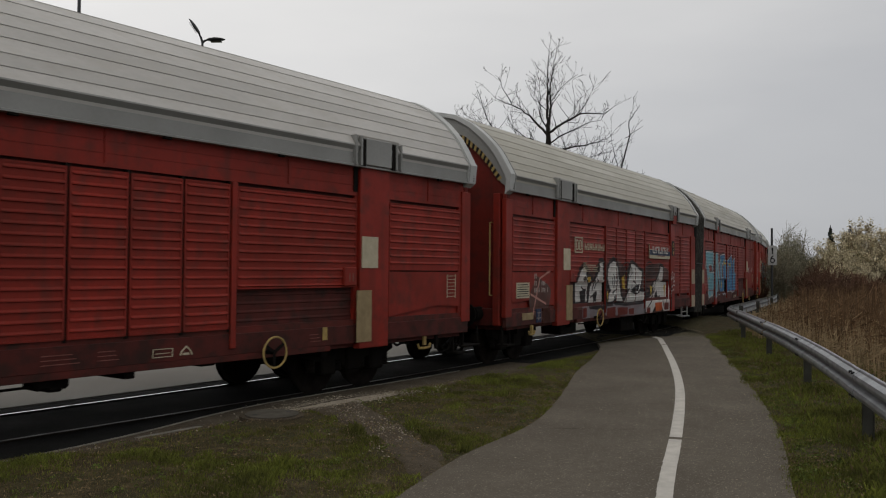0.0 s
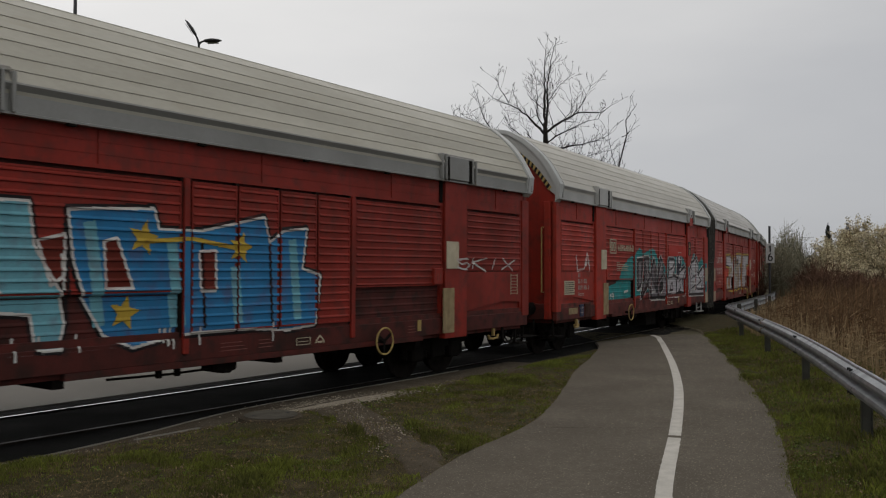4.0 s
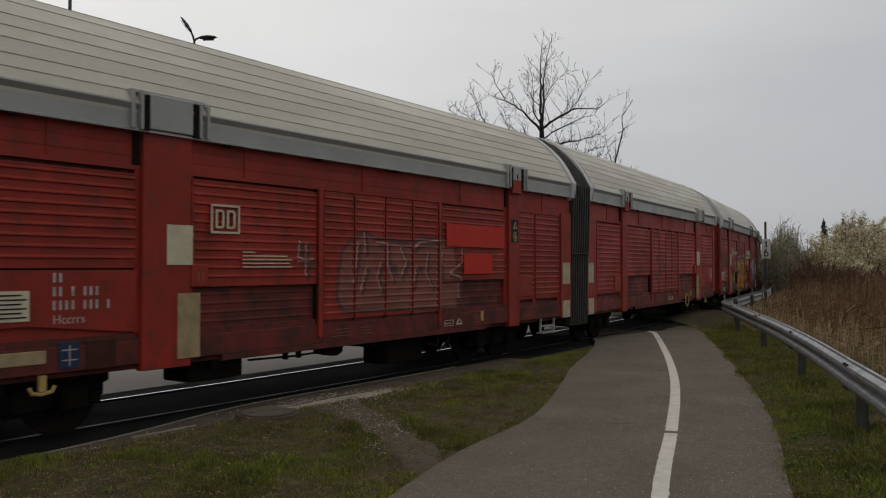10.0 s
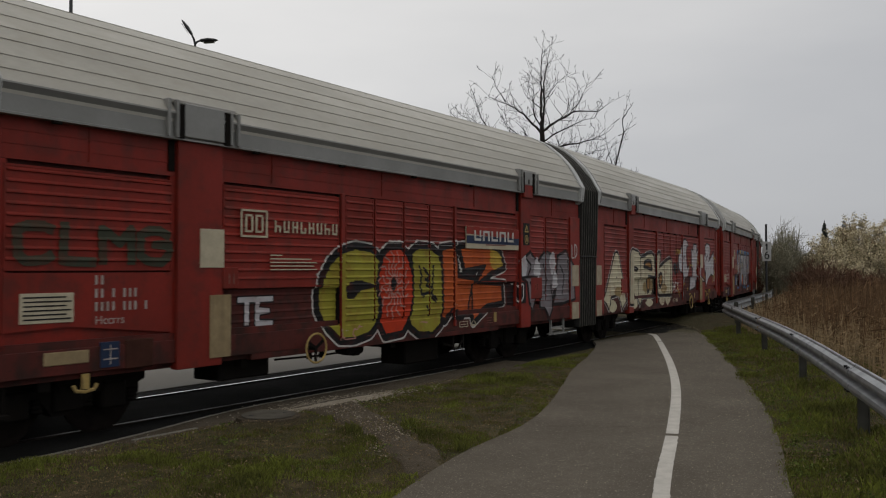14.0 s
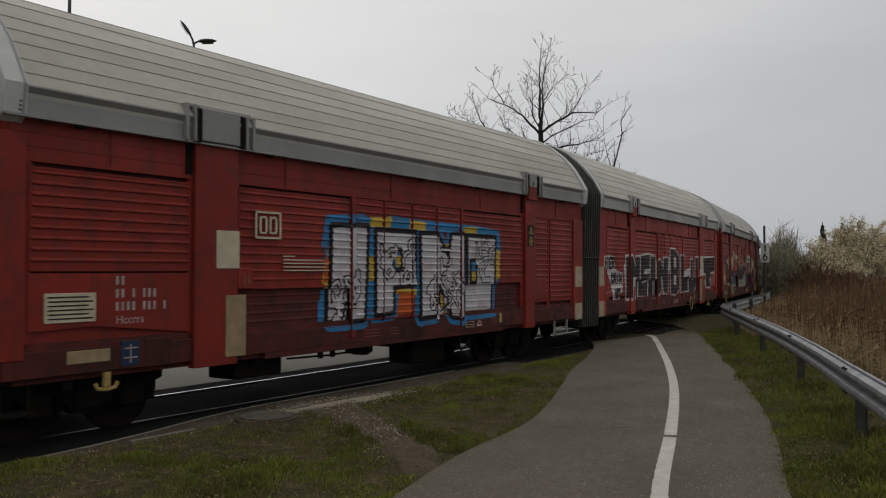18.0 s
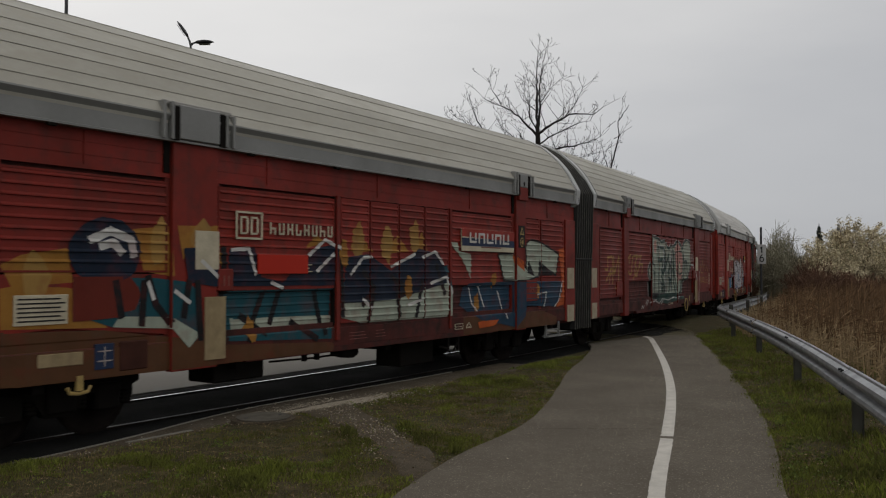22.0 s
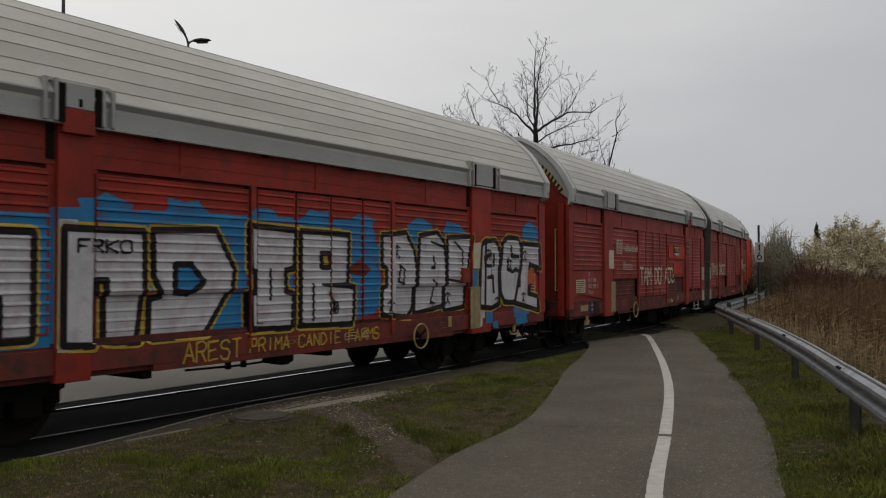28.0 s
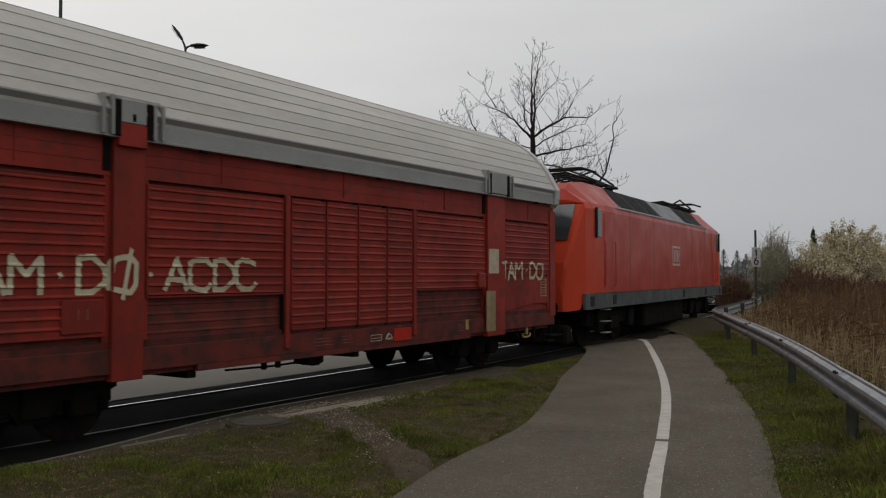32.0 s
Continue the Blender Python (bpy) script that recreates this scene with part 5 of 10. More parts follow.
def owner_plate(ob, side):
    pl = part("owner_plate", Shape().box(1.86, 3.70, -1.502, -1.478, 2.10, 2.48, 0.004), CREAM, ob, "dark blue owner plate with pale lettering bars")
    f = Shape().box(1.862, 3.698, -1.507, -1.500, 2.19, 2.325)
    part("blue_field", f, NAVY, pl)
    rf = Shape()
    rf.ring([[(1.862, y, 2.478), (3.698, y, 2.478), (3.698, y, 2.31), (2.6, y, 2.33), (1.862, y, 2.35)] for y in (-1.509, -1.5)])
    part("red_field", rf, RED, pl)
    for k in range(5):
        q = 2.10 + 0.29 * k
        nm = Shape().box(q, q + 0.045, -1.515, -1.506, 2.24, 2.42)
        nm.box(q, q + 0.22, -1.515, -1.506, 2.38 if k % 2 else 2.24, 2.42 if k % 2 else 2.28)
        nm.box(q + 0.175, q + 0.22, -1.515, -1.506, 2.24 if k % 2 else 2.30, 2.42)
        part("name_block", nm, WHITE, pl)
    part("subtitle_bar", Shape().box(2.5, 3.2, -1.507, -1.501, 2.165, 2.185), FADED, pl)


def repaint(ob, plate):
    part("repainted_panel", Shape().box(1.72, 3.62, -1.494, -1.478, 2.08, 2.46, 0.003), RED_NEW, ob, "bright red repainted rectangle")
    part("repainted_panel", Shape().box(2.25, 3.2, -1.494, -1.478, 1.62, 1.96, 0.003), RED_NEW, ob, "bright red repainted rectangle")
    if plate:
        lease_plate(ob, 2.27)


def lease_plate(ob, x):
    pl = part("owner_plate", Shape().box(x, x + 0.65, -1.504, -1.478, 2.16, 2.46, 0.003), BLACK, ob, "black owner plate with a yellow emblem")
    e = Shape().box(x + 0.06, x + 0.58, -1.510, -1.503, 2.40, 2.435)
    for q0, q1 in ((0.17, 0.20), (0.26, 0.33), (0.40, 0.37), (0.36, 0.44), (0.50, 0.46)):
        e.ring([[(x + q0 + a, y, 2.40), (x + q0 + a + 0.045, y, 2.40), (x + q1 + a + 0.045, y, 2.285), (x + q1 + a, y, 2.285)] for a in (0,) for y in (-1.510, -1.503)])
    part("emblem", e, PAINT["yellow"], pl)
    part("white_bar", Shape().box(x + 0.07, x + 0.58, -1.510, -1.503, 2.175, 2.245), WHITE, pl)
    for q in (0.17, 0.46):
        part("wheel_dot", Shape().disc((x + q, -1.508, 2.205), (0, -1, 0), 0.028, 0.006, 10), BLACK, pl)


NAVY = surface("navy_sign_paint", (0.022, 0.035, 0.075), rough=0.5, scale=5, spread=0.4)


def decorate(n, ob):
    """What is painted on each wagon; x along the wagon, z over the rail."""
    S = SIDE_A if n % 2 else SIDE_B
    r = random.Random(100 + n)
    if n == 1:
        paint([list(p) for p in (((-3.00, 1.62), (-2.70, 1.88), (-2.38, 1.83), (-2.15, 1.73), (-1.73, 1.96), (-1.40, 2.02), (-1.23, 1.79), (-0.99, 2.03), (-0.53, 2.04), (0.14, 1.80), (0.40, 2.01), (1.28, 1.81), (1.94, 1.93), (2.92, 1.99), (3.83, 1.75), (3.85, 0.61), (1.52, 0.65), (-0.02, 0.93), (-1.32, 0.89), (-2.99, 0.92)), ((-0.11, 0.94), (1.51, 0.93), (1.52, 0.65), (-0.02, 0.67)))[:1]], "faded", ob, S, 0.003)
        paint([list(p) for p in (((-3.00, 1.62), (-2.70, 1.88), (-2.38, 1.83), (-2.15, 1.73), (-1.73, 1.96), (-1.40, 2.02), (-1.23, 1.79), (-0.99, 2.03), (-0.53, 2.04), (0.14, 1.80), (0.40, 2.01), (1.28, 1.81), (1.94, 1.93), (2.92, 1.99), (3.83, 1.75), (3.85, 0.61), (1.52, 0.65), (-0.02, 0.93), (-1.32, 0.89), (-2.99, 0.92)), ((-0.11, 0.94), (1.51, 0.93), (1.52, 0.65), (-0.02, 0.67)))[1:]] + [list(p) for p in (((-1.36, 1.03), (1.60, 0.93), (1.53, 0.62), (-1.31, 0.73)), ((-2.7, 0.98), (-1.4, 0.96), (-1.4, 0.72), (-2.7, 0.72)))], "grey", ob, S, 0.0045)
        block(ob, S, (((-3.00, 1.52), (-2.81, 1.78), (-2.60, 1.86), (-2.46, 1.78), (-2.49, 1.62), (-2.18, 1.59), (-2.31, 1.29), (-2.28, 1.07), (-2.99, 1.07)), ((-1.91, 1.61), (-1.69, 1.78), (-1.68, 1.96), (-1.48, 1.98), (-1.44, 1.58), (-1.34, 1.55), (-1.37, 0.95), (-2.24, 0.99), (-2.14, 1.39)), ((-1.23, 1.61), (-1.19, 1.79), (-1.06, 1.94), (-0.84, 2.01), (-0.65, 1.98), (-0.49, 1.80), (-0.32, 1.21), (-0.12, 1.01), (-0.63, 1.03), (-0.71, 1.15), (-0.82, 1.03), (-1.18, 1.02), (-1.15, 1.24), (-1.01, 1.30), (-1.15, 1.43))), "white", ((0.085, "black"),), (0.018, "black"), 0.006)
        block(ob, S, (((0.24, 1.67), (0.45, 1.96), (0.63, 1.95), (1.31, 1.74), (1.24, 1.48), (1.09, 1.26), (1.51, 1.23), (1.51, 0.99), (-0.07, 0.97), (0.04, 1.13), (0.32, 1.32), (0.10, 1.30)), ((2.55, 1.50), (2.82, 1.74), (2.93, 1.91), (3.17, 1.87), (3.13, 1.49), (3.69, 1.47), (3.84, 1.22), (3.80, 0.65), (3.21, 0.65), (3.07, 0.78), (2.43, 0.80), (2.19, 0.64), (1.62, 0.68), (1.62, 0.98), (1.95, 1.04), (2.24, 1.23))), "white", ((0.07, "black"),), (0.018, "black"), 0.006)
        paint(thick(arcs(0.10, 1.46, (0.22, 0.32, 0.42, 0.52), 0.5, 3.0) + arcs(1.95, 1.51, (0.2, 0.3, 0.4, 0.5), 0.3, 2.9), 0.018), "black", ob, S, 0.0125)
        paint(thick([list(p) for p in (((-0.83, 1.67), (-0.75, 1.57), (-0.80, 1.37)), ((-0.89, 1.61), (-0.90, 1.42)), ((-1.97, 1.55), (-1.89, 1.47), (-2.01, 1.32)), ((-1.82, 1.57), (-1.73, 1.50), (-1.84, 1.36)), ((0.59, 1.52), (0.81, 1.45), (0.73, 1.35), (1.01, 1.26)), ((0.41, 1.25), (0.89, 1.19), (1.21, 1.30)), ((0.52, 1.39), (0.41, 1.26)), ((1.84, 0.82), (2.43, 1.10), (2.49, 1.42)), ((1.95, 1.00), (3.07, 1.07)), ((2.74, 1.58), (2.55, 1.22)), ((3.48, 1.40), (3.51, 0.71)), ((3.07, 1.07), (3.28, 0.73)), ((-2.59, 1.62), (-2.37, 1.51)), ((-2.64, 1.41), (-2.43, 1.30)), ((-2.08, 1.17), (-1.72, 1.27), (-1.77, 1.04)), ((0.23, 1.60), (0.14, 1.33)), ((1.51, 1.25), (1.84, 1.35), (2.43, 1.22)), ((-0.49, 1.80), (-0.60, 1.35), (-0.90, 1.23)))], 0.022), "black", ob, S, 0.0125)
        paint([list(p) for p in (((-1.97, 1.23), (-1.70, 1.32), (-1.81, 1.07), (-1.92, 1.05)), ((-0.81, 1.14), (-0.67, 1.19), (-0.68, 1.04)), ((0.46, 1.32), (1.08, 1.45), (0.99, 1.27), (0.60, 1.20)), ((1.73, 1.13), (2.43, 1.34), (2.55, 1.18), (1.95, 1.00)), ((2.55, 1.10), (2.78, 1.25), (2.87, 0.96)), ((-2.70, 1.59), (-2.49, 1.59), (-2.59, 1.51)), ((-2.74, 1.31), (-2.37, 1.37), (-2.42, 1.08), (-2.69, 1.07)))], "black", ob, S, 0.0145)
        paint([list(p) for p in (((-2.44, 1.62), (-2.24, 1.63), (-2.27, 1.50), (-2.39, 1.51)), ((-0.28, 1.60), (-0.09, 1.67), (-0.03, 1.30), (-0.21, 1.37)), ((-1.34, 1.22), (-1.19, 1.32), (-1.24, 1.02)), ((2.16, 1.39), (2.38, 1.34), (2.28, 1.09)), ((3.39, 1.36), (3.56, 1.40), (3.48, 1.06)))], "yellow", ob, S, 0.0165)
        paint([list(p) for p in (((-1.25, 0.90), (-0.65, 0.91), (-0.65, 0.67), (-1.21, 0.69)), ((-0.51, 0.89), (0.22, 0.88), (0.20, 0.70), (-0.47, 0.70)), ((0.28, 0.83), (0.72, 0.84), (0.68, 0.68), (0.33, 0.69)), ((1.71, 0.81), (2.03, 0.81), (2.01, 0.67), (1.73, 0.67)), ((2.43, 0.92), (3.07, 0.92), (3.05, 0.70), (2.50, 0.68)), ((-1.83, 0.88), (-1.52, 0.88), (-1.48, 0.73), (-1.80, 0.73)), ((-2.69, 0.94), (-2.47, 0.95), (-2.47, 0.74), (-2.68, 0.73)), ((3.28, 0.90), (3.70, 0.89), (3.67, 0.70), (3.29, 0.69)))], "brick", ob, S, 0.0145)
        paint([list(p) for p in (((-1.25, 0.90), (-0.65, 0.91), (-0.65, 0.67), (-1.21, 0.69)), ((-0.51, 0.89), (0.22, 0.88), (0.20, 0.70), (-0.47, 0.70)), ((0.28, 0.83), (0.72, 0.84), (0.68, 0.68), (0.33, 0.69)), ((1.71, 0.81), (2.03, 0.81), (2.01, 0.67), (1.73, 0.67)), ((2.43, 0.92), (3.07, 0.92), (3.05, 0.70), (2.50, 0.68)), ((-1.83, 0.88), (-1.52, 0.88), (-1.48, 0.73), (-1.80, 0.73)), ((-2.69, 0.94), (-2.47, 0.95), (-2.47, 0.74), (-2.68, 0.73)), ((3.28, 0.90), (3.70, 0.89), (3.67, 0.70), (3.29, 0.69)))[4:5]], "orange", ob, S, 0.0165)
        paint(thick([[(3.85, 1.5), (3.92, 1.75), (4.02, 1.72), (3.95, 1.55), (4.1, 1.62)], [(4.15, 1.7), (4.05, 1.45), (4.2, 1.5)], [(3.85, 1.3), (4.05, 1.38), (4.2, 1.34)], [(3.9, 1.2), (4.1, 1.26)]], 0.012), "white", ob, S, 0.004)
        paint([blob(r, -4.9, 1.2, 0.5, 0.4, 16, 0.2)], "faded", ob, S, 0.003)
        paint(thick([[(-5.2, 0.9), (-4.9, 1.6), (-4.4, 1.75)], [(-5.3, 1.3), (-4.6, 1.1)]], 0.02), "pink", ob, S, 0.006)
        owner_plate(ob, S)
    elif n == 2:
        A = (((-5.82, 2.43), (-4.44, 2.44), (-4.44, 1.83), (-4.58, 1.80), (-4.68, 1.99), (-5.23, 2.00), (-5.14, 1.74), (-4.29, 1.75), (-4.24, 1.48), (-4.33, 0.99), (-5.17, 0.89), (-5.31, 1.28), (-5.44, 1.42), (-5.48, 1.61), (-5.65, 1.93)), ((-4.37, 2.39), (-3.39, 2.40), (-3.33, 1.97), (-3.04, 1.50), (-2.98, 1.21), (-3.04, 0.96), (-3.27, 0.97), (-3.33, 1.31), (-3.82, 1.36), (-3.92, 0.94), (-4.13, 0.86), (-4.18, 1.31), (-4.24, 1.75)))
        B = (((-2.99, 2.35), (-1.99, 2.41), (-1.92, 2.19), (-1.36, 2.19), (-0.39, 2.40), (-0.30, 2.09), (-0.06, 2.24), (0.36, 2.29), (0.28, 1.76), (0.62, 1.68), (0.54, 1.02), (0.03, 0.98), (-0.61, 1.03), (-1.64, 1.03), (-2.24, 0.92), (-2.55, 1.07), (-2.80, 1.46), (-2.93, 1.84)),)
        gaps = (((-2.59, 2.04), (-2.44, 2.08), (-2.24, 1.55), (-2.56, 1.55)), ((-1.39, 1.96), (-1.15, 1.97), (-1.14, 1.51), (-1.36, 1.51)), ((-3.99, 2.16), (-3.66, 1.53), (-3.88, 1.54)), ((-3.30, 2.03), (-3.02, 2.10), (-3.02, 1.69), (-3.16, 1.59)))
        paint(thick(rim(A + B), 0.05), "black", ob, S, 0.003)
        paint([list(p) for p in A], "cyan", ob, S, 0.0055)
        paint([list(p) for p in B], "blue", ob, S, 0.0055)
        paint(thick([[(-2.75, 2.2), (-2.6, 1.2)], [(-1.75, 2.05), (-1.65, 1.15)], [(-0.85, 1.75), (-0.8, 1.15)], [(0.1, 2.1), (0.2, 1.15)]], 0.07), "cyan", ob, S, 0.0075)
        paint([list(p) for p in gaps], "brick", ob, S, 0.0095)
        paint(thick(rim(A + B + gaps), 0.016) + thick(drips(r, -5.5, 0.5, 1.1, 16, 0.3) + [list(((-6.02, 2.26), (-5.90, 1.87), (-5.78, 2.14), (-5.76, 1.74))), [(-5.3, 1.2), (-5.34, 0.85)], [(-3.05, 1.9), (-3.02, 1.55)]], 0.013), "white", ob, S, 0.0115)
        paint(thick([[(-4.4, 2.3), (-4.36, 1.0)], [(-3.02, 2.2), (-2.95, 1.2)], [(-1.35, 2.1), (-1.3, 1.1)], [(-0.3, 2.1), (-0.25, 1.1)]], 0.02), "black", ob, S, 0.0095)
        paint([star(x, z, 0.20) for x, z in ((-2.12, 2.09), (-0.77, 2.01), (-2.30, 1.29), (-5.22, 1.55))[:3]] + [star(-5.22, 1.55, 0.1)], "yellow", ob, S, 0.0135)
        paint(thick([[(-2.1, 2.05), (-1.5, 2.1), (-0.8, 2.0)]], 0.025), "yellow", ob, S, 0.0135)
        tag(ob, S, "SKIX", 3.9, 5.8, 1.75, 1.95, "white", 0.014, r, 0.15)
    elif n == 3:
        cloud = (((-1.08, 2.16), (-0.90, 2.30), (-0.70, 2.26), (-0.68, 2.15), (-0.23, 2.25), (0.12, 2.35), (0.42, 2.29), (0.79, 2.02), (0.94, 2.12), (1.58, 1.77), (1.75, 2.11), (2.30, 2.13), (2.54, 2.31), (2.79, 2.29), (2.95, 2.35), (3.21, 2.23), (3.55, 2.01), (4.02, 1.77), (4.66, 2.28), (5.00, 2.24), (5.35, 1.95), (5.65, 2.18), (6.02, 1.96), (6.02, 1.68), (3.11, 1.62), (1.58, 1.44), (0.09, 1.71), (-0.76, 1.99), (-1.08, 1.98)),)
        paint([list(p) for p in cloud] + [list(p) for p in (((5.19, 1.96), (5.46, 2.04), (5.74, 1.97), (6.03, 1.90), (6.08, 1.98), (6.34, 1.98), (6.34, 1.09), (6.09, 0.96), (5.89, 1.00), (5.94, 1.76)),)] + [list(((-3.32, 1.03), (-3.17, 1.35), (-2.53, 1.44), (-2.28, 1.79), (-1.75, 2.05), (-1.34, 2.13), (-0.91, 2.33), (-0.52, 2.20), (0.09, 2.2), (0.2, 1.2), (-2.48, 0.99)))], "teal", ob, S, 0.003)
        paint([blob(r, x, z, 0.10, 0.10, 10, 0.25) for x, z in ((-0.55, 2.05), (0.35, 1.95), (1.2, 1.8), (3.4, 1.85), (5.9, 1.5), (6.0, 1.9), (6.1, 1.2))], "midnight", ob, S, 0.0055)
        part("repainted_panel", Shape().box(1.80, 3.68, -1.4785, -1.47, 2.15, 2.47, 0.003), RED_NEW, ob, "bright red repainted rectangle")
        A = (((-1.08, 1.99), (-0.71, 2.01), (-0.70, 1.82), (-0.78, 1.58), (-0.86, 1.37), (-1.05, 1.30), (-1.07, 1.30)), ((-0.50, 2.05), (-0.14, 2.05), (-0.18, 1.68), (0.09, 1.58), (0.72, 1.09), (0.58, 1.02), (0.13, 1.02), (-0.22, 1.40), (-0.75, 1.07), (-0.79, 1.12), (-0.50, 1.57)), ((0.32, 2.02), (0.53, 1.76), (0.54, 1.28), (0.36, 1.34), (0.12, 1.56), (0.09, 1.78)), ((0.72, 1.63), (0.79, 1.93), (0.97, 2.08), (1.13, 1.96), (1.16, 1.67), (1.52, 1.44), (1.55, 1.11), (1.38, 1.00), (0.71, 1.03), (0.61, 1.34)))
        block(ob, S, A, "grey", ((0.10, "white"), (0.065, "black")), (0.030, "black"), 0.0055, holes=(((0.81, 1.26), (0.98, 1.38), (1.17, 1.36), (1.14, 1.27), (0.93, 1.20)),), inner="black")
        B = (((1.86, 2.06), (2.39, 2.06), (2.45, 1.81), (2.25, 1.58), (2.85, 1.53), (2.90, 1.03), (1.63, 1.07), (1.60, 1.30), (1.76, 1.57), (1.82, 1.77)), ((2.90, 1.68), (3.55, 1.84), (3.69, 1.58), (3.69, 1.07), (3.44, 1.04), (3.11, 1.11), (2.85, 1.05), (2.80, 1.48)))
        block(ob, S, B, "silver", ((0.09, "white"), (0.06, "black")), (0.026, "black"), 0.0055)
        C = (((3.90, 1.54), (4.00, 1.77), (4.24, 1.95), (4.45, 2.00), (4.66, 2.03), (4.79, 2.15), (5.20, 1.92), (5.20, 1.61), (5.79, 1.84), (5.97, 1.84), (5.91, 1.00), (3.94, 1.02), (3.88, 1.27)),)
        block(ob, S, C, "silver", ((0.085, "white"), (0.055, "black")), (0.028, "black"), 0.0055)
        paint(thick(rim((((2.65, 1.61), (2.67, 2.10), (2.79, 2.23), (2.95, 2.28), (3.11, 2.22), (3.18, 2.08), (3.14, 1.83), (2.95, 1.77), (2.95, 1.62)),)), 0.05), "white", ob, S, 0.0105)
        paint([list(p) for p in (((2.65, 1.61), (2.67, 2.10), (2.79, 2.23), (2.95, 2.28), (3.11, 2.22), (3.18, 2.08), (3.14, 1.83), (2.95, 1.77), (2.95, 1.62)),)], "midnight", ob, S, 0.0125)
        paint([blob(r, 2.93, 2.06, 0.125, 0.125, 16, 0.02)], "silver", ob, S, 0.0145)
        ink = [list(p) for p in (((-0.67, 2.04), (-0.69, 1.82), (-0.75, 1.61), (-0.86, 1.34)), ((-0.50, 1.60), (-0.64, 1.44), (-0.78, 1.12)), ((-0.47, 1.94), (-0.29, 1.60), (-0.49, 1.33)), ((-0.04, 1.57), (-0.29, 1.43), (-0.75, 1.07)), ((-0.22, 1.37), (0.09, 1.24), (0.03, 1.01)), ((-0.35, 1.35), (-0.33, 1.05)), ((-0.19, 1.34), (-0.17, 1.04)), ((0.39, 1.77), (0.42, 1.35)), ((0.51, 1.74), (0.49, 1.31)), ((0.12, 1.59), (0.36, 1.32), (0.68, 1.06)), ((0.79, 1.71), (0.94, 1.90), (1.05, 1.93)), ((0.64, 1.34), (0.79, 1.46), (1.13, 1.61)), ((1.17, 1.58), (1.14, 1.19), (0.79, 1.05)), ((-0.76, 1.93), (-0.83, 1.39)))]
        paint(thick(ink, 0.030), "black", ob, S, 0.0145)
        paint(thick([[(a + 0.06, b + 0.02) for a, b in q] for q in ink[::2]], 0.014), "white", ob, S, 0.0165)
        ink = [list(p) for p in (((1.86, 1.77), (2.16, 1.79), (2.40, 1.95)), ((1.80, 1.53), (2.21, 1.56)), ((2.14, 1.14), (2.26, 1.35), (2.42, 1.39), (2.48, 1.18), (2.21, 1.17)), ((2.95, 1.55), (2.85, 1.07)), ((3.11, 1.40), (3.38, 1.50), (3.55, 1.70)), ((3.33, 1.24), (3.11, 1.13), (3.67, 1.07)), ((3.27, 1.39), (3.24, 1.13)), ((3.67, 1.58), (3.50, 1.39), (3.67, 1.19)), ((1.63, 1.27), (1.93, 1.26)))] + [list(p) for p in (((4.08, 1.11), (4.03, 1.45), (4.16, 1.65), (4.41, 1.81)), ((4.42, 1.26), (4.38, 1.49), (4.57, 1.56), (4.84, 1.56)), ((4.30, 1.18), (4.86, 1.29), (5.07, 1.14)), ((4.89, 2.01), (4.90, 1.56)), ((4.98, 1.76), (5.28, 1.55), (5.58, 1.41), (5.07, 1.29)), ((5.74, 1.54), (5.75, 1.12), (5.45, 1.41)), ((5.11, 1.15), (5.89, 1.15)), ((5.20, 1.91), (5.19, 1.62)))]
        paint(thick(ink, 0.024), "black", ob, S, 0.0145)
        paint([list(p) for p in (((4.41, 1.44), (4.69, 1.44), (4.69, 1.33), (4.43, 1.33)),)], "white", ob, S, 0.0165)
        paint([blob(r, x, 1.39, 0.02, 0.045, 8, 0.1) for x in (4.50, 4.60)], "black", ob, S, 0.0185)
        paint(thick([[(a - 0.05, b - 0.04), (a + 0.25, b - 0.02)] for a, b in ((-1.9, 1.25), (-0.9, 1.3), (0.2, 1.2), (1.0, 1.35), (2.2, 1.2), (4.6, 1.2))], 0.03), "white", ob, S, 0.0125)
        paint(thick(strokes_of("LA", -5.2, -4.5, 1.75, 2.1, 0.2, r, 0.2), 0.025), "white", ob, S, 0.004)
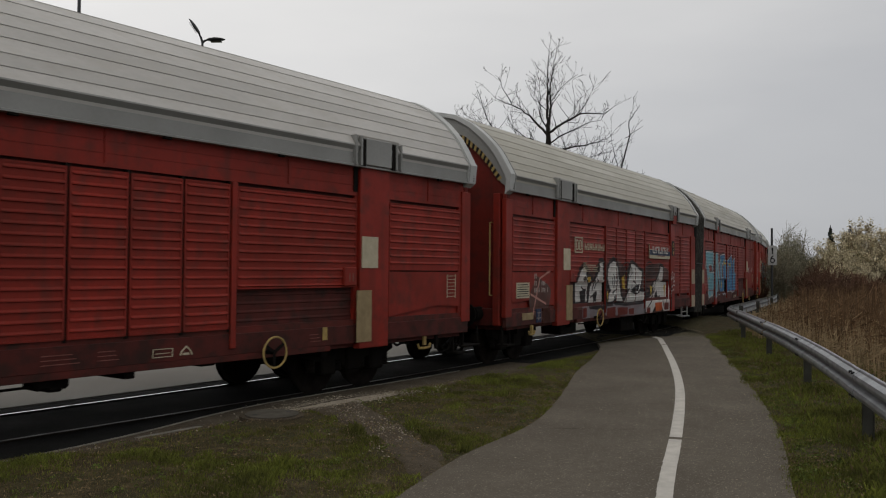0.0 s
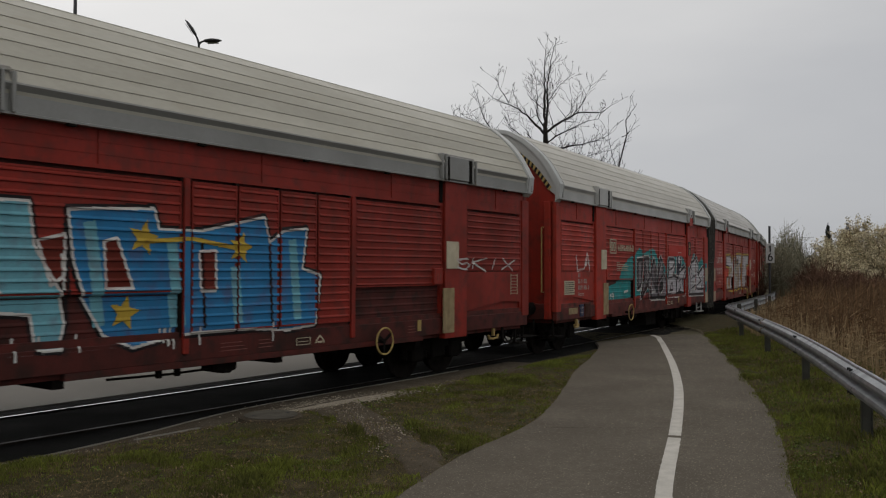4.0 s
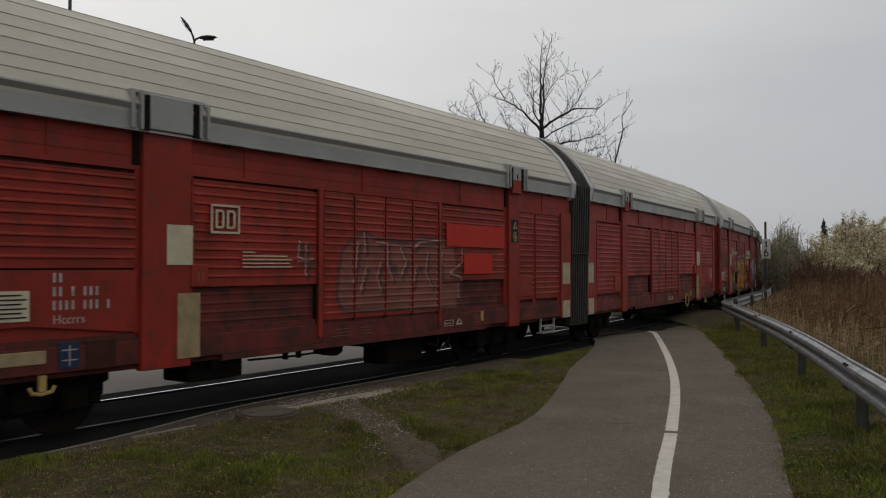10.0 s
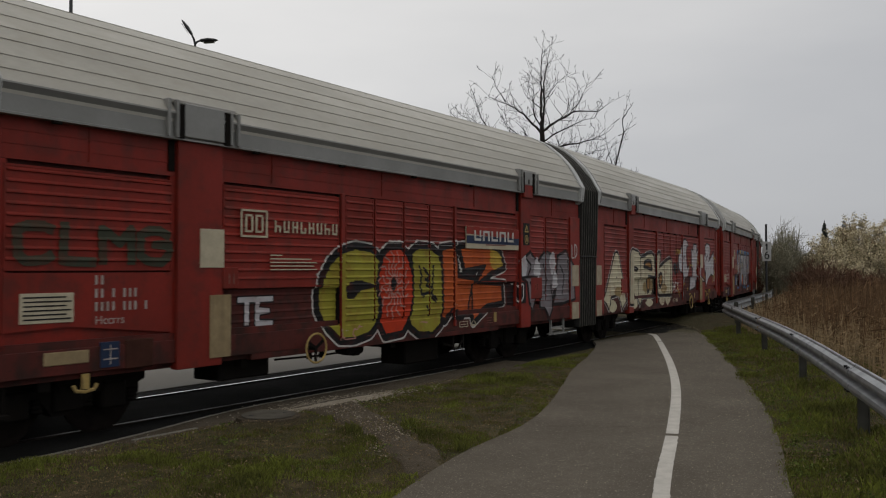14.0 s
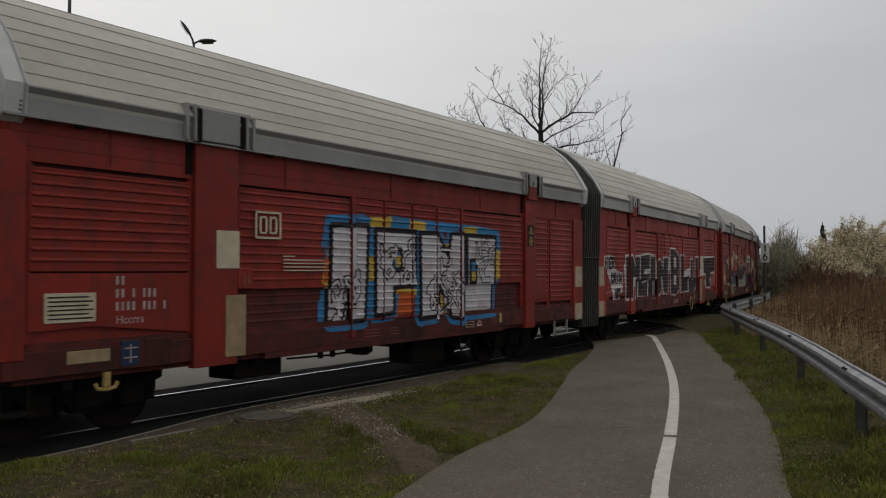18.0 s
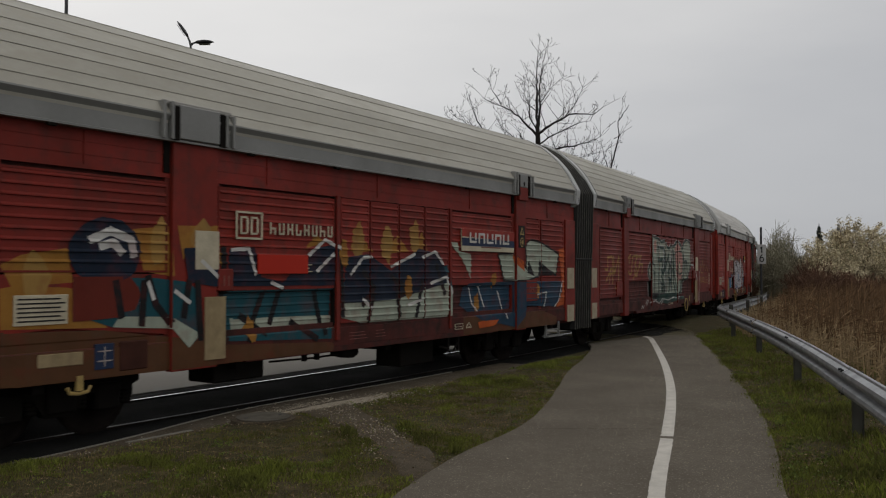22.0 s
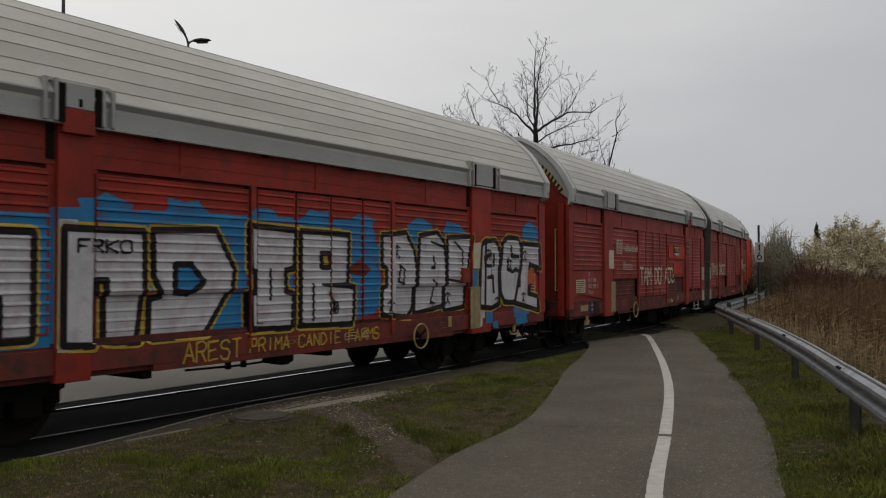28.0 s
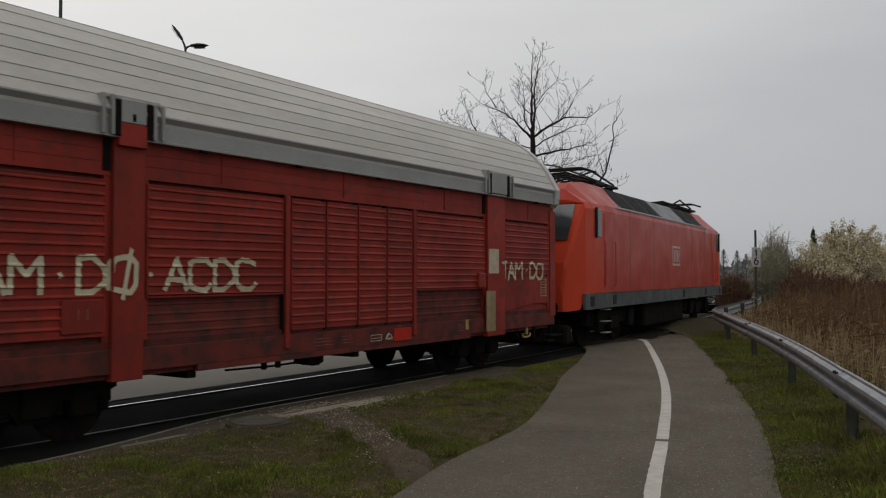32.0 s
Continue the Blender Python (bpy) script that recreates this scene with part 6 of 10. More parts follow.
        tag(ob, S, "19", -2.95, -2.72, 1.05, 1.18, "white", 0.016, lift=0.007)
    elif n == 4:
        L, holes = ((((((-3.56, 2.28), (-2.41, 2.30), (-2.19, 2.19), (-1.97, 2.01), (-1.74, 2.21), (-1.49, 2.29), (-1.24, 2.23), (-1.08, 1.99), (-0.97, 1.70), (-0.77, 1.70), (-0.76, 2.37), (0.72, 2.38), (0.69, 2.03), (0.24, 2.02), (0.25, 1.85), (0.65, 1.85), (0.64, 1.57), (0.24, 1.55), (0.23, 1.36), (0.62, 1.34), (0.59, 1.07), (-0.11, 1.03)) + ((-0.15, 2.01), (-0.42, 2.00), (-0.45, 0.98), (-0.77, 1.00), (-0.80, 1.39), (-1.02, 1.40), (-1.04, 1.00), (-1.43, 1.01), (-1.38, 1.73), (-1.51, 1.79), (-1.71, 1.65), (-1.58, 1.39), (-1.58, 1.18), (-1.70, 0.98), (-2.76, 1.02), (-2.90, 1.25), (-2.86, 1.47), (-2.75, 1.60), (-2.57, 1.69), (-2.63, 1.90), (-3.56, 1.94)),) + (((1.02, 2.36), (3.42, 2.39), (3.29, 2.02), (2.61, 2.01), (2.56, 1.02), (2.11, 1.02), (2.03, 1.38), (1.49, 1.40), (1.47, 1.02), (1.02, 1.02)),)),) + ((((-2.43, 1.30), (-2.36, 1.46), (-2.21, 1.46), (-2.13, 1.33), (-2.19, 1.17), (-2.34, 1.14)), ((-2.30, 1.77), (-2.19, 1.86), (-2.09, 1.78), (-2.17, 1.68), (-2.27, 1.69))),))
        fire = (((-3.15, 1.88), (-2.65, 1.88), (-2.61, 1.67), (-2.88, 1.47), (-2.92, 1.07), (-3.14, 1.05)), ((-1.64, 1.75), (-1.39, 1.71), (-1.43, 1.03), (-1.61, 1.02), (-1.56, 1.35)), ((-1.02, 1.37), (-0.80, 1.37), (-0.79, 1.01), (-1.04, 1.01)), ((-0.39, 1.98), (-0.16, 1.99), (-0.14, 1.04), (-0.42, 1.01)), ((0.27, 2.31), (1.02, 2.35), (1.02, 1.05), (0.80, 1.06), (0.66, 1.32), (0.28, 1.38)), ((2.61, 1.98), (3.45, 1.99), (3.45, 1.53), (2.61, 1.54)), ((1.53, 1.37), (2.03, 1.36), (2.07, 1.02), (1.49, 1.03)))
        paint([list(p) for p in fire], "orange", ob, S, 0.003)
        paint([blob(r, x, z, 0.32, 0.28, 14, 0.3) for x, z in ((-3.2, 1.6), (-3.0, 1.2), (-3.9, 1.5), (3.3, 1.75), (0.5, 1.2))], "flame", ob, S, 0.0045)
        block(ob, S, L, "silver", ((0.105, "black"), (0.09, "yellow")), (0.022, "black"), 0.006, holes, "orange")
        paint([list(p) for p in (((-1.61, 1.81), (-1.42, 2.20), (-1.18, 2.12), (-1.36, 1.92), (-1.46, 1.79)), ((-0.75, 2.20), (-0.27, 2.20), (-0.13, 2.01), (-0.42, 2.00), (-0.48, 1.97), (-0.74, 2.00)), ((0.64, 2.35), (0.74, 2.36), (0.72, 2.05), (0.64, 2.05)), ((0.44, 1.82), (0.62, 1.82), (0.62, 1.58), (0.46, 1.58)), ((3.19, 2.41), (3.45, 2.40), (3.29, 2.02), (3.04, 2.04)), ((-3.62, 1.94), (-3.46, 1.94), (-3.46, 2.28), (-3.62, 2.28)))] + [blob(r, 1.54, 1.9, 0.09, 0.16, 12, 0.05), blob(r, 2.15, 1.9, 0.09, 0.16, 12, 0.05)], "black", ob, S, 0.0185)
        paint([blob(r, x, z, 0.06, 0.06, 10, 0.05) for x, z in ((-1.42, 1.98), (-0.60, 2.09), (1.53, 1.83), (2.14, 1.82))] + [list(((-1.20, 1.65), (-0.91, 1.59), (-0.64, 1.66), (-0.74, 1.50), (-1.02, 1.48), (-1.15, 1.56)))], "yellow", ob, S, 0.0205)
        paint(thick(rim([((-1.20, 1.65), (-0.91, 1.59), (-0.64, 1.66), (-0.74, 1.50), (-1.02, 1.48), (-1.15, 1.56))]), 0.012), "black", ob, S, 0.0225)
        tag(ob, S, "LUSTIGE", -5.72, -4.4, 2.02, 2.20, "white", 0.014)
        tag(ob, S, "DICHTE!", -5.72, -4.35, 1.62, 1.82, "white", 0.014)
        for x, z in ((-5.05, 2.34), (-3.43, 1.36), (2.93, 1.40), (5.05, 1.70), (4.55, 1.72)):
            tag(ob, S, "o", x - 0.07, x + 0.07, z - 0.06, z + 0.14, "white", 0.011)
        for x, z in ((-5.05, 1.36), (4.5, 1.24), (5.3, 1.24), (5.35, 1.9)):
            tag(ob, S, "^", x - 0.09, x + 0.09, z - 0.1, z + 0.1, "white", 0.012)
        tag(ob, S, "2019", -3.66, -3.2, 1.10, 1.26, "white", 0.014)
        tag(ob, S, "EVER!", 2.62, 3.22, 1.20, 1.33, "white", 0.011)
        tag(ob, S, "KiNG-KELA!", 4.30, 5.75, 1.44, 1.58, "white", 0.012)
        tag(ob, S, "NTKP", 5.15, 5.95, 2.08, 2.22, "white", 0.012)
        paint(thick([scribble(r, 4.6, 2.15, 0.7, 0.35, 30)], 0.013), "white", ob, S, 0.012)
    elif n == 5:
        paint([list(p) for p in (((-0.95, 1.70), (-0.88, 1.97), (-0.62, 2.18), (-0.34, 2.23), (-0.15, 2.16), (0.25, 2.14), (0.52, 2.09), (1.13, 2.19), (1.68, 2.18), (2.00, 2.09), (2.08, 1.69), (2.27, 1.52), (2.16, 1.03), (1.75, 1.07), (-0.87, 1.13), (-0.99, 1.31)),)], "worn_pink", ob, S, 0.003)
        paint(thick(rim((((-0.95, 1.70), (-0.88, 1.97), (-0.62, 2.18), (-0.34, 2.23), (-0.15, 2.16), (0.25, 2.14), (0.52, 2.09), (1.13, 2.19), (1.68, 2.18), (2.00, 2.09), (2.08, 1.69), (2.27, 1.52), (2.16, 1.03), (1.75, 1.07), (-0.87, 1.13), (-0.99, 1.31)),)), 0.03), "faded", ob, S, 0.0052)
        ink = [list(p) for p in (((-0.48, 2.05), (-0.52, 1.77), (-0.59, 1.46)), ((-0.05, 2.06), (0.20, 2.05), (0.21, 1.70), (0.34, 1.51)), ((0.85, 1.98), (1.04, 2.08), (1.62, 2.13)), ((0.93, 1.69), (0.84, 1.39)), ((1.62, 1.93), (1.66, 1.53)), ((2.27, 2.11), (2.30, 1.77), (1.90, 1.59), (2.27, 1.52), (2.27, 1.18)), ((-0.34, 2.19), (-0.32, 1.91)), ((0.05, 1.77), (-0.05, 1.56), (0.05, 1.34)), ((0.52, 1.99), (0.68, 1.77), (0.52, 1.55)), ((1.25, 1.93), (1.19, 1.61), (1.37, 1.37)), ((-0.29, 1.70), (-0.43, 1.35)), ((-1.65, 2.05), (-1.68, 1.83), (-1.49, 1.77)), ((-1.53, 2.02), (-1.54, 1.58)), ((-1.68, 1.77), (-1.41, 1.80)))]
        paint(thick(ink, 0.035), "faded", ob, S, 0.0055)
        paint(thick([[(a - 0.06, b + 0.05) for a, b in q] for q in ink], 0.012), "pink", ob, S, 0.0075)
        paint([list(p) for p in (((0.23, 1.81), (0.38, 1.77), (0.38, 1.62), (0.25, 1.64)), ((0.90, 1.77), (1.08, 1.73), (1.02, 1.62)), ((-1.68, 1.93), (-1.53, 1.96), (-1.49, 1.80), (-1.65, 1.77)))], "faded", ob, S, 0.0075)
        repaint(ob, False)
    elif n == 6:
        ink = [list(p) for p in (((-0.95, 2.05), (-1.05, 2.00), (-1.07, 1.88), (-1.00, 1.82), (-0.93, 1.85)), ((-1.04, 1.71), (-1.16, 1.65), (-1.17, 1.53), (-1.06, 1.54), (-1.05, 1.41), (-1.10, 1.38)), ((-0.04, 1.95), (0.06, 1.91), (0.05, 1.74)), ((-0.20, 1.79), (-0.32, 1.74), (-0.29, 1.65), (-0.18, 1.73), (-0.15, 1.79), (-0.10, 1.70)), ((-0.40, 1.98), (-0.38, 1.79)), ((-0.98, 1.49), (-0.94, 1.25)))]
        paint(thick(ink, 0.03), "murky_green", ob, S, 0.003)
    elif n == 7:
        groups = ((((((-1.75, 1.40), (-1.72, 1.62), (-1.57, 1.83), (-1.34, 1.99), (-1.06, 2.05), (-0.70, 2.02), (-0.50, 1.89), (-0.53, 1.67), (-0.58, 1.51), (-0.50, 1.23), (-0.54, 0.97), (-0.72, 0.83), (-1.05, 0.77), (-1.36, 0.79), (-1.59, 0.96), (-1.74, 1.20)),), "olive"), ((((-0.41, 1.96), (-0.25, 2.06), (0.02, 2.07), (0.20, 1.94), (0.33, 1.66), (0.34, 1.32), (0.25, 0.99), (0.08, 0.80), (-0.34, 0.77), (-0.48, 0.97), (-0.46, 1.22), (-0.53, 1.48), (-0.53, 1.67)),), "flame"), ((((0.29, 1.99), (0.47, 2.09), (0.80, 2.09), (1.04, 1.98), (1.17, 1.73), (1.18, 1.15), (1.12, 0.86), (0.90, 0.73), (0.52, 0.75), (0.29, 0.88), (0.27, 0.99), (0.34, 1.32), (0.34, 1.66)),), "olive")) + (((((1.14, 2.08), (1.53, 2.12), (1.64, 1.62), (2.18, 1.57), (2.21, 1.02), (1.62, 1.01), (1.46, 1.10), (1.25, 0.92), (1.17, 0.97)),), "orange"), ((((1.70, 2.11), (2.55, 2.16), (3.03, 2.06), (3.19, 1.79), (2.73, 1.69), (2.30, 1.51), (3.22, 1.46), (3.26, 1.15), (2.67, 1.11), (2.33, 0.95), (2.14, 0.85), (2.07, 1.11), (2.21, 1.49), (2.55, 1.81), (1.86, 1.74)),), "orange")))
        every = tuple(p for g, _ in groups for p in g)
        paint(thick(rim(every), 0.115), "white", ob, S, 0.003)
        paint(thick(rim(every), 0.088), "black", ob, S, 0.0052)
        for g, c in groups:
            paint([list(p) for p in g], c, ob, S, 0.0075)
        paint(thick(rim(every), 0.024), "black", ob, S, 0.0098)
        paint([list(p) for p in (((2.70, 2.12), (3.06, 2.02), (3.17, 1.81), (2.82, 1.73), (2.70, 1.85)),)], "yellow", ob, S, 0.0098)
        paint([list(p) for p in (((-1.27, 1.49), (-1.16, 1.58), (-0.91, 1.59), (-0.65, 1.53), (-0.56, 1.48), (-0.73, 1.47), (-0.95, 1.45), (-1.08, 1.34), (-1.23, 1.34)),) + (((1.89, 1.74), (2.42, 1.81), (2.21, 1.65), (1.73, 1.64)), ((1.46, 1.02), (1.62, 1.13), (1.90, 1.00), (1.79, 0.88), (1.46, 0.91)), ((-1.26, 1.44), (-1.16, 1.35)))[:2]], "black", ob, S, 0.012)
        paint([blob(r, -0.16, 1.52, 0.07, 0.10, 12, 0.2)], "black", ob, S, 0.012)
        rays = []
        for a in np.arange(0, 6.2, 0.42):
            rays.append([(-0.16 + k * math.cos(a + w), 1.52 + 1.35 * k * math.sin(a + w)) for k, w in ((0.11, 0.0), (0.2, 0.22), (0.29, -0.15), (0.38, 0.1))])
        paint(thick(rays + rim([blob(r, -0.16, 1.52, 0.10, 0.14, 12, 0.1)]), 0.013), "pink", ob, S, 0.0135)
        paint(thick([list(p) for p in (((0.50, 1.80), (0.56, 1.66), (0.52, 1.46), (0.61, 1.31)), ((0.61, 1.77), (0.75, 1.66), (0.70, 1.49), (0.85, 1.45)), ((0.89, 1.80), (0.85, 1.30), (0.95, 1.23)), ((0.56, 1.35), (0.80, 1.38), (1.00, 1.26)), ((0.71, 1.17), (0.75, 1.10)), ((0.66, 1.59), (0.80, 1.55)))], 0.022), "black", ob, S, 0.012)
        paint([list(p) for p in (((3.40, 1.50), (3.98, 1.50), (3.98, 1.09), (3.44, 1.08)),)], "black", ob, S, 0.003)
        paint(thick([scribble(r, 3.68, 1.29, 0.4, 0.35, 18)], 0.014), "white", ob, S, 0.0055)
        R = (((3.83, 1.59), (3.90, 1.94), (4.20, 2.08), (4.48, 1.90), (4.52, 1.36), (4.36, 0.96), (4.13, 1.10), (4.05, 1.50)), ((4.60, 1.54), (4.60, 1.91), (4.84, 2.09), (5.09, 2.05), (5.27, 1.53), (5.18, 0.96), (5.01, 0.74), (4.84, 0.98), (4.68, 0.99)), ((5.35, 1.34), (5.44, 2.01), (5.81, 2.11), (6.12, 1.82), (6.20, 1.12), (5.71, 1.05), (5.26, 1.05)))
        block(ob, S, R, "grey", ((0.045, "black"),), (0.014, "black"), 0.004)
        paint([blob(r, x, z, 0.13, 0.2, 12, 0.3) for x, z in ((5.2, 1.85), (5.3, 1.5), (4.5, 1.75), (3.9, 1.8))], "silver", ob, S, 0.0105)
        paint(thick([list(p) for p in (((3.98, 1.94), (4.20, 1.81), (4.05, 1.63)), ((4.13, 1.50), (4.28, 1.36)), ((4.76, 1.86), (4.92, 1.53), (4.81, 1.26)), ((5.53, 1.82), (5.71, 1.62), (5.62, 1.23)), ((5.90, 1.92), (5.99, 1.22)), ((4.84, 0.98), (5.01, 0.78)), ((3.83, 1.59), (4.52, 1.59)), ((5.09, 1.44), (5.18, 1.15)))], 0.022), "black", ob, S, 0.0125)
        tag(ob, S, "CLMG", -5.94, -4.25, 1.84, 2.18, "murky_green", 0.05, r, 0.06)
        piece(ob, S, strokes_of("ITE", -3.45, -2.6, 1.08, 1.38, 0.2), 0.035, ((0.02, "black"), (0.0, "silver")), 0.004)
        tag(ob, S, "LD", 6.05, 6.3, 2.0, 2.25, "white", 0.015, r, 0.1)
        paint(thick([scribble(r, -0.9, 0.86, 0.9, 0.18, 20), scribble(r, 0.8, 0.86, 0.5, 0.12, 12)], 0.010), "pink", ob, S, 0.012)
        owner_plate(ob, S)
    elif n == 8:
        L = strokes_of("A", -5.7, -4.5, 1.0, 1.95, 0, r, 0.04) + strokes_of("R", -3.9, -3.1, 1.0, 2.0, 0, r, 0.04)
        piece(ob, S, L, 0.19, ((0.08, "white"), (0.06, "black"), (0.0, "cream")), 0.003)
        cream = (((-3.10, 2.03), (-2.75, 2.07), (-2.43, 2.14), (-2.02, 2.17), (-1.83, 2.09), (-1.77, 1.92), (-1.75, 1.69), (-1.67, 1.51), (-1.63, 1.11), (-1.79, 1.16), (-1.88, 1.01), (-2.74, 1.03), (-3.09, 1.02)), ((-1.63, 2.10), (-1.48, 2.19), (-1.20, 2.18), (-1.30, 1.93), (-1.33, 1.78), (-0.87, 1.90), (-0.48, 2.00), (-0.11, 2.04), (0.02, 1.91), (0.05, 1.00), (-1.36, 1.03), (-1.55, 1.07), (-1.66, 1.63)))
        block(ob, S, cream, "cream", ((0.085, "white"), (0.07, "black")), (0.022, "black"), 0.003, (((-2.70, 1.91), (-2.42, 1.94), (-2.14, 1.94), (-2.05, 1.75), (-2.42, 1.80), (-2.75, 1.82)), ((-2.33, 1.52), (-2.02, 1.51), (-2.04, 1.21), (-2.22, 1.14), (-2.30, 1.26)), ((-1.38, 1.51), (-1.26, 1.60), (-1.09, 1.57), (-1.07, 1.38), (-1.29, 1.25), (-1.36, 1.33))), "ochre")
        paint(thick([list(p) for p in (((-1.79, 1.46), (-1.70, 1.28), (-1.76, 1.06)), ((-2.36, 1.53), (-2.33, 1.31), (-2.24, 1.13)), ((-2.02, 1.52), (-1.83, 1.51), (-1.63, 1.54)), ((-2.75, 1.88), (-2.54, 1.94), (-2.20, 1.95), (-2.08, 1.80)), ((-1.75, 1.81), (-1.71, 1.52)))], 0.035), "black", ob, S, 0.0145)
        paint([blob(r, x, 0.85, 0.3, 0.13, 12, 0.3) for x in (-5.4, -3.6, -2.3, -1.0, -0.4)], "cream", ob, S, 0.0045)
        paint([blob(r, x, z, 0.3, 0.14, 12, 0.3) for x, z in ((-2.4, 1.25), (-1.9, 1.3), (-0.9, 1.2), (-4.9, 1.2))], "ochre_dust", ob, S, 0.0115)
        block(ob, S, ((((1.24, 2.46), (1.40, 2.60), (1.71, 2.65), (1.96, 2.58), (2.06, 2.47), (1.86, 2.42), (1.79, 2.21), (1.84, 1.94), (1.96, 1.74), (2.30, 1.88), (2.07, 1.63), (1.63, 1.15), (1.39, 1.01), (1.24, 0.83), (1.37, 1.29), (1.28, 1.64), (1.04, 1.66), (0.87, 1.76), (0.80, 2.01), (0.90, 2.21), (1.07, 2.31)), ((2.52, 2.38), (2.75, 2.28), (2.75, 2.52), (3.21, 2.52), (3.11, 2.24), (3.37, 2.38), (3.21, 1.92), (3.10, 1.57), (3.70, 1.98), (3.60, 1.50), (4.24, 1.33), (3.31, 1.36), (3.28, 1.16), (2.50, 1.05), (2.61, 1.48), (2.67, 1.81), (2.55, 1.72))) + (((4.27, 2.23), (4.54, 2.16), (4.46, 2.49), (4.73, 2.59), (5.10, 2.56), (5.23, 2.36), (4.98, 1.97), (5.77, 2.32), (5.77, 1.46), (5.37, 1.56), (4.94, 1.42), (4.54, 1.12), (4.58, 1.77), (4.43, 1.54)),)), "silver", ((0.04, "black"),), (0.014, "black"), 0.004)
        paint([list(((0.16, 1.88), (0.74, 1.94), (0.81, 1.66), (0.45, 1.56), (0.23, 1.67)))], "black", ob, S, 0.003)
        M = [[(1.3, 1.9), (1.5, 2.1), (1.65, 2.15)]]
        M3 = [[(4.55, 2.0), (4.7, 2.15), (4.8, 2.2)]]
        lt = []
        for x, z, s in ((2.1, 2.1, 1), (3.4, 2.2, -1), (5.7, 2.15, 1), (1.9, 1.3, -1), (4.0, 1.6, 1), (5.2, 1.15, -1), (0.6, 1.3, 1), (2.2, 1.15, 1), (4.4, 1.0, 1), (5.9, 1.8, -1)):
            p = [(x, z)]
            for k in range(5):
                p.append((p[-1][0] + s * r.uniform(0.02, 0.16), p[-1][1] - r.uniform(-0.04, 0.16)))
            lt.append(p)
            lt.append([p[2], (p[2][0] - s * 0.15, p[2][1] - 0.1)])
        paint(thick(lt, 0.014), "yellow", ob, S, 0.0105)
        paint(thick(M + M3, 0.025), "black", ob, S, 0.0115)
        tag(ob, S, "HC5", 0.15, 0.7, 1.1, 1.35, "white", 0.016, r, 0.12)
        tag(ob, S, "GTGRE", 0.5, 1.1, 2.2, 2.3, "yellow", 0.012, r, 0.15)
    elif n == 9:
        L = (((-1.77, 2.36), (-1.00, 2.38), (-1.07, 1.04), (-1.80, 1.04)), ((-0.81, 2.34), (0.18, 2.34), (0.18, 1.53), (-0.38, 1.50), (-0.38, 1.12), (-0.81, 1.10)), ((0.32, 2.32), (0.80, 2.34), (1.12, 1.95), (1.22, 2.34), (1.64, 2.35), (1.60, 0.94), (1.26, 0.98), (0.85, 1.52), (0.81, 1.02), (0.35, 0.99)), ((1.74, 2.34), (2.69, 2.34), (2.64, 1.03), (1.75, 1.02)))
        paint([list(p) for p in (((-1.89, 2.50), (-1.10, 2.56), (-0.84, 2.45), (-0.45, 2.57), (0.03, 2.55), (1.08, 2.52), (1.98, 2.53), (2.84, 2.47), (2.90, 2.11), (2.74, 0.98), (2.64, 1.54), (2.70, 2.35), (0.28, 2.38), (-0.84, 2.37), (-1.79, 2.38), (-1.87, 2.15), (-1.99, 2.01)), ((-1.97, 1.33), (-1.83, 1.39), (-1.83, 1.05), (-1.97, 1.02)), ((-0.37, 1.49), (-0.26, 1.46), (-0.28, 1.23), (-0.37, 1.12)), ((-1.06, 2.25), (-0.84, 2.26), (-0.83, 1.06), (-1.07, 1.04)), ((0.18, 2.31), (0.33, 2.32), (0.35, 1.00), (0.18, 1.05)))] + thick(rim(L), 0.13), "blue", ob, S, 0.003, top=2.62)
        paint([list(p) for p in (((-0.94, 2.52), (-0.42, 2.55), (-0.45, 2.38), (-0.94, 2.38)), ((0.03, 2.53), (0.47, 2.51), (0.47, 2.37), (0.03, 2.38)), ((1.62, 2.48), (2.06, 2.50), (2.06, 2.38), (1.62, 2.36)), ((2.70, 2.11), (2.86, 2.11), (2.86, 1.59), (2.70, 1.59)), ((-0.96, 1.96), (-0.83, 1.96), (-0.83, 1.59), (-0.97, 1.59)), ((0.94, 2.16), (1.20, 2.21), (1.15, 1.95)), ((0.85, 1.40), (1.01, 1.31), (1.09, 1.01), (0.85, 1.01)), ((-1.77, 2.29), (-1.88, 1.81), (-1.83, 1.46), (-1.97, 1.60)), ((-0.33, 1.49), (0.22, 1.45), (0.22, 1.37), (-0.33, 1.39)))], "yellow", ob, S, 0.0052)
        paint([list(p) for p in (((-0.24, 1.41), (0.16, 1.40), (0.11, 1.08), (-0.30, 1.07)), ((-1.92, 1.88), (-1.82, 1.95), (-1.82, 1.60), (-1.93, 1.57)))], "orange", ob, S, 0.0065)
        block(ob, S, L, "silver", ((0.05, "black"),), (0.022, "black"), 0.008, holes=(((1.85, 1.91), (2.01, 1.91), (2.01, 1.55), (1.85, 1.55)), ((-0.41, 2.04), (-0.21, 2.05), (-0.21, 1.77), (-0.41, 1.77))), inner="blue")
        paint([list(p) for p in (((1.87, 1.73), (1.99, 1.73), (1.99, 1.57), (1.87, 1.57)), ((-0.34, 1.97), (-0.22, 1.97), (-0.22, 1.80), (-0.34, 1.80)))], "yellow", ob, S, 0.0205)
